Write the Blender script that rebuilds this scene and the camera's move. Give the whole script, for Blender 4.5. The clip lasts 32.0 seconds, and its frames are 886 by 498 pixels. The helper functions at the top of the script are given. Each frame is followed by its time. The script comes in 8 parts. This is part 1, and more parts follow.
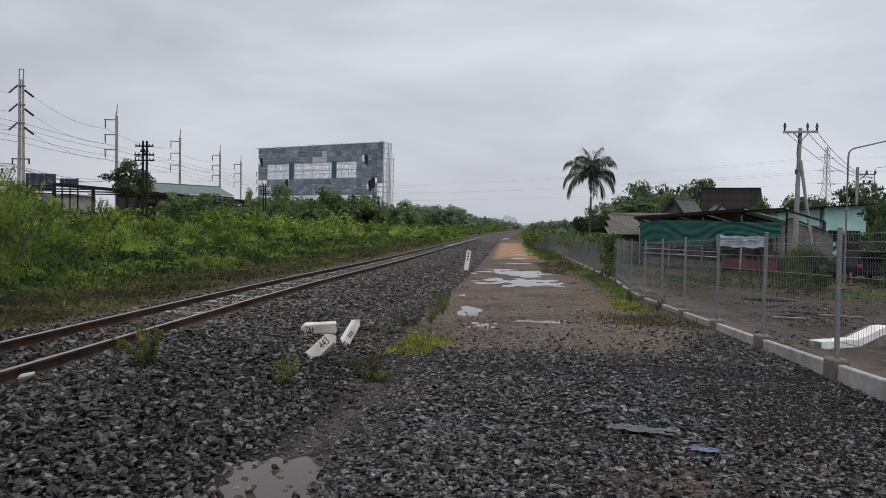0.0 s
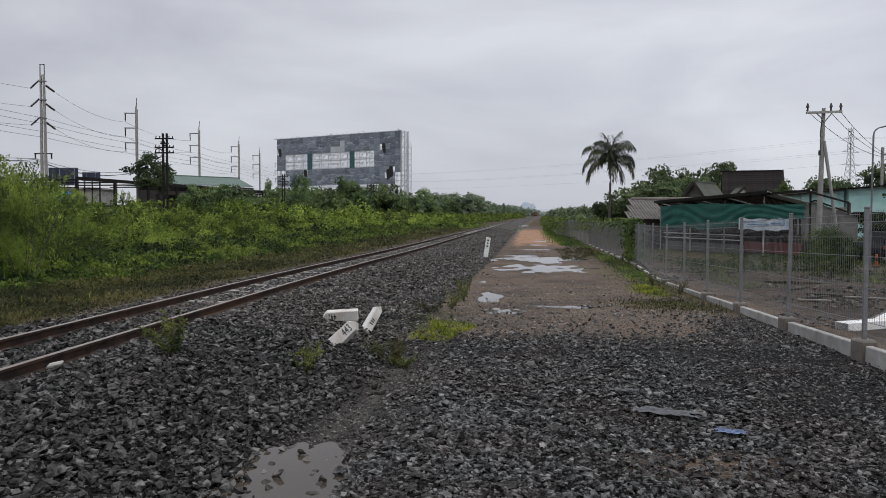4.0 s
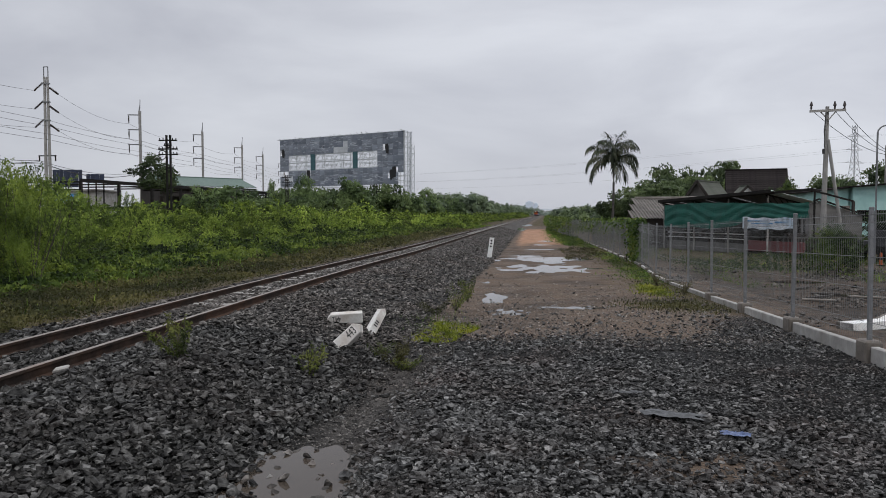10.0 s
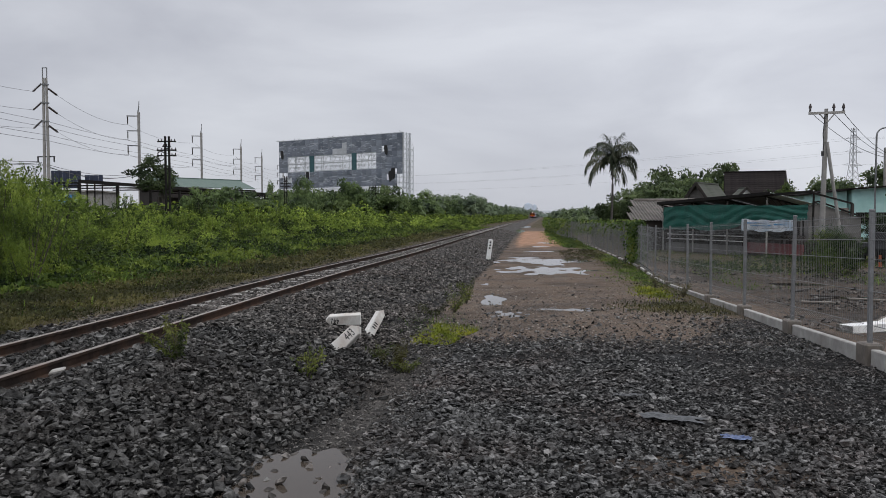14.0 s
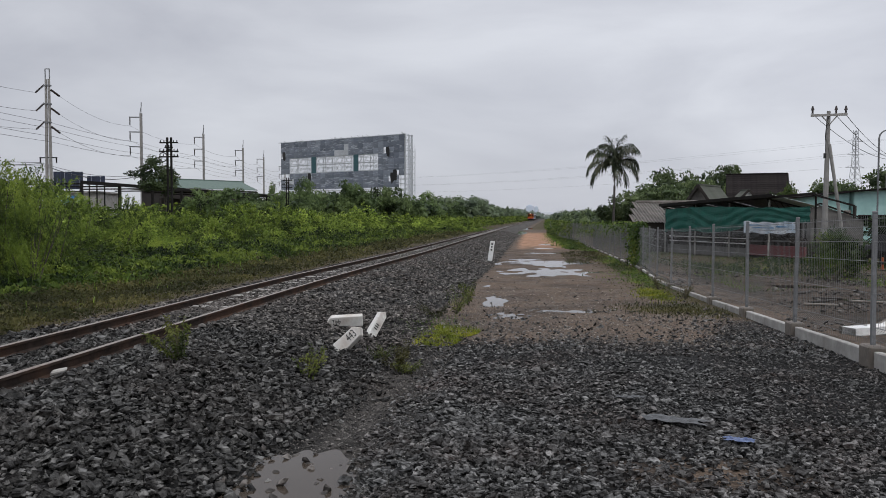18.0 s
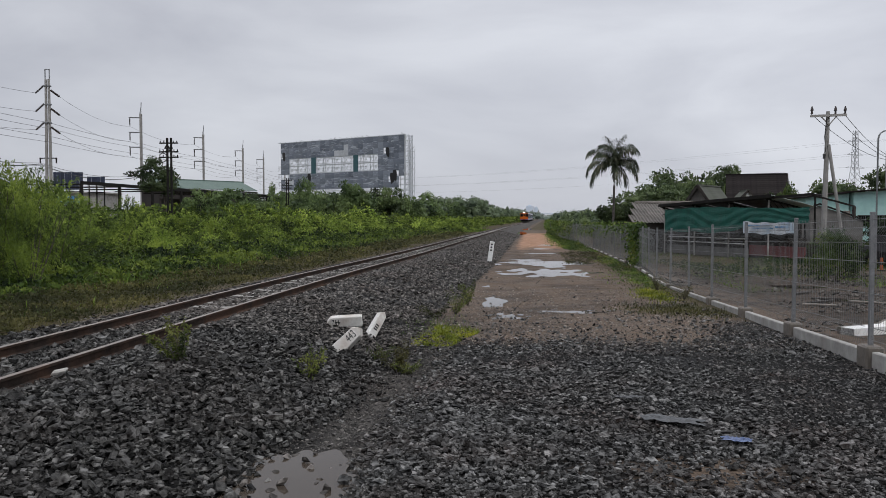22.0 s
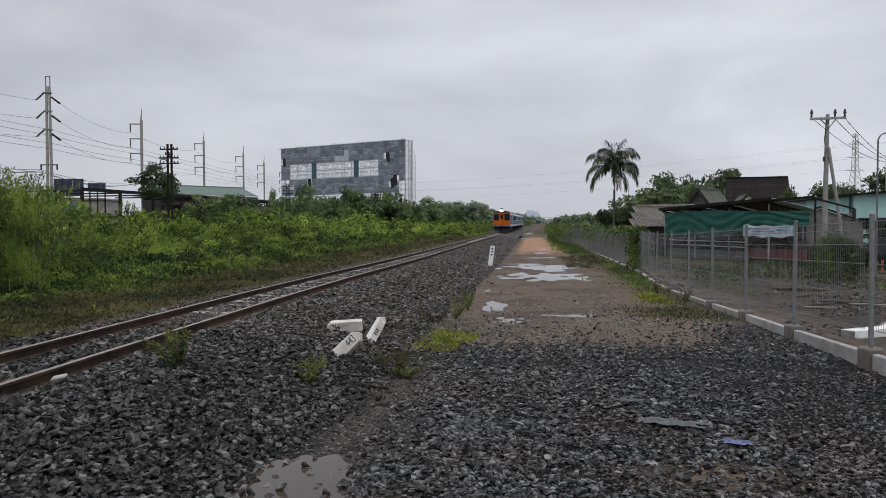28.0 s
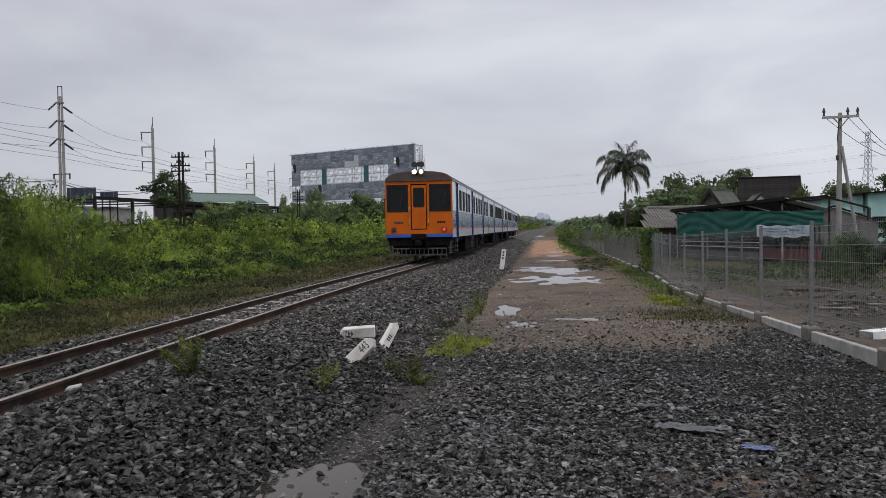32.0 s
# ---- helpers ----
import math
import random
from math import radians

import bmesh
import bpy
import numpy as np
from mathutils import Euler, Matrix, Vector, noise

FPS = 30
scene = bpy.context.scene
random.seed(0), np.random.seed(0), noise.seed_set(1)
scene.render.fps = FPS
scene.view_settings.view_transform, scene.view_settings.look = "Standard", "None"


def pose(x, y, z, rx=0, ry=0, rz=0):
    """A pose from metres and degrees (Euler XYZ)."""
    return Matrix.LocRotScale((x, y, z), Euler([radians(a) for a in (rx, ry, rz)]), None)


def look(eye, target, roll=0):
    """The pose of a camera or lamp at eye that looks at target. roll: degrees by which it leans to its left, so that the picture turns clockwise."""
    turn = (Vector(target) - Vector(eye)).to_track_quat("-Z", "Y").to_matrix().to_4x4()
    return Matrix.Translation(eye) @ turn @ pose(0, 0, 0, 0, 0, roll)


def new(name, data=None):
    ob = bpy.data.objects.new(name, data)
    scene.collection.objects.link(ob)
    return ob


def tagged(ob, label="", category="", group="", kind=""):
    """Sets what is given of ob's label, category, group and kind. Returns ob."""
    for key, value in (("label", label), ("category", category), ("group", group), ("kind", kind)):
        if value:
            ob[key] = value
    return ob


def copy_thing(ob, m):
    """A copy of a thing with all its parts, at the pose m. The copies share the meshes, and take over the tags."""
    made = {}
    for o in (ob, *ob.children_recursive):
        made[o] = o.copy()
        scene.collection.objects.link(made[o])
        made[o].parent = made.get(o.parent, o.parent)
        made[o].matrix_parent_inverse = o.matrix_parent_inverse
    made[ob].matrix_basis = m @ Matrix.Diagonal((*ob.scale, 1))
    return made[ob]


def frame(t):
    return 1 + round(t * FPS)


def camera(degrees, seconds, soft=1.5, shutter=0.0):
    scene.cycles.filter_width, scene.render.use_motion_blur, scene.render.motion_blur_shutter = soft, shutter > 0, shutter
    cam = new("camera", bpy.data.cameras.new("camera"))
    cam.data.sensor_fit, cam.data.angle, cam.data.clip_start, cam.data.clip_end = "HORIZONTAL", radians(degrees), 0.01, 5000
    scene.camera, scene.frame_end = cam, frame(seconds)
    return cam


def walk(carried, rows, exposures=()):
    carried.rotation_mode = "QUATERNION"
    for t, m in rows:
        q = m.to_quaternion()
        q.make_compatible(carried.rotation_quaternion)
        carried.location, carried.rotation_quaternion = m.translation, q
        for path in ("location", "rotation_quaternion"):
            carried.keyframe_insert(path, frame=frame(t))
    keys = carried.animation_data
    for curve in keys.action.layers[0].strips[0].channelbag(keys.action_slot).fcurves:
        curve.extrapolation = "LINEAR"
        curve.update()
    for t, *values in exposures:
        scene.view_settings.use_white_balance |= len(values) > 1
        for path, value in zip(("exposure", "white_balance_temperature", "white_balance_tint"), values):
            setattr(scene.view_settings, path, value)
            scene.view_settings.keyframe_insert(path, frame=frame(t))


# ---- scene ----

# ---- camera and its path ----
cam = camera(61.4, 32.0, soft=0.75)
PATH = [
    (0, 0.028, -0.002, 1.696, 88.456, -1.039, 2.848),
    (0.5, 0.023, -0.005, 1.694, 88.408, -0.961, 3.077),
    (1, 0.019, -0.004, 1.694, 88.343, -0.929, 3.319),
    (1.5, 0.012, 0.000, 1.690, 88.254, -0.891, 3.477),
    (2, 0.017, -0.004, 1.697, 88.189, -0.825, 3.582),
    (2.5, 0.021, -0.001, 1.698, 88.129, -0.685, 3.685),
    (3, 0.015, -0.002, 1.697, 88.118, -0.655, 3.853),
    (3.5, 0.004, 0.005, 1.663, 87.618, -0.395, 4.094),
    (5.5, 0.010, 0.010, 1.691, 87.454, 0.123, 4.405),
    (6, 0.010, 0.006, 1.690, 87.425, 0.152, 4.470),
    (6.5, 0.014, -0.007, 1.693, 87.357, 0.174, 4.530),
    (7, 0.010, -0.007, 1.696, 87.378, 0.142, 4.565),
    (7.5, 0.007, 0.000, 1.695, 87.396, 0.093, 4.522),
    (8, 0.002, 0.005, 1.698, 87.464, 0.051, 4.593),
    (8.5, 0.002, -0.001, 1.696, 87.487, -0.035, 4.583),
    (9, 0.000, -0.000, 1.700, 87.492, 0.000, 4.591),
    (9.5, 0.001, 0.001, 1.702, 87.525, 0.080, 4.648),
    (10, -0.001, 0.002, 1.697, 87.509, 0.099, 4.524),
    (10.5, -0.004, -0.002, 1.699, 87.550, 0.069, 4.539),
    (11, -0.001, 0.002, 1.698, 87.568, 0.008, 4.517),
    (11.5, 0.001, -0.001, 1.696, 87.585, 0.026, 4.538),
    (12, 0.001, 0.002, 1.696, 87.560, 0.011, 4.534),
    (12.5, 0.006, -0.003, 1.699, 87.564, -0.021, 4.522),
    (13, 0.001, 0.006, 1.698, 87.620, -0.020, 4.529),
    (13.5, 0.002, 0.003, 1.695, 87.611, 0.029, 4.479),
    (14, -0.004, 0.037, 1.697, 87.634, 0.012, 4.438),
    (14.5, -0.011, 0.038, 1.695, 87.542, 0.036, 4.415),
    (16.5, -0.009, 0.044, 1.693, 87.697, -0.093, 4.449),
    (17, -0.007, 0.045, 1.696, 87.754, -0.137, 4.542),
    (17.5, -0.007, 0.048, 1.695, 87.716, -0.159, 4.471),
    (18, -0.009, 0.050, 1.691, 87.761, -0.098, 4.567),
    (18.5, -0.004, 0.045, 1.697, 87.801, -0.105, 4.522),
    (19, -0.000, 0.047, 1.692, 87.815, -0.148, 4.614),
    (19.5, -0.002, 0.046, 1.694, 87.864, -0.104, 4.689),
    (20, 0.004, 0.019, 1.696, 87.796, -0.084, 4.637),
    (20.5, 0.004, 0.015, 1.696, 87.809, -0.035, 4.588),
    (21, 0.004, 0.014, 1.699, 87.754, -0.021, 4.534),
    (21.5, 0.003, 0.017, 1.696, 87.786, -0.083, 4.543),
    (22, -0.000, 0.020, 1.696, 87.788, -0.087, 4.556),
    (22.5, 0.006, 0.014, 1.696, 87.699, 0.006, 4.594),
    (23, 0.014, 0.017, 1.694, 87.693, 0.019, 4.574),
    (23.5, 0.013, 0.020, 1.694, 87.735, 0.073, 4.645),
    (24, 0.007, 0.016, 1.695, 87.729, 0.068, 4.718),
    (24.5, 0.005, 0.017, 1.690, 87.771, 0.095, 4.688),
    (25, 0.008, 0.014, 1.692, 87.808, 0.136, 4.607),
    (25.5, 0.009, 0.016, 1.694, 87.880, 0.161, 4.598),
    (27.5, 0.011, 0.017, 1.691, 88.115, 0.173, 4.613),
    (28, 0.015, 0.022, 1.689, 88.154, 0.187, 4.604),
    (28.5, 0.002, 0.056, 1.689, 88.190, 0.216, 4.518),
    (29, 0.012, 0.024, 1.692, 88.245, 0.257, 4.629),
    (29.5, 0.005, 0.073, 1.698, 88.234, 0.354, 4.610),
    (30, -0.002, 0.074, 1.696, 88.277, 0.408, 4.605),
    (30.5, -0.006, 0.070, 1.695, 88.335, 0.463, 4.543),
    (31, -0.006, 0.075, 1.695, 88.407, 0.539, 4.561),
    (31.5, -0.008, 0.068, 1.698, 88.497, 0.697, 4.503),
    (32, -0.010, 0.067, 1.703, 88.460, 0.899, 5.405),
]
walk(cam, [(t, pose(x, y, z, rx, ry, rz)) for t, x, y, z, rx, ry, rz in PATH],
     exposures=[(0.0, 0.0), (32.0, 0.0)])

# ---- overcast sky and a soft sun behind the cloud ----
SUN_ELEVATION, SUN_ROTATION = radians(58), radians(150)
world = bpy.data.worlds.new("overcast_sky")
scene.world = world
world.use_nodes = True


def wire(tree, *pairs):
    for a, b in pairs:
        tree.links.new(a, b)


def build_sky():
    tree = world.node_tree
    n = tree.nodes
    n.clear()
    sky = n.new("ShaderNodeTexSky")
    sky.sky_type, sky.sun_disc = "NISHITA", False
    sky.sun_elevation, sky.sun_rotation = SUN_ELEVATION, SUN_ROTATION
    sky.air_density, sky.dust_density = 1.0, 2.0
    coords = n.new("ShaderNodeTexCoord")
    stretch = n.new("ShaderNodeMapping")
    stretch.inputs["Scale"].default_value = (1.0, 1.0, 3.2)
    big = n.new("ShaderNodeTexNoise")
    big.inputs["Scale"].default_value, big.inputs["Detail"].default_value = 2.3, 6.0
    big.inputs["Distortion"].default_value = 0.35
    ramp = n.new("ShaderNodeValToRGB")
    ramp.color_ramp.elements[0].position, ramp.color_ramp.elements[0].color = 0.33, (5.1, 5.25, 5.88, 1)
    ramp.color_ramp.elements[1].position, ramp.color_ramp.elements[1].color = 0.66, (7.1, 7.3, 7.88, 1)
    mix = n.new("ShaderNodeMixRGB")
    mix.inputs["Fac"].default_value = 0.93
    # an overcast sky is brighter overhead than near the horizon
    split = n.new("ShaderNodeSeparateXYZ")
    rise = n.new("ShaderNodeMapRange")
    rise.interpolation_type = "SMOOTHSTEP"
    rise.inputs["From Min"].default_value, rise.inputs["From Max"].default_value = 0.3, 0.95
    rise.inputs["To Min"].default_value, rise.inputs["To Max"].default_value = 1.0, 2.2
    lift = n.new("ShaderNodeVectorMath")
    lift.operation = "SCALE"
    # sky brightness graded gently up towards +x to fit the camera's view
    thin = n.new("ShaderNodeMapRange")
    thin.interpolation_type = "SMOOTHSTEP"
    thin.inputs["From Min"].default_value, thin.inputs["From Max"].default_value = -0.6, 0.5
    thin.inputs["To Min"].default_value, thin.inputs["To Max"].default_value = 0.93, 1.08
    both = n.new("ShaderNodeMath")
    both.operation = "MULTIPLY"
    back = n.new("ShaderNodeBackground")
    back.inputs["Strength"].default_value = 0.1
    out = n.new("ShaderNodeOutputWorld")
    wire(tree, (coords.outputs["Generated"], stretch.inputs["Vector"]), (stretch.outputs["Vector"], big.inputs["Vector"]),
         (big.outputs["Fac"], ramp.inputs["Fac"]), (sky.outputs["Color"], mix.inputs["Color1"]),
         (ramp.outputs["Color"], mix.inputs["Color2"]), (coords.outputs["Generated"], split.inputs["Vector"]), (split.outputs["Z"], rise.inputs["Value"]),
         (mix.outputs["Color"], lift.inputs[0]), (split.outputs["X"], thin.inputs["Value"]), (rise.outputs["Result"], both.inputs[0]), (thin.outputs["Result"], both.inputs[1]), (both.outputs["Value"], lift.inputs["Scale"]), (lift.outputs["Vector"], back.inputs["Color"]),
         (back.outputs["Background"], out.inputs["Surface"]))


build_sky()
sun = new("sun", bpy.data.lights.new("sun", "SUN"))
sun.data.energy, sun.data.angle, sun.data.color = 0.9, radians(20), (1.0, 0.97, 0.92)
sun.matrix_world = look((0, 0, 60), (0 + 60 / math.tan(SUN_ELEVATION) * -math.sin(SUN_ROTATION), 60 / math.tan(SUN_ELEVATION) * -math.cos(SUN_ROTATION), 0))

# ---- materials ----


def surface(name, low, high, scale=6.0, rough=0.8, bump=0.2, metal=0.0, fine=8.0, stain=None, stain_amount=0.5, stain_scale=0.8, vary=0.0, islands=0.0, bump_scale=None, spec=0.5, stretch=None, spread=0.2):
    """Two-colour grain, a second, larger stain, and relief, all at real size; vary / islands: how much the pieces differ in tone."""
    m = bpy.data.materials.new(name)
    m.use_nodes = True
    t = m.node_tree
    n = t.nodes
    b = n["Principled BSDF"]
    c = n.new("ShaderNodeTexCoord")
    vec = c.outputs["Object"]
    if stretch:
        mp = n.new("ShaderNodeMapping")
        mp.inputs["Scale"].default_value = stretch
        wire(t, (vec, mp.inputs["Vector"]))
        vec = mp.outputs["Vector"]
    a = n.new("ShaderNodeTexNoise")
    a.inputs["Scale"].default_value, a.inputs["Detail"].default_value = scale, fine
    r = n.new("ShaderNodeValToRGB")
    r.color_ramp.elements[0].position, r.color_ramp.elements[0].color = 0.5 - spread, (*low, 1)
    r.color_ramp.elements[1].position, r.color_ramp.elements[1].color = 0.5 + spread, (*high, 1)
    wire(t, (vec, a.inputs["Vector"]), (a.outputs["Fac"], r.inputs["Fac"]))
    colour = r.outputs["Color"]
    if stain:
        s = n.new("ShaderNodeTexNoise")
        s.inputs["Scale"].default_value, s.inputs["Detail"].default_value = stain_scale, 5.0
        k = n.new("ShaderNodeMapRange")
        k.inputs["From Min"].default_value, k.inputs["From Max"].default_value = 0.45, 0.68
        k.inputs["To Max"].default_value = stain_amount
        x = n.new("ShaderNodeMixRGB")
        x.inputs["Color2"].default_value = (*stain, 1)
        wire(t, (vec, s.inputs["Vector"]), (s.outputs["Fac"], k.inputs["Value"]), (k.outputs["Result"], x.inputs["Fac"]), (colour, x.inputs["Color1"]))
        colour = x.outputs["Color"]
    for amount, node, socket in ((vary, "ShaderNodeObjectInfo", "Random"), (islands, "ShaderNodeNewGeometry", "Random Per Island")):
        if amount:
            q = n.new(node)
            k = n.new("ShaderNodeMapRange")
            k.inputs["To Min"].default_value, k.inputs["To Max"].default_value = 1 - amount, 1 + amount * (1.7 if socket != "Random" else 1)
            h = n.new("ShaderNodeHueSaturation")
            skew = n.new("ShaderNodeMath")
            skew.operation = "POWER"
            skew.inputs[1].default_value = 2.1 if socket != "Random" else 1.0
            wire(t, (q.outputs[socket], skew.inputs[0]), (skew.outputs["Value"], k.inputs["Value"]), (k.outputs["Result"], h.inputs["Value"]), (colour, h.inputs["Color"]))
            colour = h.outputs["Color"]
    wire(t, (colour, b.inputs["Base Color"]))
    b.inputs["Metallic"].default_value = metal
    b.inputs["Specular IOR Level"].default_value = spec
    g = n.new("ShaderNodeMapRange")
    g.inputs["To Min"].default_value, g.inputs["To Max"].default_value = max(0.03, rough - 0.12), min(1.0, rough + 0.12)
    wire(t, (a.outputs["Fac"], g.inputs["Value"]), (g.outputs["Result"], b.inputs["Roughness"]))
    if bump:
        e = n.new("ShaderNodeTexNoise")
        e.inputs["Scale"].default_value, e.inputs["Detail"].default_value = bump_scale or scale * 4, 4.0
        u = n.new("ShaderNodeBump")
        u.inputs["Strength"].default_value, u.inputs["Distance"].default_value = bump, 0.02
        wire(t, (vec, e.inputs["Vector"]), (e.outputs["Fac"], u.inputs["Height"]), (u.outputs["Normal"], b.inputs["Normal"]))
    return m


def foliage(name, dark, light, tip, scale=0.35, rough=0.55):
    """Leaves: tone by leaf and by clump, clumps mimicking shaded gaps; some light passes through."""
    dark, light, tip = [tuple(0.8 * v for v in c) for c in (dark, light, tip)]
    m = bpy.data.materials.new(name)
    m.use_nodes = True
    t = m.node_tree
    n = t.nodes
    b = n["Principled BSDF"]
    g = n.new("ShaderNodeNewGeometry")
    c = n.new("ShaderNodeTexCoord")
    o = n.new("ShaderNodeObjectInfo")
    a = n.new("ShaderNodeTexNoise")
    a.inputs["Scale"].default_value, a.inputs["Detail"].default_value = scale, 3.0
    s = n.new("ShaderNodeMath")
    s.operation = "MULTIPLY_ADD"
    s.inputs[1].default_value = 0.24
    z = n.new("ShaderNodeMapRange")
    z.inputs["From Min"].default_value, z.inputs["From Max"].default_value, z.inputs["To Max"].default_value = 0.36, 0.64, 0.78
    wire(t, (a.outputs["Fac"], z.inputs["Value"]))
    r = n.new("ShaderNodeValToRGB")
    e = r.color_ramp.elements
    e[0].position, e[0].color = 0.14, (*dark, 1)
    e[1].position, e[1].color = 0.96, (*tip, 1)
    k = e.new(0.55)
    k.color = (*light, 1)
    h = n.new("ShaderNodeHueSaturation")
    q = n.new("ShaderNodeMapRange")
    q.inputs["To Min"].default_value, q.inputs["To Max"].default_value = 0.78, 1.2
    wire(t, (g.outputs["Position"], a.inputs["Vector"]), (g.outputs["Random Per Island"], s.inputs[0]), (z.outputs["Result"], s.inputs[2]),
         (s.outputs["Value"], r.inputs["Fac"]), (r.outputs["Color"], h.inputs["Color"]), (o.outputs["Random"], q.inputs["Value"]),
         (q.outputs["Result"], h.inputs["Value"]), (h.outputs["Color"], b.inputs["Base Color"]))
    b.inputs["Roughness"].default_value = rough
    b.inputs["Specular IOR Level"].default_value = 0.1
    bend = n.new("ShaderNodeVectorMath")
    bend.operation = "MULTIPLY_ADD"
    bend.inputs[1].default_value, bend.inputs[2].default_value = (0.68, 0.68, 0.68), (0.0, 0.0, 0.38)
    unit = n.new("ShaderNodeVectorMath")
    unit.operation = "NORMALIZE"
    wire(t, (g.outputs["Normal"], bend.inputs[0]), (bend.outputs["Vector"], unit.inputs[0]), (unit.outputs["Vector"], b.inputs["Normal"]))
    tr = n.new("ShaderNodeBsdfTranslucent")
    mx = n.new("ShaderNodeMixShader")
    mx.inputs["Fac"].default_value = 0.15
    wire(t, (h.outputs["Color"], tr.inputs["Color"]), (b.outputs["BSDF"], mx.inputs[1]), (tr.outputs["BSDF"], mx.inputs[2]),
         (mx.outputs["Shader"], n["Material Output"].inputs["Surface"]))
    return m


def glow(name, colour, strength):
    m = bpy.data.materials.new(name)
    m.use_nodes = True
    b = m.node_tree.nodes["Principled BSDF"]
    b.inputs["Base Color"].default_value = (*colour, 1)
    b.inputs["Emission Color"].default_value = (*colour, 1)
    b.inputs["Emission Strength"].default_value = strength
    return m


# stone grain is contrasty: it also imitates lit and dark facets
STONE = surface("ballast_stone", (0.012, 0.0117, 0.0112), (0.118, 0.116, 0.11), 16, 0.5, 0.8, islands=0.54, spec=0.07, stain=(0.04, 0.026, 0.02), stain_amount=0.25, stain_scale=1.0, spread=0.12)
STONE_PALE = surface("gravel_stone", (0.018, 0.018, 0.0175), (0.152, 0.15, 0.145), 17, 0.5, 0.8, islands=0.54, spec=0.07, stain=(0.07, 0.042, 0.032), stain_amount=0.3, stain_scale=0.9, spread=0.12)
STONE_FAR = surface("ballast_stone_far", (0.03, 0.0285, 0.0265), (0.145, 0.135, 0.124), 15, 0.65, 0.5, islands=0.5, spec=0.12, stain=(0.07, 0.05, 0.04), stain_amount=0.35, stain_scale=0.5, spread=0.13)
RAIL_SIDE = surface("rusty_rail", (0.019, 0.0145, 0.0125), (0.05, 0.036, 0.029), 9, 0.8, 0.3, spec=0.1, stain=(0.12, 0.06, 0.035), stain_amount=0.35, stain_scale=2)
RAIL_TOP = surface("worn_rail_head", (0.15, 0.125, 0.11), (0.27, 0.235, 0.21), 12, 0.5, 0.05, metal=0.35, stain=(0.2, 0.13, 0.1), stain_amount=0.5, stain_scale=3)
CONCRETE = surface("weathered_concrete", (0.25, 0.24, 0.225), (0.4, 0.39, 0.365), 7, 0.85, 0.3, stain=(0.16, 0.14, 0.12), stain_amount=0.6, stain_scale=1.5, vary=0.12)
CONCRETE_WET = surface("damp_concrete", (0.11, 0.095, 0.08), (0.2, 0.175, 0.15), 9, 0.75, 0.3, stain=(0.07, 0.06, 0.05), stain_amount=0.6, stain_scale=3, vary=0.15)
SLEEPER = surface("sleeper_concrete", (0.18, 0.17, 0.155), (0.32, 0.305, 0.285), 5, 0.85, 0.2, stain=(0.2, 0.17, 0.14), stain_amount=0.7, stain_scale=2, vary=0.15)
POST_WHITE = surface("aged_white_paint", (0.5, 0.49, 0.46), (0.7, 0.69, 0.66), 9, 0.75, 0.25, stain=(0.24, 0.17, 0.12), stain_amount=0.6, stain_scale=5)
WHITE = surface("white_paint", (0.66, 0.66, 0.65), (0.8, 0.8, 0.79), 8, 0.6, 0.12, stain=(0.42, 0.38, 0.32), stain_amount=0.45, stain_scale=4, vary=0.05)
BLACK = surface("black_paint", (0.012, 0.012, 0.013), (0.03, 0.03, 0.03), 10, 0.55, 0.1)
GALV = surface("galvanised_steel", (0.13, 0.135, 0.138), (0.21, 0.215, 0.225), 18, 0.6, 0.05, metal=0.15, stain=(0.14, 0.14, 0.14), stain_amount=0.4, stain_scale=3, vary=0.1)
WIRE = surface("wire_panel_steel", (0.1, 0.104, 0.104), (0.17, 0.175, 0.175), 18, 0.6, 0, metal=0.1, vary=0.1)
# pylon steel lightened: the haze is painted into its base colour
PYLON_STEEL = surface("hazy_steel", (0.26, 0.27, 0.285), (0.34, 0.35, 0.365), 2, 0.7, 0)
DARK_STEEL = surface("dark_steel", (0.008, 0.0075, 0.007), (0.022, 0.02, 0.018), 8, 0.7, 0.15, spec=0.12)
POLE = surface("pole_concrete", (0.2, 0.195, 0.185), (0.31, 0.3, 0.285), 3, 0.85, 0.15, stain=(0.27, 0.26, 0.24), stain_amount=0.5, stain_scale=0.8, vary=0.08)
CABLE = surface("cable", (0.03, 0.03, 0.032), (0.06, 0.06, 0.065), 4, 0.6, 0)
PORCELAIN = surface("insulator", (0.02, 0.014, 0.012), (0.045, 0.03, 0.026), 8, 0.3, 0)
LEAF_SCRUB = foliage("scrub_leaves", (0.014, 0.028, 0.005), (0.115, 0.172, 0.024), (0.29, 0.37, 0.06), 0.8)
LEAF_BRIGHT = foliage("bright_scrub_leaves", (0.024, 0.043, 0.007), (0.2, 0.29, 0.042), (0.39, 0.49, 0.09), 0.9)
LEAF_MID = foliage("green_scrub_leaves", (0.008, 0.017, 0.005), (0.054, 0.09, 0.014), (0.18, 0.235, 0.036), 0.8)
LEAF_DARK = foliage("tree_leaves", (0.014, 0.026, 0.012), (0.042, 0.07, 0.026), (0.095, 0.13, 0.045), 0.6)
# tree greens lightened: distance haze is mixed into the leaf colour
LEAF_HAZE = foliage("hazed_tree_leaves", (0.04, 0.064, 0.027), (0.105, 0.155, 0.056), (0.175, 0.235, 0.09), 0.4)
# haze of the far distance painted into these leaves
LEAF_FAR = foliage("hazed_far_leaves", (0.11, 0.14, 0.115), (0.15, 0.185, 0.145), (0.18, 0.215, 0.165))
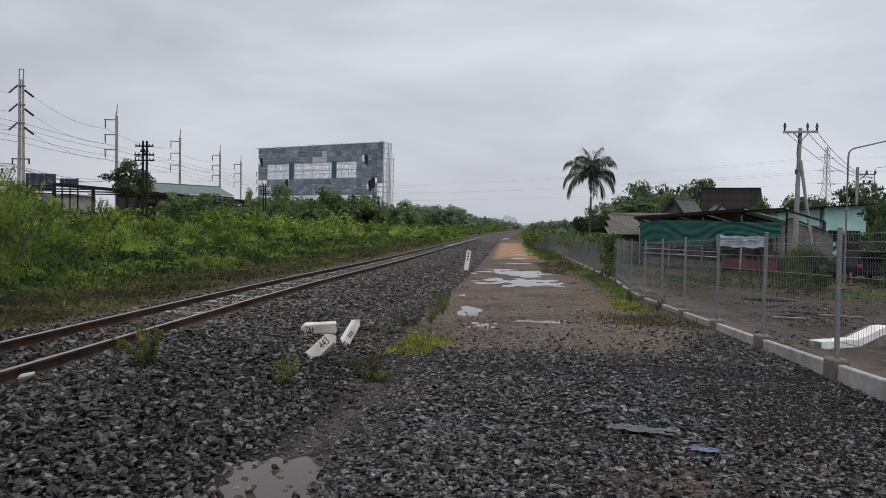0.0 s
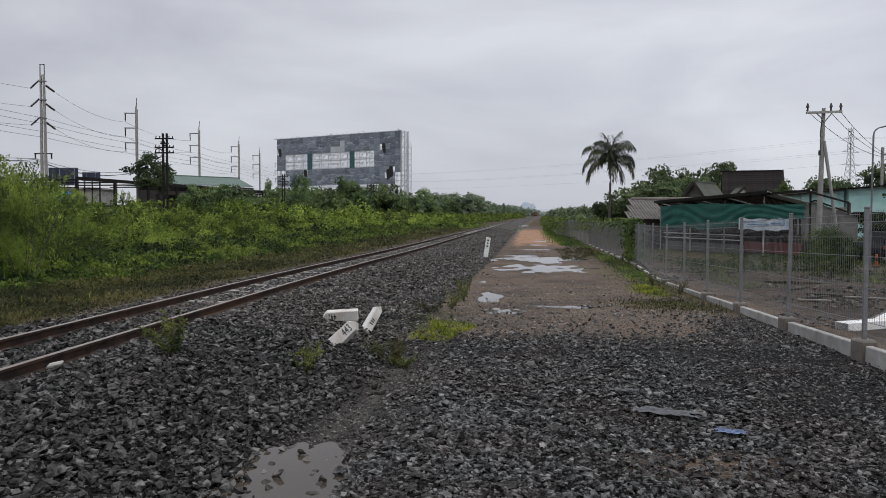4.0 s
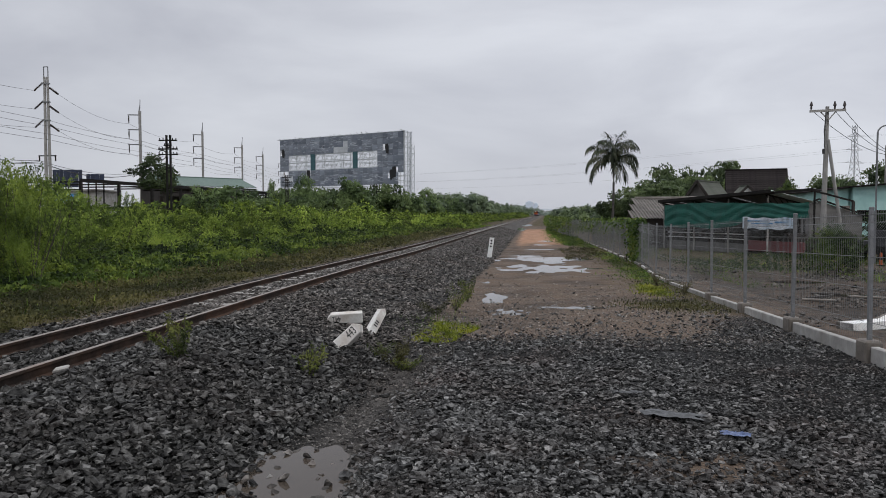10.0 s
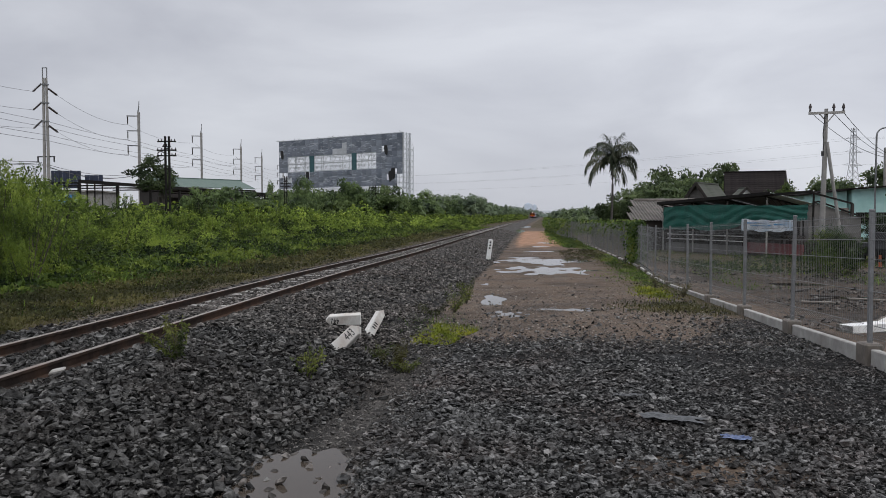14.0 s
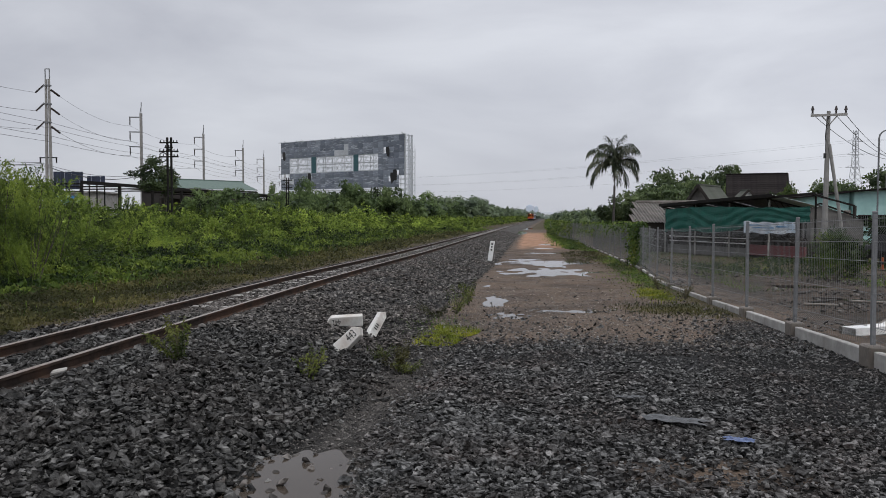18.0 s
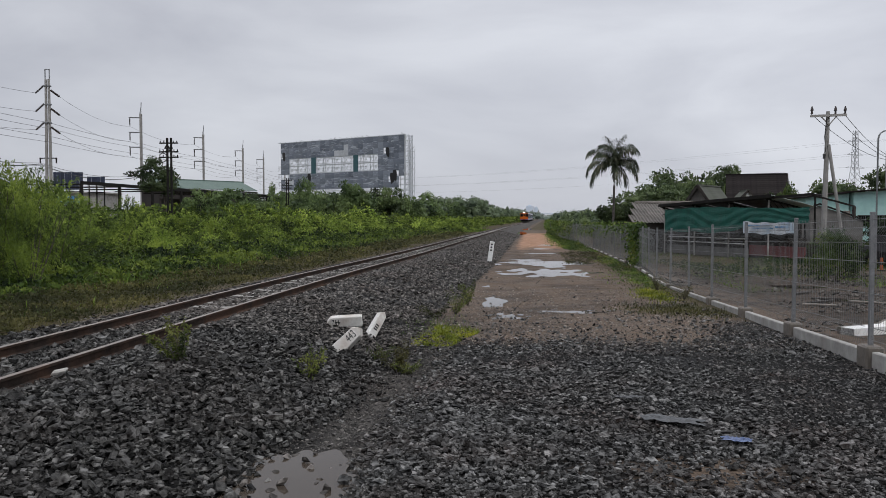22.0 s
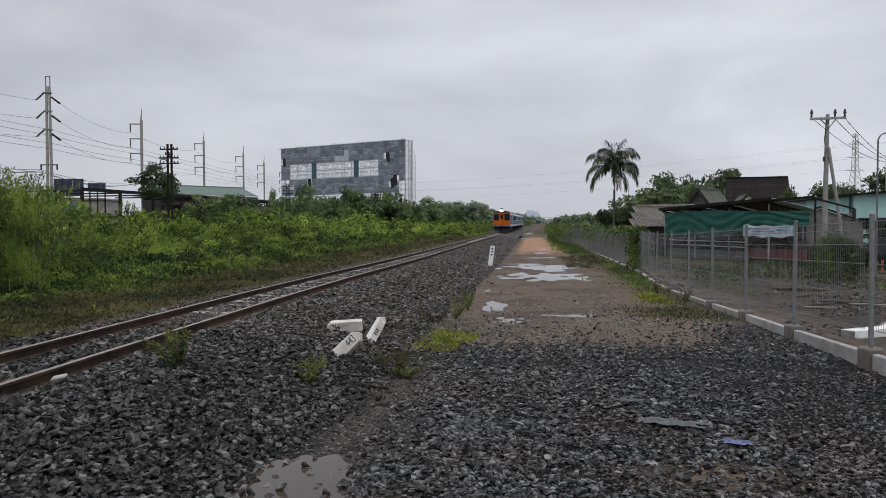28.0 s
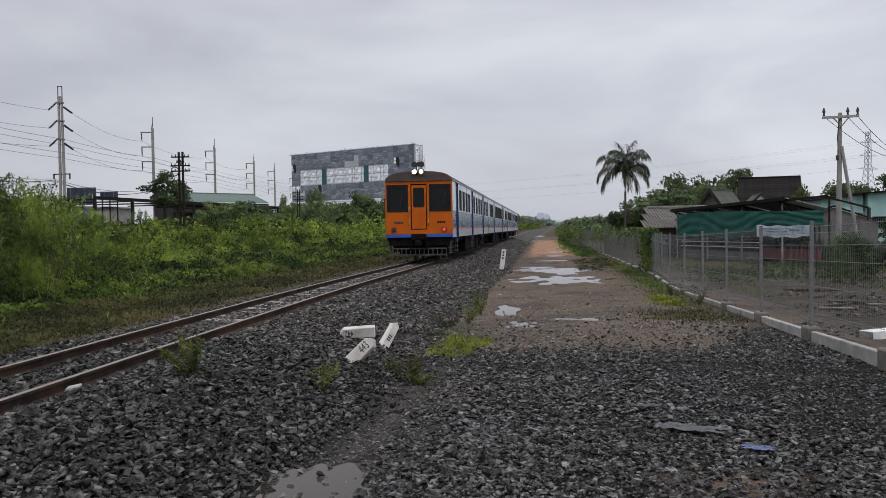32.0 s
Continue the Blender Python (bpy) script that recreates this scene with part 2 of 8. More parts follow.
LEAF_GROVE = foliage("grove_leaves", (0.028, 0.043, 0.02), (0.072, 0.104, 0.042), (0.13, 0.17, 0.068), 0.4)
# mid-distance haze painted into these leaves
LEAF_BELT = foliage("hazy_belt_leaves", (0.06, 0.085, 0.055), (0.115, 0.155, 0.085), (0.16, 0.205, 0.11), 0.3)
LEAF_VINE = foliage("vine_leaves", (0.024, 0.046, 0.01), (0.082, 0.13, 0.025), (0.18, 0.2, 0.045), 1.2)
LEAF_WEED = foliage("olive_weeds", (0.028, 0.042, 0.011), (0.085, 0.112, 0.026), (0.2, 0.215, 0.055), 1.5)
LEAF_PALM = foliage("palm_leaflets", (0.026, 0.036, 0.022), (0.07, 0.085, 0.05), (0.19, 0.185, 0.13), 1.0)
BLADE_GREEN = foliage("green_grass", (0.03, 0.06, 0.01), (0.09, 0.16, 0.02), (0.20, 0.25, 0.03), 0.5)
BLADE_BRIGHT = foliage("bright_moss_grass", (0.09, 0.12, 0.012), (0.22, 0.25, 0.02), (0.36, 0.36, 0.03), 1.5)
BLADE_DRY = foliage("dry_grass", (0.024, 0.028, 0.009), (0.062, 0.062, 0.02), (0.13, 0.118, 0.042), 0.6)
BARK = surface("bark", (0.03, 0.025, 0.02), (0.08, 0.068, 0.055), 6, 0.9, 0.6, stretch=(1, 1, 0.25))
PALM_BARK = surface("palm_trunk", (0.035, 0.031, 0.027), (0.085, 0.078, 0.07), 5, 0.9, 0.6, stretch=(1, 1, 3))


def water_material():
    m = bpy.data.materials.new("puddle_water")
    m.use_nodes = True
    n = m.node_tree.nodes
    b = n["Principled BSDF"]
    b.inputs["Base Color"].default_value = (0.055, 0.045, 0.036, 1)
    b.inputs["Roughness"].default_value = 0.03
    b.inputs["IOR"].default_value = 1.33
    a = n.new("ShaderNodeTexNoise")
    a.inputs["Scale"].default_value = 5.0
    u = n.new("ShaderNodeBump")
    u.inputs["Strength"].default_value, u.inputs["Distance"].default_value = 0.04, 0.005
    wire(m.node_tree, (a.outputs["Fac"], u.inputs["Height"]), (u.outputs["Normal"], b.inputs["Normal"]))
    return m


WATER = water_material()


def ground_material():
    """Gravel, wet mud, red earth and turf, laid out by the sheet's colour attribute and broken up by noise."""
    m = bpy.data.materials.new("ground_earth")
    m.use_nodes = True
    t = m.node_tree
    n = t.nodes
    b = n["Principled BSDF"]
    c = n.new("ShaderNodeTexCoord")
    att = n.new("ShaderNodeAttribute")
    att.attribute_name = "zone"
    sep = n.new("ShaderNodeSeparateColor")
    wire(t, (att.outputs["Color"], sep.inputs["Color"]))

    def grain(scale, low, high, detail=8.0):
        a = n.new("ShaderNodeTexNoise")
        a.inputs["Scale"].default_value, a.inputs["Detail"].default_value = scale, detail
        r = n.new("ShaderNodeValToRGB")
        r.color_ramp.elements[0].position, r.color_ramp.elements[0].color = 0.32, (*low, 1)
        r.color_ramp.elements[1].position, r.color_ramp.elements[1].color = 0.7, (*high, 1)
        wire(t, (c.outputs["Object"], a.inputs["Vector"]), (a.outputs["Fac"], r.inputs["Fac"]))
        return r.outputs["Color"], a.outputs["Fac"]

    def mixed(first, second, factor):
        x = n.new("ShaderNodeMixRGB")
        wire(t, (first, x.inputs["Color1"]), (second, x.inputs["Color2"]), (factor, x.inputs["Fac"]))
        return x.outputs["Color"]

    def edge(value, breakup, sharp=0.22):
        """The zone's weight, its border frayed by noise."""
        s = n.new("ShaderNodeMath")
        s.operation = "MULTIPLY_ADD"
        s.inputs[1].default_value, s.inputs[2].default_value = 0.9, -0.45
        p = n.new("ShaderNodeMath")
        p.operation = "ADD"
        k = n.new("ShaderNodeMapRange")
        k.inputs["From Min"].default_value, k.inputs["From Max"].default_value = 0.5 - sharp, 0.5 + sharp
        wire(t, (breakup, s.inputs[0]), (s.outputs["Value"], p.inputs[0]), (value, p.inputs[1]), (p.outputs["Value"], k.inputs["Value"]))
        return k.outputs["Result"]

    mud, mud_f = grain(1.6, (0.076, 0.055, 0.041), (0.15, 0.112, 0.084))
    mud2, _ = grain(55, (0.025, 0.018, 0.0135), (0.195, 0.147, 0.11))
    earth = n.new("ShaderNodeMixRGB")
    earth.inputs["Fac"].default_value = 0.6
    wire(t, (mud, earth.inputs["Color1"]), (mud2, earth.inputs["Color2"]))
    # wetter, darker patches
    _, damp = grain(0.55, (0, 0, 0), (1, 1, 1), 9.0)
    soak = n.new("ShaderNodeMapRange")
    soak.inputs["From Min"].default_value, soak.inputs["From Max"].default_value = 0.47, 0.6
    soak.inputs["To Max"].default_value = 0.75
    wetter, _ = grain(38, (0.016, 0.0125, 0.0105), (0.1, 0.078, 0.062))
    wire(t, (damp, soak.inputs["Value"]))
    muddy = mixed(earth.outputs["Color"], wetter, soak.outputs["Result"])
    red, _ = grain(2.2, (0.2, 0.112, 0.07), (0.4, 0.235, 0.15))
    # grit near black: shade between the stones is put into this colour
    gap_shaded_grit, _ = grain(26, (0.002, 0.002, 0.0019), (0.02, 0.0195, 0.0185))
    turf, _ = grain(3.5, (0.036, 0.03, 0.016), (0.085, 0.067, 0.036))
    _, fray = grain(1.3, (0, 0, 0), (1, 1, 1), 10.0)
    _, fray_fine = grain(5.0, (0, 0, 0), (1, 1, 1), 6.0)
    col = mixed(muddy, red, edge(sep.outputs["Blue"], fray))
    col = mixed(col, gap_shaded_grit, edge(sep.outputs["Red"], fray_fine))
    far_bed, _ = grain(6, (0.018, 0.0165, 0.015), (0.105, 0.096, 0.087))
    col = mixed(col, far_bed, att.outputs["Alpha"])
    col = mixed(col, turf, edge(sep.outputs["Green"], fray))
    wire(t, (col, b.inputs["Base Color"]))
    wet = n.new("ShaderNodeMapRange")
    wet.inputs["From Min"].default_value, wet.inputs["From Max"].default_value = 0.38, 0.62
    wet.inputs["To Min"].default_value, wet.inputs["To Max"].default_value = 0.66, 0.97
    b.inputs["Specular IOR Level"].default_value = 0.1
    wire(t, (mud_f, wet.inputs["Value"]), (wet.outputs["Result"], b.inputs["Roughness"]))
    v = n.new("ShaderNodeTexNoise")
    v.inputs["Scale"].default_value, v.inputs["Detail"].default_value = 22.0, 6.0
    u = n.new("ShaderNodeBump")
    u.inputs["Strength"].default_value, u.inputs["Distance"].default_value = 0.9, 0.035
    wire(t, (c.outputs["Object"], v.inputs["Vector"]), (v.outputs["Fac"], u.inputs["Height"]), (u.outputs["Normal"], b.inputs["Normal"]))
    return m


GROUND = ground_material()

# ---- building helpers ----


def link_mesh(name, mesh, material, parent=None, label=""):
    mesh.materials.append(material)
    ob = new(name, mesh)
    if parent:
        ob.parent = parent
    if label:
        ob["label"] = label
    return ob


def part(name, bm, material, parent, label=""):
    """ONE mesh object under a thing or a part."""
    mesh = bpy.data.meshes.new(name)
    bm.to_mesh(mesh)
    bm.free()
    return link_mesh(name, mesh, material, parent, label)


def thing(name, m, label, category, group="", kind=""):
    ob = new(name)
    ob.empty_display_size = 0.2
    ob.matrix_basis = m
    return tagged(ob, label, category, group, kind)


def arrays_mesh(name, verts, faces):
    """A mesh from numpy vertices and faces that all have as many corners."""
    mesh = bpy.data.meshes.new(name)
    k = faces.shape[1]
    mesh.vertices.add(len(verts))
    mesh.vertices.foreach_set("co", np.ascontiguousarray(verts, np.float32).ravel())
    mesh.loops.add(faces.size)
    mesh.loops.foreach_set("vertex_index", np.ascontiguousarray(faces, np.int32).ravel())
    mesh.polygons.add(len(faces))
    mesh.polygons.foreach_set("loop_start", np.arange(0, faces.size, k, dtype=np.int32))
    mesh.polygons.foreach_set("use_smooth", np.zeros(len(faces), bool))
    mesh.update(calc_edges=True)
    return mesh


def block(bm, centre, size, m=None, bevel=0.0):
    """A box, bevelled if asked."""
    t = Matrix.Translation(centre) @ Matrix.Diagonal((*size, 1))
    made = bmesh.ops.create_cube(bm, size=1.0, matrix=(m @ t) if m else t)["verts"]
    if bevel:
        edges = list({e for v in made for e in v.link_edges})
        bmesh.ops.bevel(bm, geom=edges, offset=bevel, segments=1, affect="EDGES")


def rod(bm, a, b, r0, r1=None, seg=8):
    """A round or tapered bar from a to b."""
    a, b = Vector(a), Vector(b)
    axis = b - a
    turn = axis.to_track_quat("Z", "Y").to_matrix().to_4x4()
    bmesh.ops.create_cone(bm, cap_ends=True, segments=seg, radius1=r0, radius2=r0 if r1 is None else r1, depth=axis.length,
                          matrix=Matrix.Translation((a + b) / 2) @ turn)


def bar(bm, a, b, w, h):
    """A square bar from a to b."""
    a, b = Vector(a), Vector(b)
    axis = b - a
    turn = axis.to_track_quat("Y", "Z").to_matrix().to_4x4()
    bmesh.ops.create_cube(bm, size=1.0, matrix=Matrix.Translation((a + b) / 2) @ turn @ Matrix.Diagonal((w, axis.length, h, 1)))


def sweep(bm, points, r, seg=5):
    """A bent tube through the points."""
    rings = []
    pts = [Vector(p) for p in points]
    for i, p in enumerate(pts):
        d = (pts[min(i + 1, len(pts) - 1)] - pts[max(i - 1, 0)]).normalized()
        q = d.to_track_quat("Z", "Y")
        rr = r[i] if isinstance(r, (list, tuple)) else r
        rings.append([bm.verts.new(p + q @ Vector((math.cos(2 * math.pi * k / seg) * rr, math.sin(2 * math.pi * k / seg) * rr, 0))) for k in range(seg)])
    for a, b in zip(rings, rings[1:]):
        for k in range(seg):
            bm.faces.new((a[k], a[(k + 1) % seg], b[(k + 1) % seg], b[k]))
    bm.faces.new(rings[0][::-1])
    bm.faces.new(rings[-1])


def extrude_outline(bm, outline, depth, m=Matrix()):
    """A plate: the outline in x and z, depth along y."""
    a = [bm.verts.new(m @ Vector((x, 0, z))) for x, z in outline]
    b = [bm.verts.new(m @ Vector((x, depth, z))) for x, z in outline]
    bm.faces.new(a)
    bm.faces.new(b[::-1])
    for k in range(len(a)):
        q = (k + 1) % len(a)
        bm.faces.new((a[q], a[k], b[k], b[q]))


# ---- the plan: the track's line, and the ground's height on either side of it ----
KNOTS = ((-80, -5.0), (-20, -4.95), (0, -4.86), (8, -4.79), (16, -4.64), (31, -3.9), (57, -2.92), (79, -2.05), (103, -1.13),
         (127, -0.2), (247, 6.4), (343, 12.2), (487, 20.6), (620, 28.8), (900, 46.0), (4500, 270.0))
KY = np.array([k[0] for k in KNOTS], float)
KX = np.array([k[1] for k in KNOTS], float)
KS = np.gradient(KX, KY)


def track_x(y):
    """The track's middle, by the distance ahead."""
    y = np.asarray(y, float)
    i = np.clip(np.searchsorted(KY, y) - 1, 0, len(KY) - 2)
    h = KY[i + 1] - KY[i]
    u = (y - KY[i]) / h
    return ((2 * u**3 - 3 * u**2 + 1) * KX[i] + (u**3 - 2 * u**2 + u) * h * KS[i] + (3 * u**2 - 2 * u**3) * KX[i + 1] + (u**3 - u**2) * h * KS[i + 1])


RAIL_Z = 0.34


def step(a, b, v):
    u = np.clip((v - a) / (b - a), 0, 1)
    return u * u * (3 - 2 * u)


def ripple(x, y):
    """Small unevenness, smooth, from a few waves."""
    return (np.sin(x * 1.7 + 0.6 * np.sin(y * 1.1)) * np.cos(y * 1.3 + 0.8 * np.sin(x * 0.9)) + 0.5 * np.sin(x * 3.9 + y * 2.3) * np.cos(y * 3.1 - x * 1.2)) / 1.5


def rise(y):
    """The line climbs gently in the distance."""
    y = np.asarray(y, float)
    return 0.0038 * (np.clip(y - 130, 0, 770) )


def ground_z(x, y):
    x, y = np.asarray(x, float), np.asarray(y, float)
    d = x - track_x(y)
    road = 0.03 - 0.20 * step(8.5, 24, y)
    road = road + 0.004 * ripple(x, y)
    # the dip between the ballast's foot and the gravel apron, which runs out before the road
    dip = -0.155 + 0.12 * step(8.0, 10.5, y)
    valley = np.where(y < 12, dip, road)
    z = road + (valley - road) * (1 - step(3.55, 4.35, d)) * (1 - step(9, 12, y))
    foot = np.where(y < 12, valley, road)
    ballast = 0.225 + (foot - 0.225) * step(1.2, 3.45, d)
    bed = 0.18 + 0.045 * step(0.62, 0.8, np.abs(d))
    z = np.where(d < 3.6, np.where(d < 1.2, bed, np.maximum(ballast, foot)), z)
    verge = 0.06 + 0.05 * ripple(x * 0.5, y * 0.5)
    left = verge + (0.225 - verge) * step(-2.0, -1.3, d)
    z = np.where(d < -1.2, left, z)
    yard = -0.03 - 0.12 * step(9, 22, y) + 0.02 * ripple(x * 0.6, y * 0.6)
    z = z + (yard - z) * step(9.2, 9.6, d)
    return z + rise(y)


def ground():
    ds = np.concatenate([-np.geomspace(2500, 14, 22), np.arange(-13, -2.2, 0.6), np.arange(-2.2, 4.8, 0.14), np.arange(4.8, 9.8, 0.25),
                         np.arange(10, 22, 0.6), np.geomspace(22, 2500, 22)])
    ys = np.concatenate([-np.geomspace(300, 2, 12), np.arange(-1.5, 2, 0.5), np.arange(2, 26, 0.16), np.arange(26, 60, 0.8), np.geomspace(60, 4500, 50)])
    dd, yy = np.meshgrid(ds, ys)
    xx = track_x(yy) + dd
    zz = ground_z(xx, yy)
    verts = np.stack([xx, yy, zz], -1).reshape(-1, 3)
    ny, nx = dd.shape
    i = (np.arange(ny - 1)[:, None] * nx + np.arange(nx - 1)).ravel()
    faces = np.stack([i, i + 1, i + 1 + nx, i + nx], -1)
    mesh = arrays_mesh("ground", verts, faces)
    mesh.polygons.foreach_set("use_smooth", np.ones(len(faces), bool))
    zone = np.zeros((ny, nx, 4))
    bare = np.exp(-(((xx - 1.3) / 0.85) ** 2) - ((yy - 5.0) / 0.42) ** 2)
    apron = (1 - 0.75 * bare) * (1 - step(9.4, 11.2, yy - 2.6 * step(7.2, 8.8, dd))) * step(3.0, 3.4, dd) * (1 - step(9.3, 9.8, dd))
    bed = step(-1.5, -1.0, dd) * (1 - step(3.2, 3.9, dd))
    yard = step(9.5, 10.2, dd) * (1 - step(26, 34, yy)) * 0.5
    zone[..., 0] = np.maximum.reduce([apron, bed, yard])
    ditch = step(3.1, 3.5, dd) * (1 - step(3.8, 4.2, dd)) * (1 - step(8.5, 10, yy))
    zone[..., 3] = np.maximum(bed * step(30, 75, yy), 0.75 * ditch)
    verge = step(7.4, 8.9, dd) * (1 - step(9.3, 9.6, dd)) * step(12, 14, yy) * 0.75
    far = step(9.4, 13, dd) * step(24, 34, yy) + step(20, 30, dd)
    past = step(120, 160, yy) * step(4.2, 5.5, dd)
    zone[..., 1] = np.clip(np.maximum.reduce([1 - step(-1.6, -1.0, dd), verge, np.clip(far, 0, 1), past]), 0, 1)
    zone[..., 2] = 0.8 * step(36, 60, yy) * (1 - step(95, 125, yy)) * step(3.4, 4.6, dd) * (1 - step(7.0, 8.2, dd)) + 0.12 * step(10, 12, yy) * (1 - step(16, 24, yy)) * step(5, 6.5, dd) * (1 - step(8.0, 8.8, dd))
    layer = mesh.color_attributes.new("zone", "FLOAT_COLOR", "POINT")
    layer.data.foreach_set("color", zone.astype(np.float32).ravel())
    tagged(link_mesh("ground", mesh, GROUND), "wet brown earth with gravel, mud and turf", "ground", kind="structure")


ground()

# ---- railway track ----


def rail_profile(bm, side, y0, y1, gap):
    """One rail as a swept section, side metres off the track's middle."""
    out = ((-0.055, 0), (0.055, 0), (0.055, 0.012), (0.010, 0.028), (0.010, 0.095), (0.032, 0.105), (0.032, 0.13), (-0.032, 0.13), (-0.032, 0.105),
           (-0.010, 0.095), (-0.010, 0.028), (-0.055, 0.012))
    ys = np.concatenate([np.arange(y0, min(y1, 120), 2.0), np.geomspace(120, y1, 40)[1:] if y1 > 120 else [y1]])
    rings = []
    for y in ys:
        x = float(track_x(y)) + side
        rings.append([bm.verts.new((x + u, y, RAIL_Z - 0.134 + w + float(rise(y)))) for u, w in out])
    k = len(out)
    for a, b in zip(rings, rings[1:]):
        for i in range(k):
            bm.faces.new((a[i], a[(i + 1) % k], b[(i + 1) % k], b[i]))
    bm.faces.new(rings[0])
    bm.faces.new(rings[-1][::-1])
    return ys


def railway_track():
    track = thing("railway_track", pose(0, 0, 0), "single metre-gauge railway track on grey ballast", "railway track", kind="structure")
    for side in (-0.533, 0.533):
        bm = bmesh.new()
        ys = rail_profile(bm, side, -60, 1200, 0)
        rail = part("rail", bm, RAIL_SIDE, track, "rusty brown steel rail")
        bm = bmesh.new()
        last = None
        for y in ys:
            x = float(track_x(y)) + side
            row = [bm.verts.new((x + u, y, RAIL_Z + w + float(rise(y)))) for u, w in ((-0.031, -0.006), (-0.024, 0), (0.024, 0), (0.031, -0.006))]
            if last:
                for i in range(3):
                    bm.faces.new((last[i], last[i + 1], row[i + 1], row[i]))
            last = row
        part("running_surface", bm, RAIL_TOP, rail, "worn lighter top of the rail")
    bm = bmesh.new()
    out = ((-1.0, 0.1), (-0.62, 0.15), (-0.45, 0.185), (-0.2, 0.17), (0.2, 0.17), (0.45, 0.185), (0.62, 0.15), (1.0, 0.1))
    top = [(u, RAIL_Z - 0.318 + w) for u, w in out]
    extrude_outline(bm, [(-1.0, -0.02), *top, (1.0, -0.02)], 0.22, Matrix.Translation((0, -0.11, 0.03)))
    mesh = bpy.data.meshes.new("sleeper")
    bm.to_mesh(mesh)
    bm.free()
    mesh.materials.append(SLEEPER)
    y = 12.2
    while y < 150:
        s = new("sleeper", mesh)
        s.parent = track
        slope = float(track_x(y + 0.5) - track_x(y - 0.5))
        s.matrix_basis = pose(float(track_x(y)), y, float(rise(y)) + 0.002 + random.uniform(-0.008, 0.008), 0, 0, -math.degrees(math.atan(slope)) + random.uniform(-1, 1))
        y += 0.6
    bm = bmesh.new()
    while y < 420:
        block(bm, (float(track_x(y)), y, 0.15 + float(rise(y))), (2.0, 0.22, 0.12))
        y += 0.6
    tagged(part("far_sleepers", bm, SLEEPER, track), kind="stuff")


railway_track()

# ---- loose stone: ballast, the gravel apron and its stray stones ----
ICO_V = np.array([(0, -1, 1.618), (0, 1, 1.618), (0, -1, -1.618), (0, 1, -1.618), (-1, 1.618, 0), (1, 1.618, 0), (-1, -1.618, 0), (1, -1.618, 0),
                  (1.618, 0, 1), (-1.618, 0, 1), (1.618, 0, -1), (-1.618, 0, -1)]) / 1.9
ICO_F = np.array([(0, 8, 1), (0, 1, 9), (0, 9, 6), (0, 6, 7), (0, 7, 8), (1, 8, 5), (1, 5, 4), (1, 4, 9), (9, 4, 11), (9, 11, 6), (6, 11, 2), (6, 2, 7),
                  (7, 2, 10), (7, 10, 8), (8, 10, 5), (2, 11, 3), (2, 3, 10), (10, 3, 5), (5, 3, 4), (4, 3, 11)])
OCT_V = np.array([(1, 0, 0), (-1, 0, 0), (0, 1, 0), (0, -1, 0), (0, 0, 1), (0, 0, -1)], float)
OCT_F = np.array([(0, 2, 4), (2, 1, 4), (1, 3, 4), (3, 0, 4), (2, 0, 5), (1, 2, 5), (3, 1, 5), (0, 3, 5)])

BOX_V = np.array([(x, y, z) for x in (-1, 1) for y in (-1, 1) for z in (-1, 1)], float) * 0.72
BOX_F = np.array([(0, 1, 3), (0, 3, 2), (4, 6, 7), (4, 7, 5), (0, 4, 5), (0, 5, 1), (2, 3, 7), (2, 7, 6), (0, 2, 6), (0, 6, 4), (1, 5, 7), (1, 7, 3)])


def turns(rng, n, tilt):
    """Random rotation matrices: any heading, and a limited tilt."""
    a = rng.uniform(0, 2 * np.pi, n)
    b = rng.normal(0, tilt, n)
    c = rng.normal(0, tilt, n)
    ca, sa, cb, sb, cc, sc = np.cos(a), np.sin(a), np.cos(b), np.sin(b), np.cos(c), np.sin(c)
    o, l = np.zeros(n), np.ones(n)
    rz = np.stack([ca, -sa, o, sa, ca, o, o, o, l], -1).reshape(n, 3, 3)
    rx = np.stack([l, o, o, o, cb, -sb, o, sb, cb], -1).reshape(n, 3, 3)
    ry = np.stack([cc, o, sc, o, l, o, -sc, o, cc], -1).reshape(n, 3, 3)
    return rz @ rx @ ry


def stones(rng, x, y, size, verts, faces, sink=0.3, tilt=0.45, lift=None):
    n, k = len(x), len(verts)
    shape = verts[None] * rng.uniform(0.7, 1.2, (n, k, 1)) + rng.normal(0, 0.12, (n, k, 3))
    shape *= np.stack([rng.uniform(0.88, 1.28, n), rng.uniform(0.64, 1.0, n), rng.uniform(0.3, 0.6, n)], -1)[:, None]
    shape = np.einsum("nij,nkj->nki", turns(rng, n, tilt), shape) * (size / 2)[:, None, None]
    z = ground_z(x, y) + size * sink * 0.5 + (0 if lift is None else lift)
    pts = shape + np.stack([x, y, z], -1)[:, None]
    f = faces[None] + (np.arange(n) * k)[:, None, None]
    return pts.reshape(-1, 3), f.reshape(-1, 3)


def scatter(rng, x0, x1, y0, y1, per_m2, keep):
    n = int((x1 - x0) * (y1 - y0) * per_m2)
    x, y = rng.uniform(x0, x1, n), rng.uniform(y0, y1, n)
    k = keep(x, y)
    return x[k], y[k]


def near_first(rng, n, y0, y1, power=1.7):
    """Distances ahead, thicker near the camera."""
    u = rng.uniform(0, 1, n)
    p = 1 - power
    return (y0**p + u * (y1**p - y0**p)) ** (1 / p)


def off_rails(x, y):
    d = np.abs(np.abs(x - track_x(y)) - 0.533)
    return d > 0.055


STRAY = surface("road_stone", (0.09, 0.075, 0.063), (0.2, 0.175, 0.15), 9, 0.8, 0.4, islands=0.6)


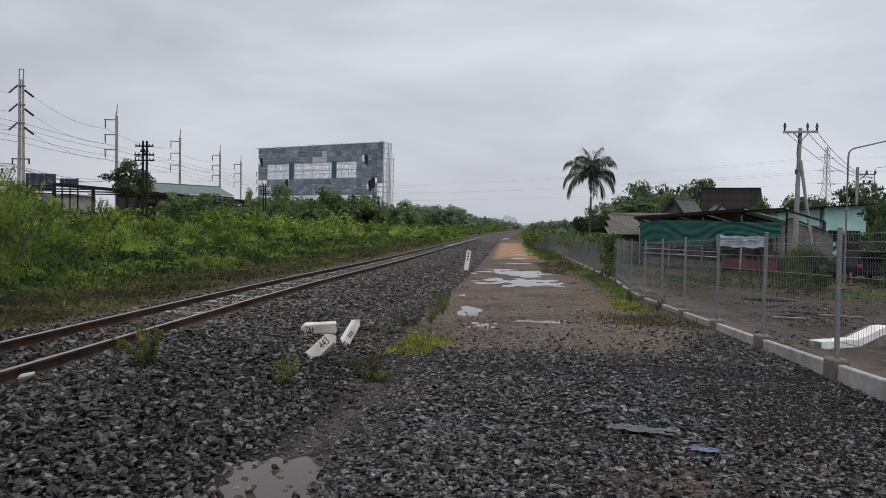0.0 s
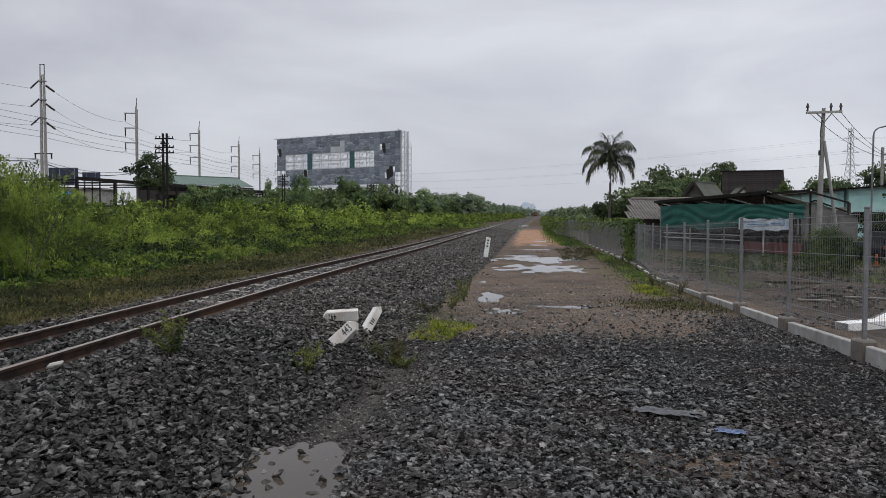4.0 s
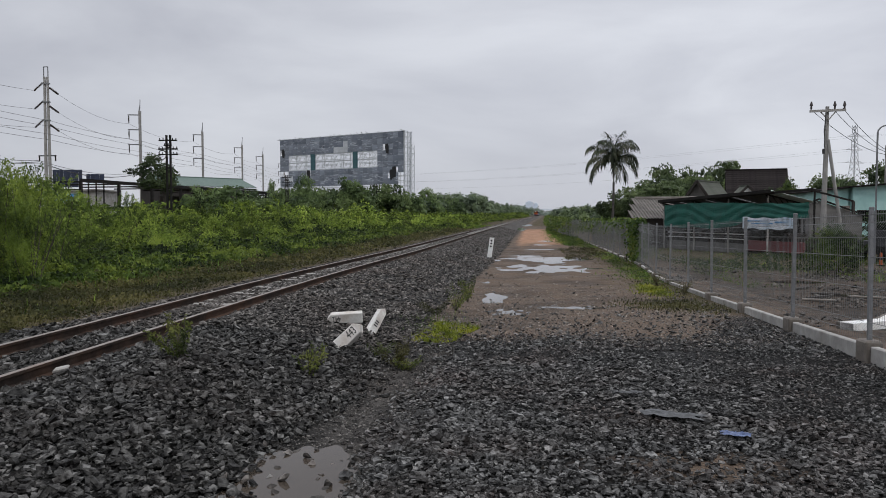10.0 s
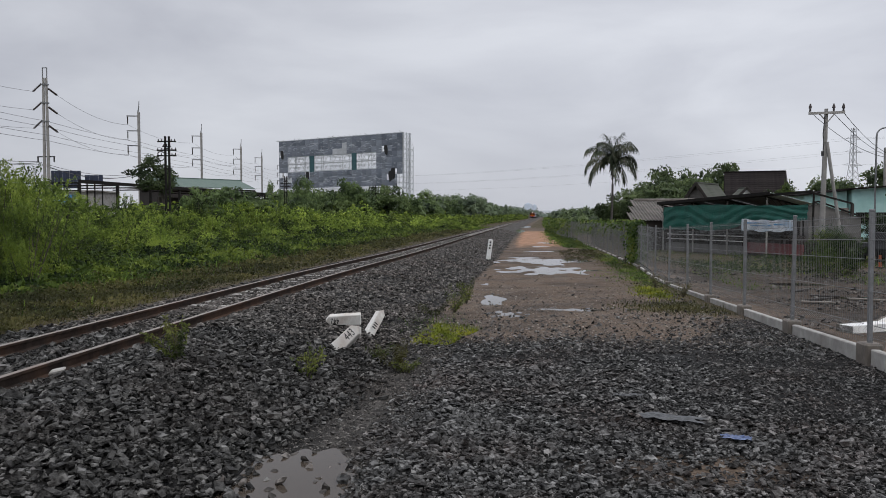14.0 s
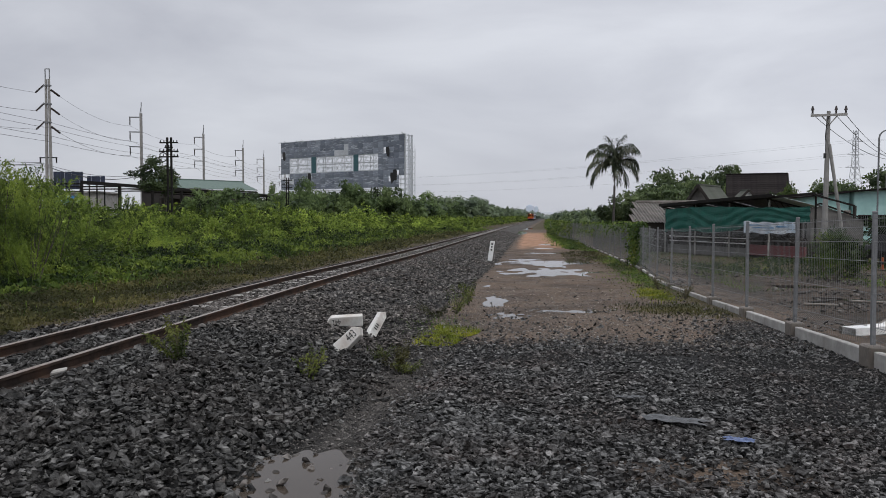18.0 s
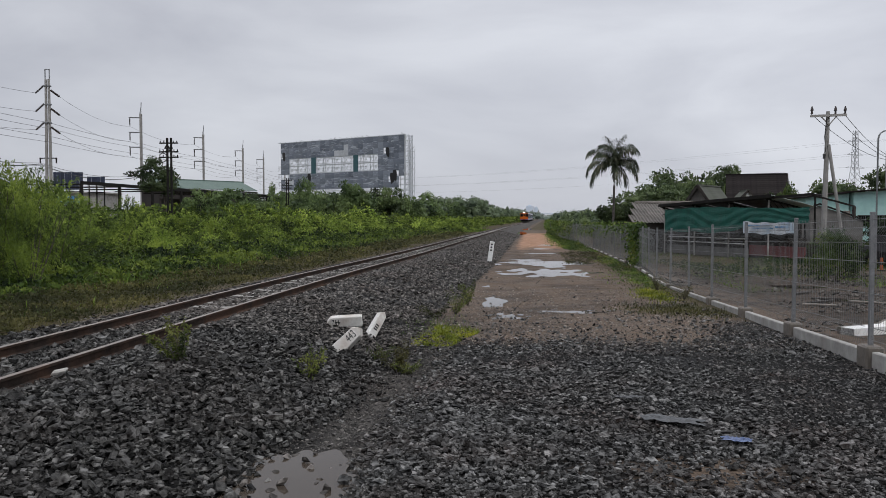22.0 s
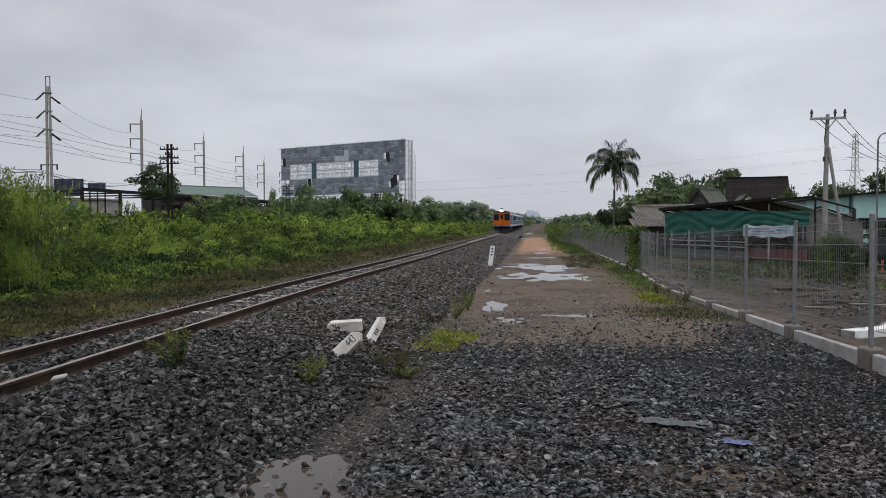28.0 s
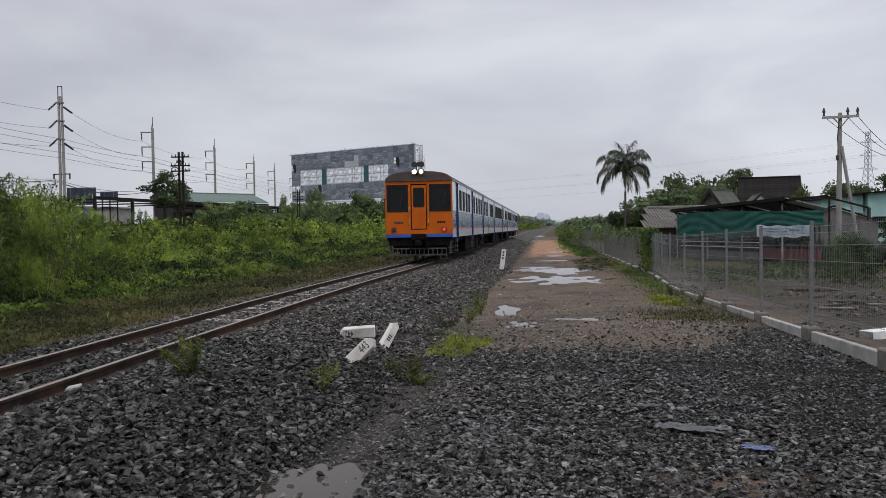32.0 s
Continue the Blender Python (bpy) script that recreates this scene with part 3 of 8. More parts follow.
def gravel():
    rng = np.random.default_rng(5)

    def on_ballast(x, y):
        d = x - track_x(y)
        edge = 3.02 + 0.09 * np.clip(y - 5, 0, 5) + 0.1 * np.sin(y * 1.9) + rng.normal(0, 0.12, len(x))
        return (d > -1.5 + 0.45 * step(7, 12, y) + rng.normal(0, 0.12, len(x))) & (d < edge) & off_rails(x, y) & ((d < 0.04) | (d > 0.36) | (y < 10.7) | (np.abs((y - 10.7) % 0.6 - 0.3) > 0.1) | (rng.uniform(0, 1, len(x)) < 0.3 + 0.5 * (1 - step(11, 17, y))))

    def on_apron(x, y):
        d = x - track_x(y)
        far = 9.7 + 0.6 * np.sin(x * 1.9) + 2.3 * step(2.4, 3.9, x) + rng.normal(0, 0.5, len(x))
        near = 3.82 + 0.03 * (y - 5) + 0.08 * np.sin(y * 1.7) + rng.normal(0, 0.12, len(x)) - 0.5 * step(8.6, 9.8, y)
        bare = np.exp(-(((x - 1.3) / 0.85) ** 2) - ((y - 5.0) / 0.42) ** 2)
        return (d > near) & (y < far) & (x < 4.14) & (rng.uniform(0, 1, len(x)) > 0.5 * bare)

    v, f = [], []
    total = 0

    def add(pair):
        nonlocal total
        v.append(pair[0])
        f.append(pair[1] + total)
        total += len(pair[0])

    for y0, y1, dense, size, shape in ((3.2, 6.5, 1450, 0.046, (BOX_V, BOX_F)), (6.5, 9.5, 1250, 0.047, (BOX_V, BOX_F))):
        x, y = scatter(rng, -7, -1, y0, y1, dense, on_ballast)
        add(stones(rng, x, y, np.clip(rng.lognormal(np.log(size), 0.36, len(x)), 0.028, 0.14), *shape, 0.4, 0.4, rng.uniform(-0.05, 0.036, len(x))))
    x, y = scatter(rng, -7, -1, -5, 3.2, 260, on_ballast)
    add(stones(rng, x, y, np.clip(rng.lognormal(np.log(0.085), 0.3, len(x)), 0.05, 0.15), OCT_V, OCT_F, 0.3))
    tagged(link_mesh("ballast", arrays_mesh("ballast", np.concatenate(v), np.concatenate(f)), STONE), "dark grey crushed ballast stone, damp", "ballast", kind="stuff")
    v.clear(), f.clear()
    total = 0
    for y0, y1, dense, shape in ((3.2, 6.2, 2300, (BOX_V, BOX_F)), (6.2, 8.6, 1700, (OCT_V, OCT_F)), (8.6, 13.0, 850, (OCT_V, OCT_F))):
        x, y = scatter(rng, -1.6, 4.2, y0, y1, dense, on_apron)
        small = np.where(y < 5.6 + 0.8 * np.sin(x * 2), 0.03, 0.037) * (1 - 0.3 * step(1.0, 3.2, x))
        add(stones(rng, x, y, np.clip(rng.lognormal(0, 0.4, len(x)) * small, 0.02, 0.13), *shape, 0.3, 0.3, rng.uniform(-0.025, 0.022, len(x))))
    x, y = scatter(rng, -1.6, 4.2, -5, 3.2, 260, on_apron)
    add(stones(rng, x, y, np.clip(rng.lognormal(np.log(0.07), 0.3, len(x)), 0.04, 0.13), OCT_V, OCT_F, 0.3))
    # thinning out over the road
    x, y = scatter(rng, -1.2, 4.3, 9.3, 19, 330, lambda a, b: (a - track_x(b) > 3.3) & (a < 4.2) & (rng.uniform(0, 1, len(a)) < np.exp(-(b - 9.3) / (1.6 + 1.3 * step(1.5, 4, a)))))
    add(stones(rng, x, y, np.clip(rng.lognormal(np.log(0.04), 0.45, len(x)), 0.02, 0.12), OCT_V, OCT_F, 0.3))
    tagged(link_mesh("gravel", arrays_mesh("gravel", np.concatenate(v), np.concatenate(f)), STONE_PALE), "grey crushed gravel spread beside the track", "gravel", kind="stuff")
    v.clear(), f.clear()
    total = 0
    x, y = scatter(rng, -7, -1, 9.5, 14, 800, on_ballast)
    add(stones(rng, x, y, np.clip(rng.lognormal(np.log(0.05), 0.36, len(x)), 0.028, 0.14), OCT_V, OCT_F, 0.4, 0.36, rng.uniform(-0.035, 0.03, len(x))))
    x, y = scatter(rng, -7, 0.2, 14, 36, 140, on_ballast)
    add(stones(rng, x, y, np.clip(rng.lognormal(np.log(0.085), 0.3, len(x)), 0.05, 0.15), OCT_V, OCT_F, 0.2))
    x, y = scatter(rng, -7, 2, 36, 62, 85, on_ballast)
    add(stones(rng, x, y, np.clip(rng.lognormal(np.log(0.11), 0.25, len(x)), 0.06, 0.18), OCT_V, OCT_F, 0.1))
    x, y = scatter(rng, -5, 4, 62, 100, 30, on_ballast)
    add(stones(rng, x, y, np.clip(rng.lognormal(np.log(0.15), 0.25, len(x)), 0.08, 0.22), OCT_V, OCT_F, 0.0))
    # stone that half buries the sleepers between the rails
    y = near_first(rng, 14000, 11, 62, 1.4)
    d = rng.uniform(-0.46, 0.46, len(y))
    k = (d < 0.04) | (d > 0.36) | (np.abs((y - 10.7) % 0.6 - 0.3) > 0.1) | (rng.uniform(0, 1, len(y)) < 0.2)
    x, y = track_x(y[k]) + d[k], y[k]
    add(stones(rng, x, y, np.clip(rng.lognormal(np.log(0.07), 0.25, len(x)), 0.04, 0.13) * (1 + y / 120), OCT_V, OCT_F, 0.3, lift=rng.uniform(0.0, 0.03, len(x))))
    x, y = scatter(rng, -1.9, -0.5, 3.8, 10, 3200, lambda a, b: np.abs(a + 1.2) < 0.6)
    add(stones(rng, x, y, np.clip(rng.lognormal(np.log(0.013), 0.5, len(x)), 0.006, 0.05), OCT_V, OCT_F, 0.3))
    x, y = rng.uniform(-1.9, -1.05, 26), rng.uniform(4.2, 5.65, 26)
    add(stones(rng, x, y, rng.uniform(0.05, 0.1, len(x)), ICO_V, ICO_F, 0.7, lift=rng.uniform(-0.01, 0.035, len(x))))
    x, y = np.array([-1.5, -1.36, -1.2, -1.46, -1.28, -1.62, -1.1, -1.4, -1.18]), np.array([5.33, 5.42, 5.38, 5.12, 5.0, 5.2, 5.15, 5.5, 5.48])
    add(stones(rng, x, y, rng.uniform(0.035, 0.075, len(x)), ICO_V, ICO_F, 0.8))
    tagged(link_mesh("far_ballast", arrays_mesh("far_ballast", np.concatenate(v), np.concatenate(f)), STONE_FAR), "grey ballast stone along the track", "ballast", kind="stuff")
    v.clear(), f.clear()
    total = 0
    # stray stones on the road and in the ditch
    x, y = scatter(rng, -1.2, 4.4, 9.8, 40, 8, lambda a, b: (a - track_x(b) > 3.4) & (a < 4.3) & ((b < 24.5) | (b > 32.5)))
    add(stones(rng, x, y, np.clip(rng.lognormal(np.log(0.038), 0.45, len(x)), 0.02, 0.13), OCT_V, OCT_F, 0.3))
    x, y = scatter(rng, -1.2, 4.3, 9.6, 20, 420, lambda a, b: (a - track_x(b) > 3.4) & (a < 4.2) & (rng.uniform(0, 1, len(a)) < 1.25 - 0.1 * (b - 9.6)))
    add(stones(rng, x, y, np.clip(rng.lognormal(np.log(0.02), 0.45, len(x)), 0.008, 0.06), OCT_V, OCT_F, 0.1))
    tagged(link_mesh("stray_stones", arrays_mesh("stray_stones", np.concatenate(v), np.concatenate(f)), STRAY), "pale and dark stones strewn over the wet road", "stones", kind="stuff")


gravel()

# ---- puddles ----


def puddle(x, y, rx, ry, seed, lift=0.006, level=None, lobes=0.35, label="shallow rain puddle reflecting the grey sky"):
    """A flat pool with a ragged shore."""
    rng = random.Random(seed)
    bm = bmesh.new()
    n = 110
    waves = [(rng.uniform(0.2, 1), rng.randint(2, 5), rng.uniform(0, 6.3)) for _ in range(3)] + [(rng.uniform(0.08, 0.25), rng.randint(6, 19), rng.uniform(0, 6.3)) for _ in range(6)]
    rim = []
    for i in range(n):
        a = 2 * math.pi * i / n
        k = 1 + lobes * sum(w * math.sin(m * a + p) for w, m, p in waves) / 2.2
        rim.append(bm.verts.new((math.cos(a) * rx * max(k, 0.15), math.sin(a) * ry * max(k, 0.15), 0)))
    c = bm.verts.new((0, 0, 0))
    for i in range(n):
        bm.faces.new((c, rim[i], rim[(i + 1) % n]))
    z = level if level is not None else float(ground_z(x, y)) + lift
    mesh = bpy.data.meshes.new("puddle")
    bm.to_mesh(mesh)
    bm.free()
    ob = link_mesh("puddle", mesh, WATER)
    ob.matrix_basis = pose(x, y, z)
    tagged(ob, label, "puddle", "puddles on the track", "structure")


puddle(-1.42, 4.85, 0.5, 0.82, 3, level=-0.112, lobes=0.2, label="still puddle in the ditch with stones in it")

import collections

# ---- the train: four diesel railcars ----
ORANGE = surface("orange_paint", (0.45, 0.088, 0.003), (0.54, 0.112, 0.004), 3, 0.5, 0.03, spec=0.2, stain=(0.33, 0.085, 0.012), stain_amount=0.3, stain_scale=2)
CAR_ROOF = surface("brown_roof_paint", (0.05, 0.035, 0.028), (0.09, 0.065, 0.052), 3, 0.7, 0.06, stain=(0.03, 0.025, 0.022), stain_amount=0.5, stain_scale=0.8)
CAR_WHITE = surface("car_white_paint", (0.6, 0.64, 0.72), (0.74, 0.78, 0.85), 2.5, 0.3, 0.03, stain=(0.32, 0.32, 0.33), stain_amount=0.35, stain_scale=0.9)
CAR_BLUE = surface("car_steel_blue_paint", (0.07, 0.115, 0.18), (0.13, 0.19, 0.28), 2.5, 0.26, 0.03, stain=(0.08, 0.1, 0.13), stain_amount=0.4, stain_scale=0.9)
DOOR_BLUE = surface("deep_blue_paint", (0.01, 0.026, 0.09), (0.018, 0.042, 0.13), 3, 0.4, 0.03)
BAND_BLUE = surface("front_blue_paint", (0.014, 0.07, 0.33), (0.024, 0.1, 0.42), 3, 0.4, 0.03)
STRIPE_RED = surface("red_stripe_paint", (0.5, 0.12, 0.1), (0.6, 0.18, 0.15), 4, 0.45, 0)
SILVER_SILL = surface("silver_sill_paint", (0.34, 0.36, 0.39), (0.46, 0.48, 0.51), 4, 0.45, 0.05)
UNDER = surface("underframe_grime", (0.004, 0.0038, 0.0036), (0.013, 0.012, 0.011), 5, 0.9, 0.3, spec=0.06)
STEP_GREY = surface("grimy_grey_steps", (0.03, 0.028, 0.027), (0.085, 0.08, 0.076), 6, 0.8, 0.2)
RUBBER = surface("black_rubber", (0.012, 0.012, 0.012), (0.022, 0.022, 0.022), 6, 0.7, 0, spec=0.1)
BRASS = surface("worn_yellow_handrail", (0.42, 0.3, 0.1), (0.55, 0.42, 0.18), 6, 0.4, 0, metal=0.3)
STEEL_WHEEL = surface("wheel_steel", (0.1, 0.09, 0.085), (0.2, 0.18, 0.17), 6, 0.5, 0.05, metal=0.6)
LAMP_WARM = glow("headlight_glow", (1.0, 0.84, 0.56), 120.0)
LAMP_RED = glow("marker_light_glow", (1.0, 0.03, 0.02), 0.9)
LETTER_NAVY = surface("navy_lettering", (0.02, 0.016, 0.03), (0.035, 0.028, 0.05), 6, 0.5, 0)
LAMP_OFF = surface("dark_lens", (0.05, 0.02, 0.02), (0.08, 0.03, 0.03), 6, 0.2, 0)


def glass_material():
    m = bpy.data.materials.new("opaque_dark_pane")
    m.use_nodes = True
    b = m.node_tree.nodes["Principled BSDF"]
    # opaque near-black pane: the unlit interior is put into its colour
    b.inputs["Base Color"].default_value = (0.007, 0.0075, 0.008, 1)
    b.inputs["Roughness"].default_value = 0.08
    b.inputs["Specular IOR Level"].default_value = 0.22
    return m


CAR_GLASS = glass_material()
# opaque plate painted dark for the shade inside open windows
OPEN_SASH = surface("interior_shade_pane", (0.008, 0.008, 0.009), (0.018, 0.018, 0.02), 2, 0.6, 0, spec=0.06)
CAR_L, CAR_HALF, CAR_FLOOR, CAR_EAVE, CAR_TOP = 20.4, 1.4, 1.02, 3.28, 3.68


def roof_curve(n=16):
    """The roof's arc across the car, x and z."""
    pts = []
    for i in range(n + 1):
        a = math.pi * (1 - i / n)
        c, s = math.cos(a), math.sin(a)
        pts.append((CAR_HALF * math.copysign(abs(c) ** 0.72, c), CAR_EAVE + (CAR_TOP - CAR_EAVE) * abs(s) ** 0.9))
    return pts


def side_panel(bm, side, y0, y1, z0, z1, out=0.0, thick=0.04):
    block(bm, (side * (CAR_HALF - thick / 2 + out), (y0 + y1) / 2, (z0 + z1) / 2), (thick, y1 - y0, z1 - z0))


def window_unit(parent, side, y0, y1, z0, z1):
    """A window in the car's side: a rubber frame round a dark pane with a meeting bar."""
    bm = bmesh.new()
    for a, b, c, d in ((y0 - 0.035, y0, z0 - 0.035, z1 + 0.035), (y1, y1 + 0.035, z0 - 0.035, z1 + 0.035), (y0, y1, z0 - 0.035, z0), (y0, y1, z1, z1 + 0.035),
                       (y0, y1, (z0 * 0.45 + z1 * 0.55) - 0.012, (z0 * 0.45 + z1 * 0.55) + 0.012)):
        side_panel(bm, side, a, b, c, d, 0.012, 0.03)
    w = part("window", bm, RUBBER, parent, "dark sash window of the railcar")
    bm = bmesh.new()
    side_panel(bm, side, y0, y1, z0, z1, 0.002, 0.03)
    part("pane", bm, OPEN_SASH, w)


def bogie(parent, yc):
    bm = bmesh.new()
    for s in (-1, 1):
        bar(bm, (s * 0.86, yc - 1.35, 0.52), (s * 0.86, yc + 1.35, 0.52), 0.14, 0.18)
        for k in (-1.05, 1.05):
            block(bm, (s * 0.88, yc + k, 0.44), (0.24, 0.34, 0.3), bevel=0.03)
            rod(bm, (s * 0.9, yc + k * 0.62, 0.4), (s * 0.9, yc + k * 0.62, 0.78), 0.09, seg=8)
        block(bm, (s * 0.9, yc, 0.62), (0.2, 0.5, 0.3), bevel=0.03)
    block(bm, (0, yc, 0.62), (1.8, 0.4, 0.22))
    b = part("bogie", bm, UNDER, parent, "black sprung bogie frame")
    for k in (-1.05, 1.05):
        bm = bmesh.new()
        rod(bm, (-0.75, yc + k, 0.4), (0.75, yc + k, 0.4), 0.07)
        for s in (-1, 1):
            rod(bm, (s * 0.5, yc + k, 0.4), (s * 0.58, yc + k, 0.4), 0.4, seg=28)
            rod(bm, (s * 0.47, yc + k, 0.4), (s * 0.5, yc + k, 0.4), 0.43, seg=28)
        part("wheelset", bm, STEEL_WHEEL, b, "pair of steel wheels on an axle")


def railcar(lead):
    """A railcar, origin midway at rail level; its front looks along -y."""
    car = thing("railcar", pose(0, 0, 0), "orange-fronted diesel railcar with white and blue sides" if lead else "white and blue diesel railcar coupled behind another", "train", "railcars of the train")
    h = CAR_L / 2
    y0, y1 = -h, h
    # doorways and windows along the side, by the distance from the front
    doors = ((1.3, 2.05), (8.4, 9.15), (15.6, 16.4)) if lead else ((5.5, 6.3), (17.4, 18.2))
    panes = ((2.6, 3.4), (4.0, 4.8), (5.4, 6.2), (6.7, 7.5), (9.5, 10.3), (11.1, 11.9), (12.7, 13.5), (14.2, 15.0), (17.0, 17.7), (18.2, 18.9), (19.3, 20.0)) if lead else \
        ((1.2, 2.2), (2.5, 3.5), (3.8, 4.8), (7.3, 9.0), (9.25, 10.95), (11.2, 12.9), (13.15, 14.85), (15.1, 16.6), (18.6, 19.6))
    # body shell: floor, inner box, side sheets between the door openings
    bm = bmesh.new()
    block(bm, (0, 0, (CAR_FLOOR + CAR_EAVE) / 2), (2 * CAR_HALF - 0.1, CAR_L - 0.1, CAR_EAVE - CAR_FLOOR))
    part("body", bm, RUBBER, car, "black box that stands in for the unlit interior")
    for s in (-1, 1):
        spans, last = [], 0.0
        for a, b in doors:
            spans.append((last, a))
            last = b
        spans.append((last, CAR_L))
        bm = bmesh.new()
        bm2 = bmesh.new()
        bm3 = bmesh.new()
        bm4 = bmesh.new()
        for a, b in spans:
            side_panel(bm, s, y0 + a, y0 + b, 2.06, CAR_EAVE)
            side_panel(bm2, s, y0 + a, y0 + b, 1.36, 2.06)
            side_panel(bm3, s, y0 + a, y0 + b, 1.3, 1.36, 0.004, 0.04)
            side_panel(bm4, s, y0 + a, y0 + b, 0.95, 1.3, 0.0)
        part("upper_side", bm, CAR_WHITE, car, "pale grey-white upper side panels")
        part("lower_side", bm2, CAR_BLUE, car, "steel-blue lower side panels")
        part("stripe", bm3, STRIPE_RED, car, "thin pink-red stripe under the blue")
        part("sill", bm4, SILVER_SILL, car, "silver-grey body sill")
        for a, b in doors:
            bm = bmesh.new()
            side_panel(bm, s, y0 + a, y0 + b, 0.78, CAR_EAVE - 0.06, -0.05, 0.04)
            for e in (a + 0.02, b - 0.02):
                side_panel(bm, s, y0 + e - 0.03, y0 + e + 0.03, 0.78, CAR_EAVE - 0.02, 0.015, 0.1)
            d = part("side_door", bm, DOOR_BLUE, car, "deep blue side door with a tall pane")
            bm = bmesh.new()
            side_panel(bm, s, y0 + a + 0.16, y0 + b - 0.16, 2.05, 2.95, -0.025, 0.03)
            part("pane", bm, CAR_GLASS, d)
            bm = bmesh.new()
            for k in range(3):
                block(bm, (s * (CAR_HALF - 0.12), y0 + (a + b) / 2, 0.36 + 0.2 * k), (0.24, b - a - 0.1, 0.03))
            for e in (a + 0.06, b - 0.06):
                bar(bm, (s * (CAR_HALF - 0.05), y0 + e, 0.3), (s * (CAR_HALF - 0.05), y0 + e, 0.8), 0.03, 0.04)
            part("footsteps", bm, STEP_GREY, car, "steel steps below a door")
        for a, b in panes:
            window_unit(car, s, y0 + a, y0 + b, 2.14, 2.98)
        bm = bmesh.new()
        rod(bm, (s * (CAR_HALF + 0.0), y0 + 0.1, CAR_EAVE + 0.02), (s * (CAR_HALF + 0.0), y1, CAR_EAVE + 0.02), 0.035, seg=6)
        part("gutter", bm, SILVER_SILL, car, "pale roof gutter")
    # roof with an overhanging brow, vents
    arc = roof_curve()
    bm = bmesh.new()
    extrude_outline(bm, arc, CAR_L - 0.02, Matrix.Translation((0, y0 + 0.02, 0)))
    roof = part("roof", bm, CAR_ROOF, car, "dark brown curved roof")
    for k in range(6):
        bm = bmesh.new()
        block(bm, (0, y0 + 2.6 + k * 3.0, CAR_TOP + 0.04), (0.5, 0.7, 0.16), bevel=0.05)
        part("roof_vent", bm, CAR_ROOF, roof)
    # ends
    for end, out in ((y0, -1), (y1, 1)):
        lit = lead and out < 0
        bm = bmesh.new()
        low = 1.09
        holes = ((-1.34, -0.44), (0.44, 1.34)) if lit else ((-1.15, -0.5), (0.5, 1.15))
        # one sheet with openings for the windscreens and the door
        xs = (-CAR_HALF, holes[0][0], holes[0][1], -0.34, 0.34, holes[1][0], holes[1][1], CAR_HALF)
        zs = (low, 1.28, 2.02, 3.14, 3.17, CAR_EAVE)
        open_cells = {(1, 2), (5, 2), (3, 1), (3, 2), (3, 3)}
        nets = [{(i, k): bm.verts.new((x, yy, z)) for i, x in enumerate(xs) for k, z in enumerate(zs)} for yy in (end + out * 0.065, end - out * 0.005)]
        rims = collections.Counter()
        for i in range(7):
            for k in range(5):
                if (i, k) not in open_cells:
                    loop = [(i, k), (i + 1, k), (i + 1, k + 1), (i, k + 1)]
                    for n in nets:
                        bm.faces.new([n[q] for q in loop])
                    rims.update(tuple(sorted((loop[q], loop[q - 1]))) for q in range(4))
        for (p, q), count in rims.items():
            if count == 1:
                bm.faces.new((nets[0][p], nets[0][q], nets[1][q], nets[1][p]))
        front = part("front_panel" if lit else "end_panel", bm, ORANGE if lit else CAR_BLUE, car, "bright orange cab front" if lit else "")
        bm = bmesh.new()
        extrude_outline(bm, arc, 0.1, Matrix.Translation((0, end + out * 0.065 - 0.05, 0.004)))
        part("roof_brow", bm, CAR_ROOF, car)
        for a, b in holes:
            bm = bmesh.new()
            z0, z1, w = 2.02, 3.14, 0.105 if lit else 0.05
            for p, q, r, s in ((a, a + w, z0, z1), (b - w, b, z0, z1), (a + w, b - w, z0, z0 + w), (a + w, b - w, z1 - w, z1)):
                block(bm, ((p + q) / 2, end + out * 0.05, (r + s) / 2), (q - p, 0.06, s - r))
            f = part("windscreen", bm, RUBBER, front, "black-framed cab windscreen")
            bm = bmesh.new()
            block(bm, ((a + b) / 2, end + out * 0.03, (z0 + z1) / 2), (b - a - 2 * w, 0.03, z1 - z0 - 2 * w))
            bm2 = bmesh.new()
            if lit:
                bar(bm2, ((a + b) / 2 + 0.1, end + out * 0.09, z0 + 0.04), ((a + b) / 2 + 0.22, end + out * 0.09, z1 - 0.25), 0.018, 0.018)
                part("wiper", bm2, BLACK, f)
            else:
                bm2.free()
            part("pane", bm, CAR_GLASS, f)
        bm = bmesh.new()
        for p, q, r, s in ((-0.30, -0.2, 1.32, 3.12), (0.2, 0.30, 1.32, 3.12), (-0.2, 0.2, 1.32, 2.24), (-0.2, 0.2, 2.97, 3.12)):
            block(bm, ((p + q) / 2, end + out * 0.005, (r + s) / 2), (q - p, 0.05, s - r))
        door = part("end_door", bm, ORANGE if lit else CAR_BLUE, front, "recessed orange gangway door" if lit else "")
        bm = bmesh.new()
        block(bm, (0, end - out * 0.005, 2.6), (0.4, 0.03, 0.74))
        part("pane", bm, CAR_GLASS, door)
        if lit:
            for name, mat, hw, z0, z1, out_y, deep in (("door_seal", RUBBER, 0.235, 2.2, 3.01, 0.036, 0.014), ("door_pane", CAR_GLASS, 0.185, 2.26, 2.95, 0.042, 0.01)):
                bm = bmesh.new()
                rim = [(cx * (hw - 0.07) + 0.07 * math.cos(a), (z1 - 0.07 if up else z0 + 0.07) + 0.07 * math.sin(a)) for cx, up, start in ((1, 0, -90), (1, 1, 0), (-1, 1, 90), (-1, 0, 180)) for a in (radians(start + k * 22.5) for k in range(5))]
                extrude_outline(bm, rim, deep, Matrix.Translation((0, end - out_y, 0)))
                part(name, bm, mat, door)
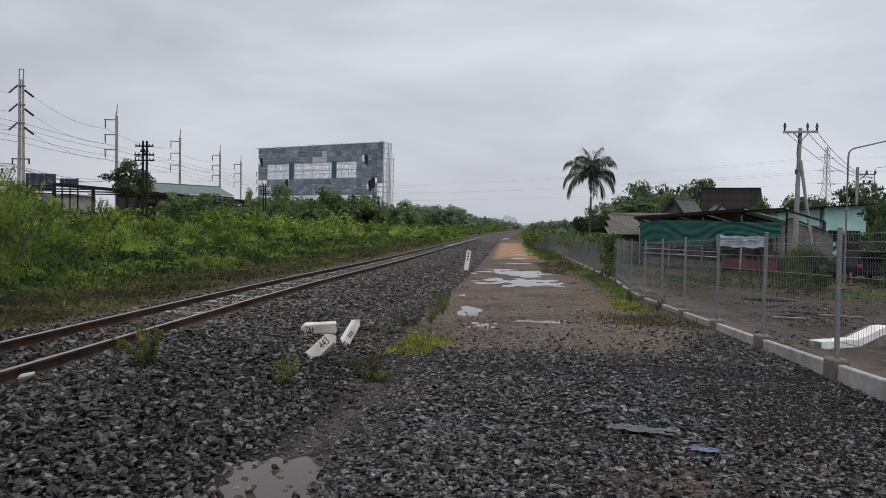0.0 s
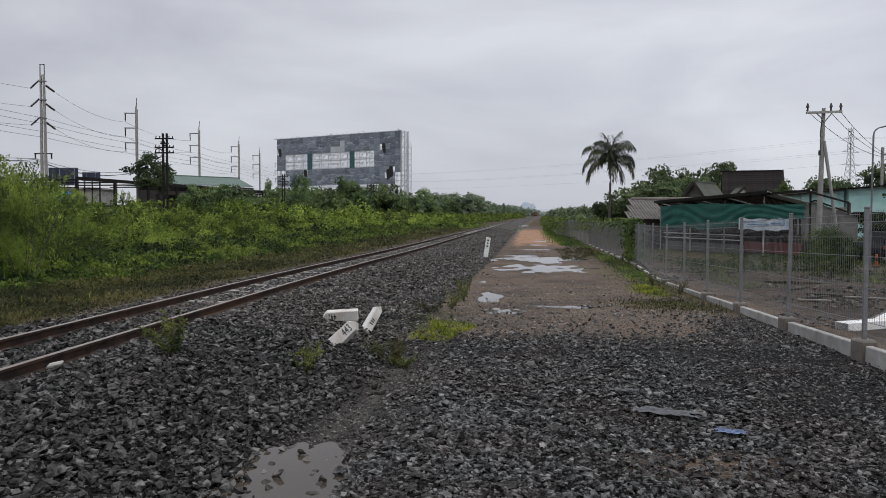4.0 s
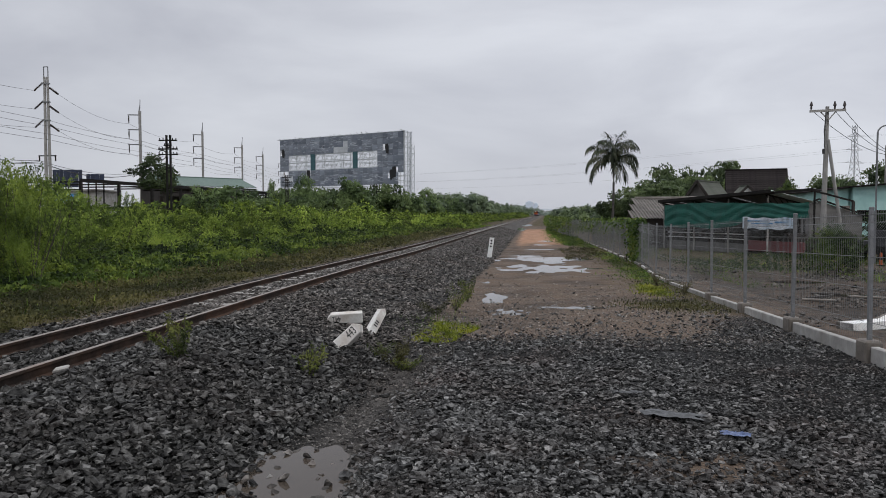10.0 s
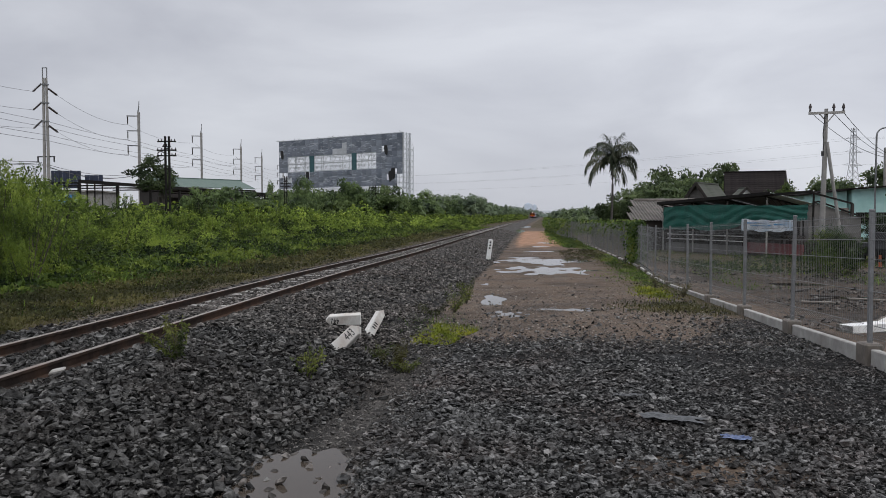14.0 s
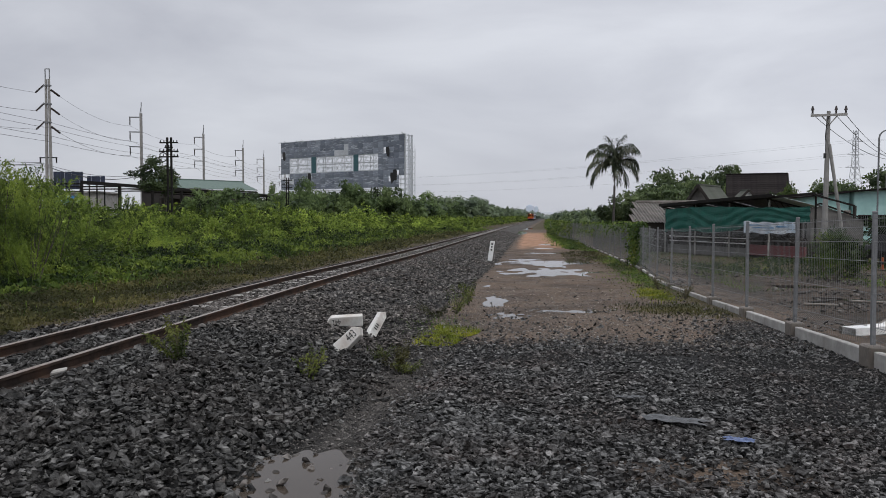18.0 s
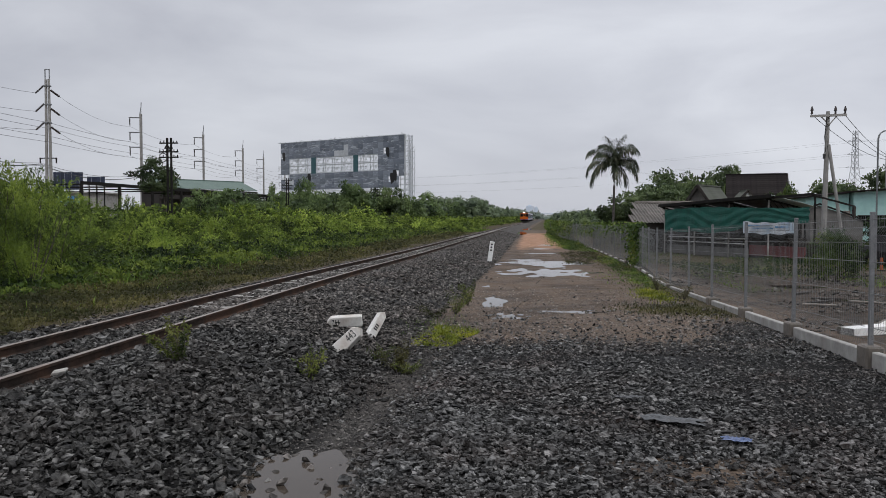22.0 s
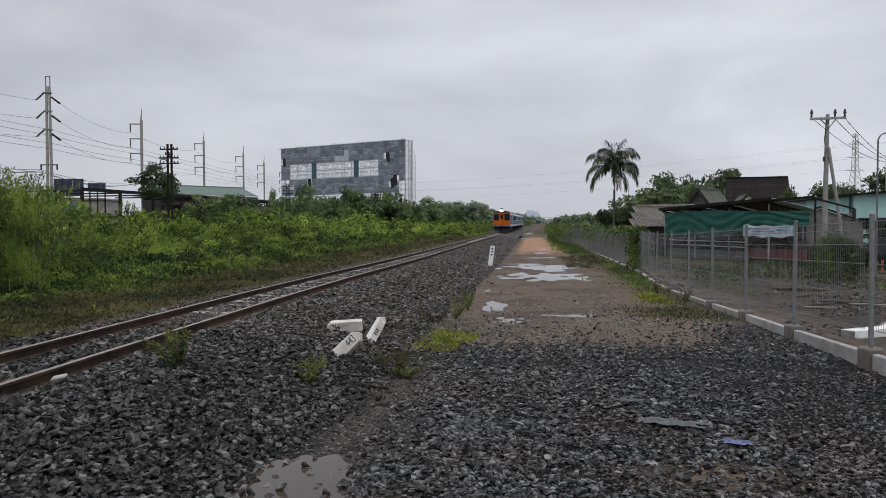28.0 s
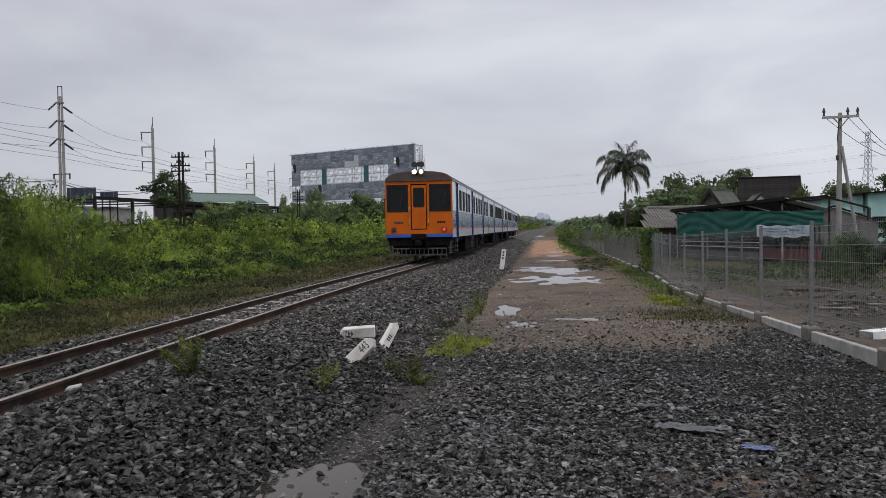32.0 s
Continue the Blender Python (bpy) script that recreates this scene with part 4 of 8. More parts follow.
            for s in (-1, 1):
                bm = bmesh.new()
                sweep(bm, [(s * 0.4, end - 0.06, 1.5), (s * 0.4, end - 0.13, 1.54), (s * 0.4, end - 0.13, 2.18), (s * 0.4, end - 0.06, 2.22)], 0.02, 6)
                part("handrail", bm, BRASS, front, "worn yellow handrail")
                bm = bmesh.new()
                rod(bm, (s * 0.14, end - 0.02, CAR_TOP - 0.02), (s * 0.14, end - 0.2, CAR_TOP - 0.02), 0.13, seg=20)
                lamp = part("headlight", bm, BLACK, car, "round roof headlight, lit")
                bm = bmesh.new()
                rod(bm, (s * 0.14, end - 0.2, CAR_TOP - 0.02), (s * 0.14, end - 0.215, CAR_TOP - 0.02), 0.075, 0.062, seg=20)
                part("lens", bm, LAMP_WARM, lamp, "glowing warm-white lens")
                bm = bmesh.new()
                rod(bm, (s * 1.05, end - 0.06, 1.28), (s * 1.05, end - 0.12, 1.28), 0.105, seg=16)
                lamp = part("marker_light", bm, BLACK, front)
                bm = bmesh.new()
                rod(bm, (s * 1.05, end - 0.12, 1.28), (s * 1.05, end - 0.13, 1.28), 0.062, 0.045, seg=16)
                part("lens", bm, LAMP_RED if s > 0 else LAMP_OFF, lamp, "red lens, lit" if s > 0 else "dark red lens")
            # horns on a bracket above the brow
            bm = bmesh.new()
            rod(bm, (-0.1, end + 0.1, CAR_TOP - 0.02), (-0.1, end + 0.1, CAR_TOP + 0.24), 0.025)
            rod(bm, (0.1, end + 0.1, CAR_TOP - 0.02), (0.1, end + 0.1, CAR_TOP + 0.24), 0.025)
            for s in (-1, 1):
                rod(bm, (s * 0.15, end - 0.12, CAR_TOP + 0.28), (s * 0.12, end + 0.3, CAR_TOP + 0.27), 0.125, 0.05, seg=16)
            rod(bm, (0, end - 0.02, CAR_TOP + 0.3), (0, end + 0.2, CAR_TOP + 0.28), 0.1, 0.06, seg=14)
            part("horns", bm, BLACK, car, "pair of black horns on the roof")
            # lettering that cannot be kept as words becomes bars
            bm = bmesh.new()
            for k in range(3):
                block(bm, (-0.98 + k * 0.13, end - 0.068, 1.58), (0.1, 0.008, 0.09))
            part("lettering", bm, LETTER_NAVY, front, "dark blue lettering bars")
            bm = bmesh.new()
            for k in range(4):
                block(bm, (0.8 + k * 0.09, end - 0.068, 1.58), (0.06, 0.008, 0.09))
            part("lettering", bm, UNDER, front, "dark number bars")
            bm = bmesh.new()
            for a, b in ((-CAR_HALF, -0.3), (0.3, CAR_HALF)):
                bm.free()
                bm = bmesh.new()
                block(bm, ((a + b) / 2, end - 0.04, 1.03), (b - a, 0.09, 0.13))
                part("front_band", bm, BAND_BLUE, car, "blue band under the cab front")
                bm = bmesh.new()
            # pilot: dark valance, barred guard, corner ladders
            extrude_outline(bm, ((-1.36, 0.96), (-1.26, 0.62), (1.26, 0.62), (1.36, 0.96)), 0.2, Matrix.Translation((0, end + 0.02, 0)))
            block(bm, (0, end + 1.0, 0.62), (2.3, 1.5, 0.5))
            block(bm, (0, end + 0.75, 0.4), (1.9, 0.3, 0.3))
            part("valance", bm, UNDER, car)
            bm = bmesh.new()
            for z in (0.5, 0.24):
                bar(bm, (-1.15, end - 0.02, z), (1.15, end - 0.02, z), 0.05, 0.05)
            for k in range(13):
                x = -1.12 + k * 2.24 / 12
                bar(bm, (x, end - 0.02, 0.24), (x, end - 0.02, 0.52), 0.035, 0.035)
            part("guard", bm, STEP_GREY, car, "barred rail guard")
            for s in (-1, 1):
                bm = bmesh.new()
                for q in (0.0, 0.34):
                    bar(bm, (s * (1.34 - 0.02), end + 0.05 + q, 0.98), (s * 1.26, end + 0.02 + q, 0.28), 0.035, 0.05)
                for z in (0.3, 0.52, 0.74):
                    bar(bm, (s * (1.26 + (z - 0.28) * 0.1), end + 0.03, z), (s * (1.26 + (z - 0.28) * 0.1), end + 0.38, z), 0.16, 0.025)
                part("corner_ladder", bm, STEP_GREY, car, "steel corner steps")
        bm = bmesh.new()
        block(bm, (0, end + out * 0.1, 0.98), (0.62, 0.3, 0.26), bevel=0.03)
        block(bm, (0, end + out * 0.28, 0.72), (0.26, 0.5, 0.26), bevel=0.05)
        rod(bm, (0.3, end + out * 0.1, 0.85), (0.34, end + out * 0.16, 0.45), 0.03)
        rod(bm, (-0.3, end + out * 0.1, 0.85), (-0.36, end + out * 0.16, 0.42), 0.03)
        part("coupler", bm, UNDER, car, "black automatic coupler with hoses")
    # under the floor
    for a, b, s in ((6.2, 8.4, -1), (8.8, 10.2, -1), (10.8, 13.2, -1), (6.2, 9.0, 1), (9.4, 11.4, 1), (11.9, 13.4, 1)):
        bm = bmesh.new()
        block(bm, (s * 0.85, y0 + (a + b) / 2, 0.6), (0.86, b - a, 0.78), bevel=0.04)
        part("equipment_box", bm, UNDER, car)
    bm = bmesh.new()
    block(bm, (0, 0, 0.88), (2.3, CAR_L - 0.6, 0.24))
    block(bm, (0, 0, 0.62), (0.7, CAR_L - 2.0, 0.5))
    part("underframe", bm, UNDER, car, "black grimy underframe")
    for o in car.children:
        o.location.z += 0.07
    bogie(car, y0 + 3.2)
    bogie(car, y1 - 3.2)
    return car


CARS = [railcar(True), railcar(False)]
CARS.append(copy_thing(CARS[1], pose(0, 40, 0)))
CARS.append(copy_thing(CARS[1], pose(0, 61, 0)))
TRAIN_GAP = 0.6


def place_car(front):
    """The pose of a car whose front stands at that distance ahead."""
    a, b = front + 3.2, front + CAR_L - 3.2
    xa, xb = float(track_x(a)), float(track_x(b))
    turn = -math.degrees(math.atan2(xb - xa, b - a))
    return pose((xa + xb) / 2, (a + b) / 2, RAIL_Z + float(rise((a + b) / 2)), float(rise(b) - rise(a)) / (b - a) * 57.3, 0, turn)


# the front's distance ahead, second by second
RUN = ((0, 803), (6, 659), (9, 586), (13, 489), (16, 416), (19, 343), (23, 247), (25, 199), (26, 175), (27, 151), (28, 127), (29, 103), (30, 79.0), (31, 54.5), (31.5, 42.6), (32, 30.7))


def motions():
    for k, car in enumerate(CARS):
        times = np.concatenate([np.arange(0, 27, 1.0), np.arange(27, 32.01, 0.5)])
        rows = [(float(t), place_car(float(np.interp(t, [r[0] for r in RUN], [r[1] for r in RUN])) + k * (CAR_L + TRAIN_GAP))) for t in times]
        walk(car, rows)

# ---- wire-panel fence on a concrete plinth ----
FENCE = ((6.44, 4.15), (8.84, 4.19), (11.24, 4.24), (13.64, 4.32), (16.04, 4.39), (18.44, 4.5), (20.84, 4.59), (23.24, 4.70), (29.0, 5.25), (50.0, 5.97), (68.0, 5.65), (80.0, 5.9), (130.0, 8.4), (170.0, 10.6))


def fence_x(y):
    return float(np.interp(y, [f[0] for f in FENCE], [f[1] for f in FENCE]))


def fence_base(y):
    return 0.25 - 0.026 * (y - 8.84) if y < 21.2 else -0.07 + float(rise(y))


def fence_panel_mesh(length, fine):
    """A welded wire panel along +y, its wires folded in two ribs."""
    bm = bmesh.new()
    folds = ((0.02, 0), (0.1, 0), (0.17, 0.06), (0.24, 0), (0.62, 0), (0.98, 0), (1.18, 0), (1.28, 0.075), (1.38, 0), (1.5, 0)) if fine else ((0.02, 0), (1.2, 0), (1.28, 0.055), (1.37, 0), (1.5, 0))
    n = int(length / (0.055 if fine else 0.09))
    r = 0.0021 if fine else 0.0036
    for i in range(n + 1):
        y = 0.04 + (length - 0.08) * i / n
        rings = [[bm.verts.new((-o + r * math.cos(a), y + r * math.sin(a), z)) for a in (0.5, 2.6, 4.7)] for z, o in folds]
        for a, b in zip(rings, rings[1:]):
            for k in range(3):
                bm.faces.new((a[k], a[(k + 1) % 3], b[(k + 1) % 3], b[k]))
    for z, o in ((0.1, 0), (0.24, 0), (0.62, 0), (0.98, 0), (1.2, 0), (1.37, 0), (1.46, 0)):
        rod(bm, (-o, 0.02, z), (-o, length - 0.02, z), 0.004 if fine else 0.005, seg=4)
    mesh = bpy.data.meshes.new("wire_panel")
    bm.to_mesh(mesh)
    bm.free()
    mesh.materials.append(WIRE)
    return mesh


def fence():
    ob = thing("fence", pose(0, 0, 0), "galvanised wire-panel fence on a low concrete plinth", "fence", kind="structure")
    bm = bmesh.new()
    block(bm, (0, 0, 0.75), (0.044, 0.044, 1.6))
    block(bm, (0, 0, 1.565), (0.05, 0.05, 0.03), bevel=0.008)
    post = bpy.data.meshes.new("post")
    bm.to_mesh(post)
    bm.free()
    post.materials.append(GALV)
    bm = bmesh.new()
    block(bm, (0, 0, -0.17), (0.2, 0.26, 0.4), bevel=0.02)
    foot = bpy.data.meshes.new("footing")
    bm.to_mesh(foot)
    bm.free()
    foot.materials.append(CONCRETE_WET)
    bm = bmesh.new()
    block(bm, (0, 1.2, -0.17), (0.09, 2.16, 0.34), bevel=0.012)
    beam = bpy.data.meshes.new("plinth_beam")
    bm.to_mesh(beam)
    bm.free()
    beam.materials.append(CONCRETE)
    fine, coarse = fence_panel_mesh(2.36, True), fence_panel_mesh(2.36, False)
    y = 4.04
    rng = random.Random(4)
    while y < 150:
        y2 = y + 2.4
        x, z = fence_x(y), fence_base(y)
        turn = -math.degrees(math.atan2(fence_x(y2) - x, 2.4))
        rise = math.degrees(math.atan2(fence_base(y2) - z, 2.4))
        for name, mesh, m in (("post", post, pose(x, y, z - 0.03, rng.uniform(-0.6, 0.6), rng.uniform(-0.6, 0.6), turn)), ("footing", foot, pose(x, y, z, 0, 0, turn)),
                              ("plinth_beam", beam, pose(x, y, z - 0.03, rise, 0, turn)), ("wire_panel", fine if y < 27 else coarse, pose(x - 0.045, y + 0.02, z + 0.0, rise, 0, turn))):
            o = new(name, mesh)
            o.parent = ob
            o.matrix_basis = m
        y = y2


fence()

# ---- advertising hoarding: grey sheets on a steel lattice, strip torn open ----


def creased_sheet(name, low, high, crease):
    """Faded, water-streaked sheeting with pale creases."""
    m = surface(name, low, high, 0.9, 0.75, 0.05, vary=0.2, stain=tuple(0.55 * v for v in low), stain_amount=0.55, stain_scale=0.7, spec=0.15, stretch=(0.7, 1, 1.6))
    t = m.node_tree
    n = t.nodes
    b = n["Principled BSDF"]
    plain = b.inputs["Base Color"].links[0].from_socket
    c = n.new("ShaderNodeNewGeometry")
    mp = n.new("ShaderNodeMapping")
    mp.inputs["Rotation"].default_value, mp.inputs["Scale"].default_value = (0.0, 0.25, 0.0), (0.5, 0.5, 2.4)
    a = n.new("ShaderNodeTexNoise")
    a.inputs["Scale"].default_value, a.inputs["Detail"].default_value, a.inputs["Distortion"].default_value = 0.9, 5.0, 1.6
    k = n.new("ShaderNodeMapRange")
    k.inputs["From Min"].default_value, k.inputs["From Max"].default_value, k.inputs["To Max"].default_value = 0.54, 0.68, 0.75
    x = n.new("ShaderNodeMixRGB")
    x.inputs["Color2"].default_value = (*crease, 1)
    wire(t, (c.outputs["Position"], mp.inputs["Vector"]), (mp.outputs["Vector"], a.inputs["Vector"]), (a.outputs["Fac"], k.inputs["Value"]),
         (k.outputs["Result"], x.inputs["Fac"]), (plain, x.inputs["Color1"]), (x.outputs["Color"], b.inputs["Base Color"]))
    return m


SHEET = creased_sheet("weathered_sheet", (0.15, 0.17, 0.2), (0.27, 0.295, 0.335), (0.48, 0.51, 0.55))
SHEET_DARK = creased_sheet("darker_sheet", (0.115, 0.131, 0.16), (0.205, 0.226, 0.265), (0.4, 0.43, 0.47))
SHEET_PALE = surface("bare_sheet", (0.4, 0.42, 0.44), (0.52, 0.54, 0.56), 2, 0.6, 0.1, vary=0.1)
SHEET_TEAL = surface("teal_sheet", (0.02, 0.07, 0.085), (0.04, 0.11, 0.12), 2, 0.6, 0.1)
LATTICE = surface("pale_steel_lattice", (0.42, 0.44, 0.46), (0.56, 0.58, 0.6), 4, 0.6, 0, metal=0.2)


def hoarding():
    right, left = Vector((-18.5, 140, 0)), Vector((-46.7, 155, 0))
    along = (left - right).normalized()
    width, low, high = (left - right).length, 7.9, 17.75
    back = Vector((-along.y, along.x, 0))
    back = back if back.y > 0 else -back
    m = Matrix.Translation(right) @ Matrix(((along.x, back.x, 0, 0), (along.y, back.y, 0, 0), (0, 0, 1, 0), (0, 0, 0, 1)))
    ob = thing("billboard", m, "huge derelict billboard of grey sheets on a steel lattice", "billboard")
    cols, rows = 26, 9
    w, h = width / cols, (high - low) / rows
    rng = random.Random(11)
    kinds = []
    for mat in (SHEET, SHEET_PALE, SHEET_TEAL, SHEET_DARK):
        bm = bmesh.new()
        block(bm, (0, 0, 0), (w * 1.02, 0.03, h * 1.03))
        me = bpy.data.meshes.new("panel")
        bm.to_mesh(me)
        bm.free()
        me.materials.append(mat)
        kinds.append(me)
    gone = {(1, 1), (1, 2), (25, 0), (25, 2), (24, 3), (2, 1), (3, 6), (25, 3), (24, 2), (19, 2), (25, 6), (0, 1), (0, 0)}
    for c in range(cols):
        for r in range(rows):
            u = (c + 0.5) / cols
            k = 3 if rng.random() < (0.45 if r == 8 or c < 5 else 0.22) else 0
            if r in (3, 4, 5) and 0.2 < u < 0.94:
                if c in (9, 18):
                    k = 2
                else:
                    continue
            elif (c, r) in gone and rng.random() < 0.7:
                continue
            elif (c, r) in {(11, 7), (12, 6), (11, 6), (13, 6), (24, 1), (23, 1)}:
                k = 1
            o = new("panel", kinds[k])
            o.parent = ob
            o.matrix_basis = pose((c + 0.5) * w, -0.05 + 0.034 * ((c + 2 * r) % 2) + rng.uniform(-0.001, 0.001), low + (r + 0.5) * h, rng.uniform(-0.15, 0.15), 0, rng.uniform(-0.15, 0.15))
    # loose flaps that hang dark from their sheets
    for c, r, s in ((3.1, 6, 1.25), (25.2, 6.2, 1.2), (19.4, 2.0, 0.9), (2.2, 1.5, 1.9), (1.7, 2.0, 1.5)):
        bm = bmesh.new()
        extrude_outline(bm, ((-0.3, -1.1 * s), (0.25, -0.9 * s), (0.42, -0.1), (0.3, 0.55), (-0.4, 0.6), (-0.5, 0.0)), 0.04)
        f = part("torn_flap", bm, BLACK, ob, "dark torn flap of sheeting")
        f.matrix_basis = pose(c * w, -0.25, low + (r + 0.5) * h, 8, 0, rng.uniform(-12, 12))
    # upright trusses behind, with the deeper scaffold at the near end
    depth = 2.3
    for c in range(0, cols + 1, 2):
        bm = bmesh.new()
        for yb in (0.12, depth):
            bar(bm, (c * w, yb, 0), (c * w, yb, high + 0.1), 0.11, 0.11)
        for k in range(12):
            z = k * high / 12
            bar(bm, (c * w, 0.12, z), (c * w, depth, z + high / 12), 0.06, 0.06)
            bar(bm, (c * w, 0.12, z + high / 12), (c * w, depth, z + high / 12), 0.06, 0.06)
        part("upright_truss", bm, LATTICE, ob)
    for k in range(17):
        z = 3.0 + k * (high - 3.0) / 16
        for yb in (0.1, depth):
            bm = bmesh.new()
            bar(bm, (0, yb, z), (width, yb, z), 0.07, 0.07)
            part("rail", bm, LATTICE, ob)
    for c in range(5, 25):
        bm = bmesh.new()
        za, zb = low + 3 * h, low + 6 * h
        zm = (za + zb) / 2
        for p, q in ((za, zm), (zm, zb)):
            bar(bm, (c * w, 0.14, p), ((c + 1) * w, 0.14, q), 0.07, 0.07)
            bar(bm, (c * w, 0.14, q), ((c + 1) * w, 0.14, p), 0.07, 0.07)
        part("cross_brace", bm, LATTICE, ob)
    for z in (low + 3 * h + 0.1, low + 4.5 * h, low + 6 * h - 0.1):
        bm = bmesh.new()
        bar(bm, (5 * w, 0.06, z), (25 * w, 0.06, z), 0.08, 0.2)
        part("walkway_rail", bm, LATTICE, ob)
    # scaffold tower standing out past the near edge
    for dx in (-0.1, -0.75, -1.3):
        for yb in (0.25, 1.65):
            bm = bmesh.new()
            bar(bm, (dx, yb, 0), (dx, yb, high if dx > -1 else high - 2.6), 0.1, 0.1)
            part("scaffold_post", bm, LATTICE, ob)
    for k in range(16):
        z = 1.0 + k * 1.05
        bm = bmesh.new()
        x1 = -1.3 if z < high - 2.6 else -0.75
        for yb in (0.25, 1.65):
            bar(bm, (0, yb, z), (x1, yb, z), 0.07, 0.07)
            bar(bm, (0, yb, z), (x1, yb, z + 1.05), 0.05, 0.05)
        for dx in (-0.1, x1):
            bar(bm, (dx, 0.25, z), (dx, 1.65, z), 0.06, 0.06)
        part("scaffold_brace", bm, LATTICE, ob)
    bm = bmesh.new()
    bar(bm, (-0.4, 0, high + 0.08), (width + 0.7, 0, high + 0.08), 0.12, 0.12)
    for k in range(26):
        x = rng.uniform(0, width)
        bar(bm, (x, 0, high + 0.1), (x + rng.uniform(-0.5, 0.5), -0.5, high + rng.uniform(0.2, 0.45)), 0.06, 0.06)
    part("top_rail", bm, LATTICE, ob)


hoarding()

# ---- power line on the far side of the track ----
TALL = ((-62.0, 98.0), (-63.8, 128.0), (-65.6, 160.0), (-67.7, 191.0), (-71.3, 219.0), (-74.0, 250.0))


def double_pole(x, y):
    ob = thing("power_pole", pose(x, y, 0), "tall twin concrete power pole with dark insulator strings", "power pole", "tall power poles")
    for s in (-0.34, 0.34):
        bm = bmesh.new()
        rod(bm, (s, 0, 0), (s * 0.62, 0, 20.8), 0.24, 0.16, 8)
        part("pole", bm, POLE, ob)
    bm = bmesh.new()
    for s in (-0.3, 0.3):
        bar(bm, (s, 0, 20.6), (s, 0, 22.2), 0.1, 0.1)
    bar(bm, (-0.3, 0, 22.15), (0.3, 0, 22.15), 0.1, 0.1)
    part("top_frame", bm, GALV, ob)
    for z in (19.9, 17.4, 14.9):
        bm = bmesh.new()
        block(bm, (0, 0, z), (0.9, 0.44, 0.18))
        part("clamp", bm, GALV, ob)
        for s in (-1, 1):
            bm = bmesh.new()
            a, b = Vector((s * 0.5, 0, z + (0.1 if s < 0 else -0.6))), Vector((s * 1.75, 0.0, z - (0.95 if s < 0 else 1.5)))
            for k in range(9):
                p, q = a.lerp(b, k / 9), a.lerp(b, (k + 0.6) / 9)
                rod(bm, p, q, 0.16, 0.09, 10)
            rod(bm, a, b, 0.05)
            part("insulator_string", bm, PORCELAIN, ob, "string of dark disc insulators")
    bm = bmesh.new()
    bar(bm, (-1.3, 0, 10.1), (1.2, 0, 10.1), 0.14, 0.14)
    for s in (-1.2, 1.1):
        bar(bm, (s, 0, 10.1), (s, 0, 9.4), 0.14, 0.14)
    part("crossarm", bm, DARK_STEEL, ob)


def single_pole(x, y):
    ob = thing("power_pole", pose(x, y, 0), "tall concrete power pole with three side arms", "power pole", "tall power poles")
    bm = bmesh.new()
    bar(bm, (0, 0, 0), (0, 0, 20.4), 0.36, 0.36)
    part("pole", bm, POLE, ob)
    bm = bmesh.new()
    bar(bm, (0, 0, 20.3), (0.1, 0, 22.4), 0.1, 0.1)
    bar(bm, (-0.25, 0, 20.2), (0.05, 0, 21.6), 0.07, 0.07)
    part("spike", bm, GALV, ob)
    for z in (19.7, 17.1, 14.5):
        bm = bmesh.new()
        bar(bm, (0, 0, z), (-2.2, 0, z + 0.05), 0.16, 0.18)
        arm = part("side_arm", bm, GALV, ob)
        bm = bmesh.new()
        for k in range(8):
            rod(bm, (-2.05, 0, z - 0.15 - k * 0.15), (-2.0, 0, z - 0.26 - k * 0.15), 0.13, 0.07, 8)
        rod(bm, (-2.05, 0, z), (-2.0, 0, z - 1.5), 0.04)
        part("insulator_string", bm, PORCELAIN, arm)


double_pole(*TALL[0])
for p in TALL[1:]:
    single_pole(*p)


def cable(points, sag, r, name="cable", label="thin dark overhead cable", cat="cable", group="overhead cables"):
    """A cable hanging from point to point."""
    bm = bmesh.new()
    line = []
    for a, b in zip(points, points[1:]):
        a, b = Vector(a), Vector(b)
        for k in range(12):
            u = k / 12
            line.append(a.lerp(b, u) - Vector((0, 0, sag * 4 * u * (1 - u))))
    line.append(Vector(points[-1]))
    sweep(bm, line, r, 4)
    mesh = bpy.data.meshes.new(name)
    bm.to_mesh(mesh)
    bm.free()
    tagged(link_mesh(name, mesh, CABLE), label, cat, group)


def tall_lines():
    before = (-60.2, 66.0)
    for z, zz in ((19.0, 18.2), (16.5, 15.6), (14.0, 13.0)):
        cable([(before[0] - 2, before[1], zz + 0.6), (TALL[0][0] - 1.75, TALL[0][1], z)] , 0.7, 0.02)
        cable([(TALL[0][0] + 1.75, TALL[0][1], z - 0.6)] + [(p[0] - 2.0, p[1], zz) for p in TALL[1:]], 0.9, 0.02)
    for z, dx in ((14.9, 0.3), (14.1, 0.4), (13.0, 0.6), (12.3, 0.2)):
        cable([(before[0] + dx, before[1], z)] + [(p[0] + dx, p[1], z + 0.2 * k) for k, p in enumerate(TALL)], 0.25, 0.022)
    for z, s, r in ((9.45, 0.9, 0.03), (9.3, 1.3, 0.045), (9.1, 1.0, 0.025)):
        cable([(before[0] - 0.6, before[1] - 5, z + 0.6), (TALL[0][0] - 1.2, TALL[0][1], z), (TALL[1][0] - 0.5, TALL[1][1], z + 0.1)] + [(p[0], p[1], z) for p in TALL[2:]], s, r)


tall_lines()


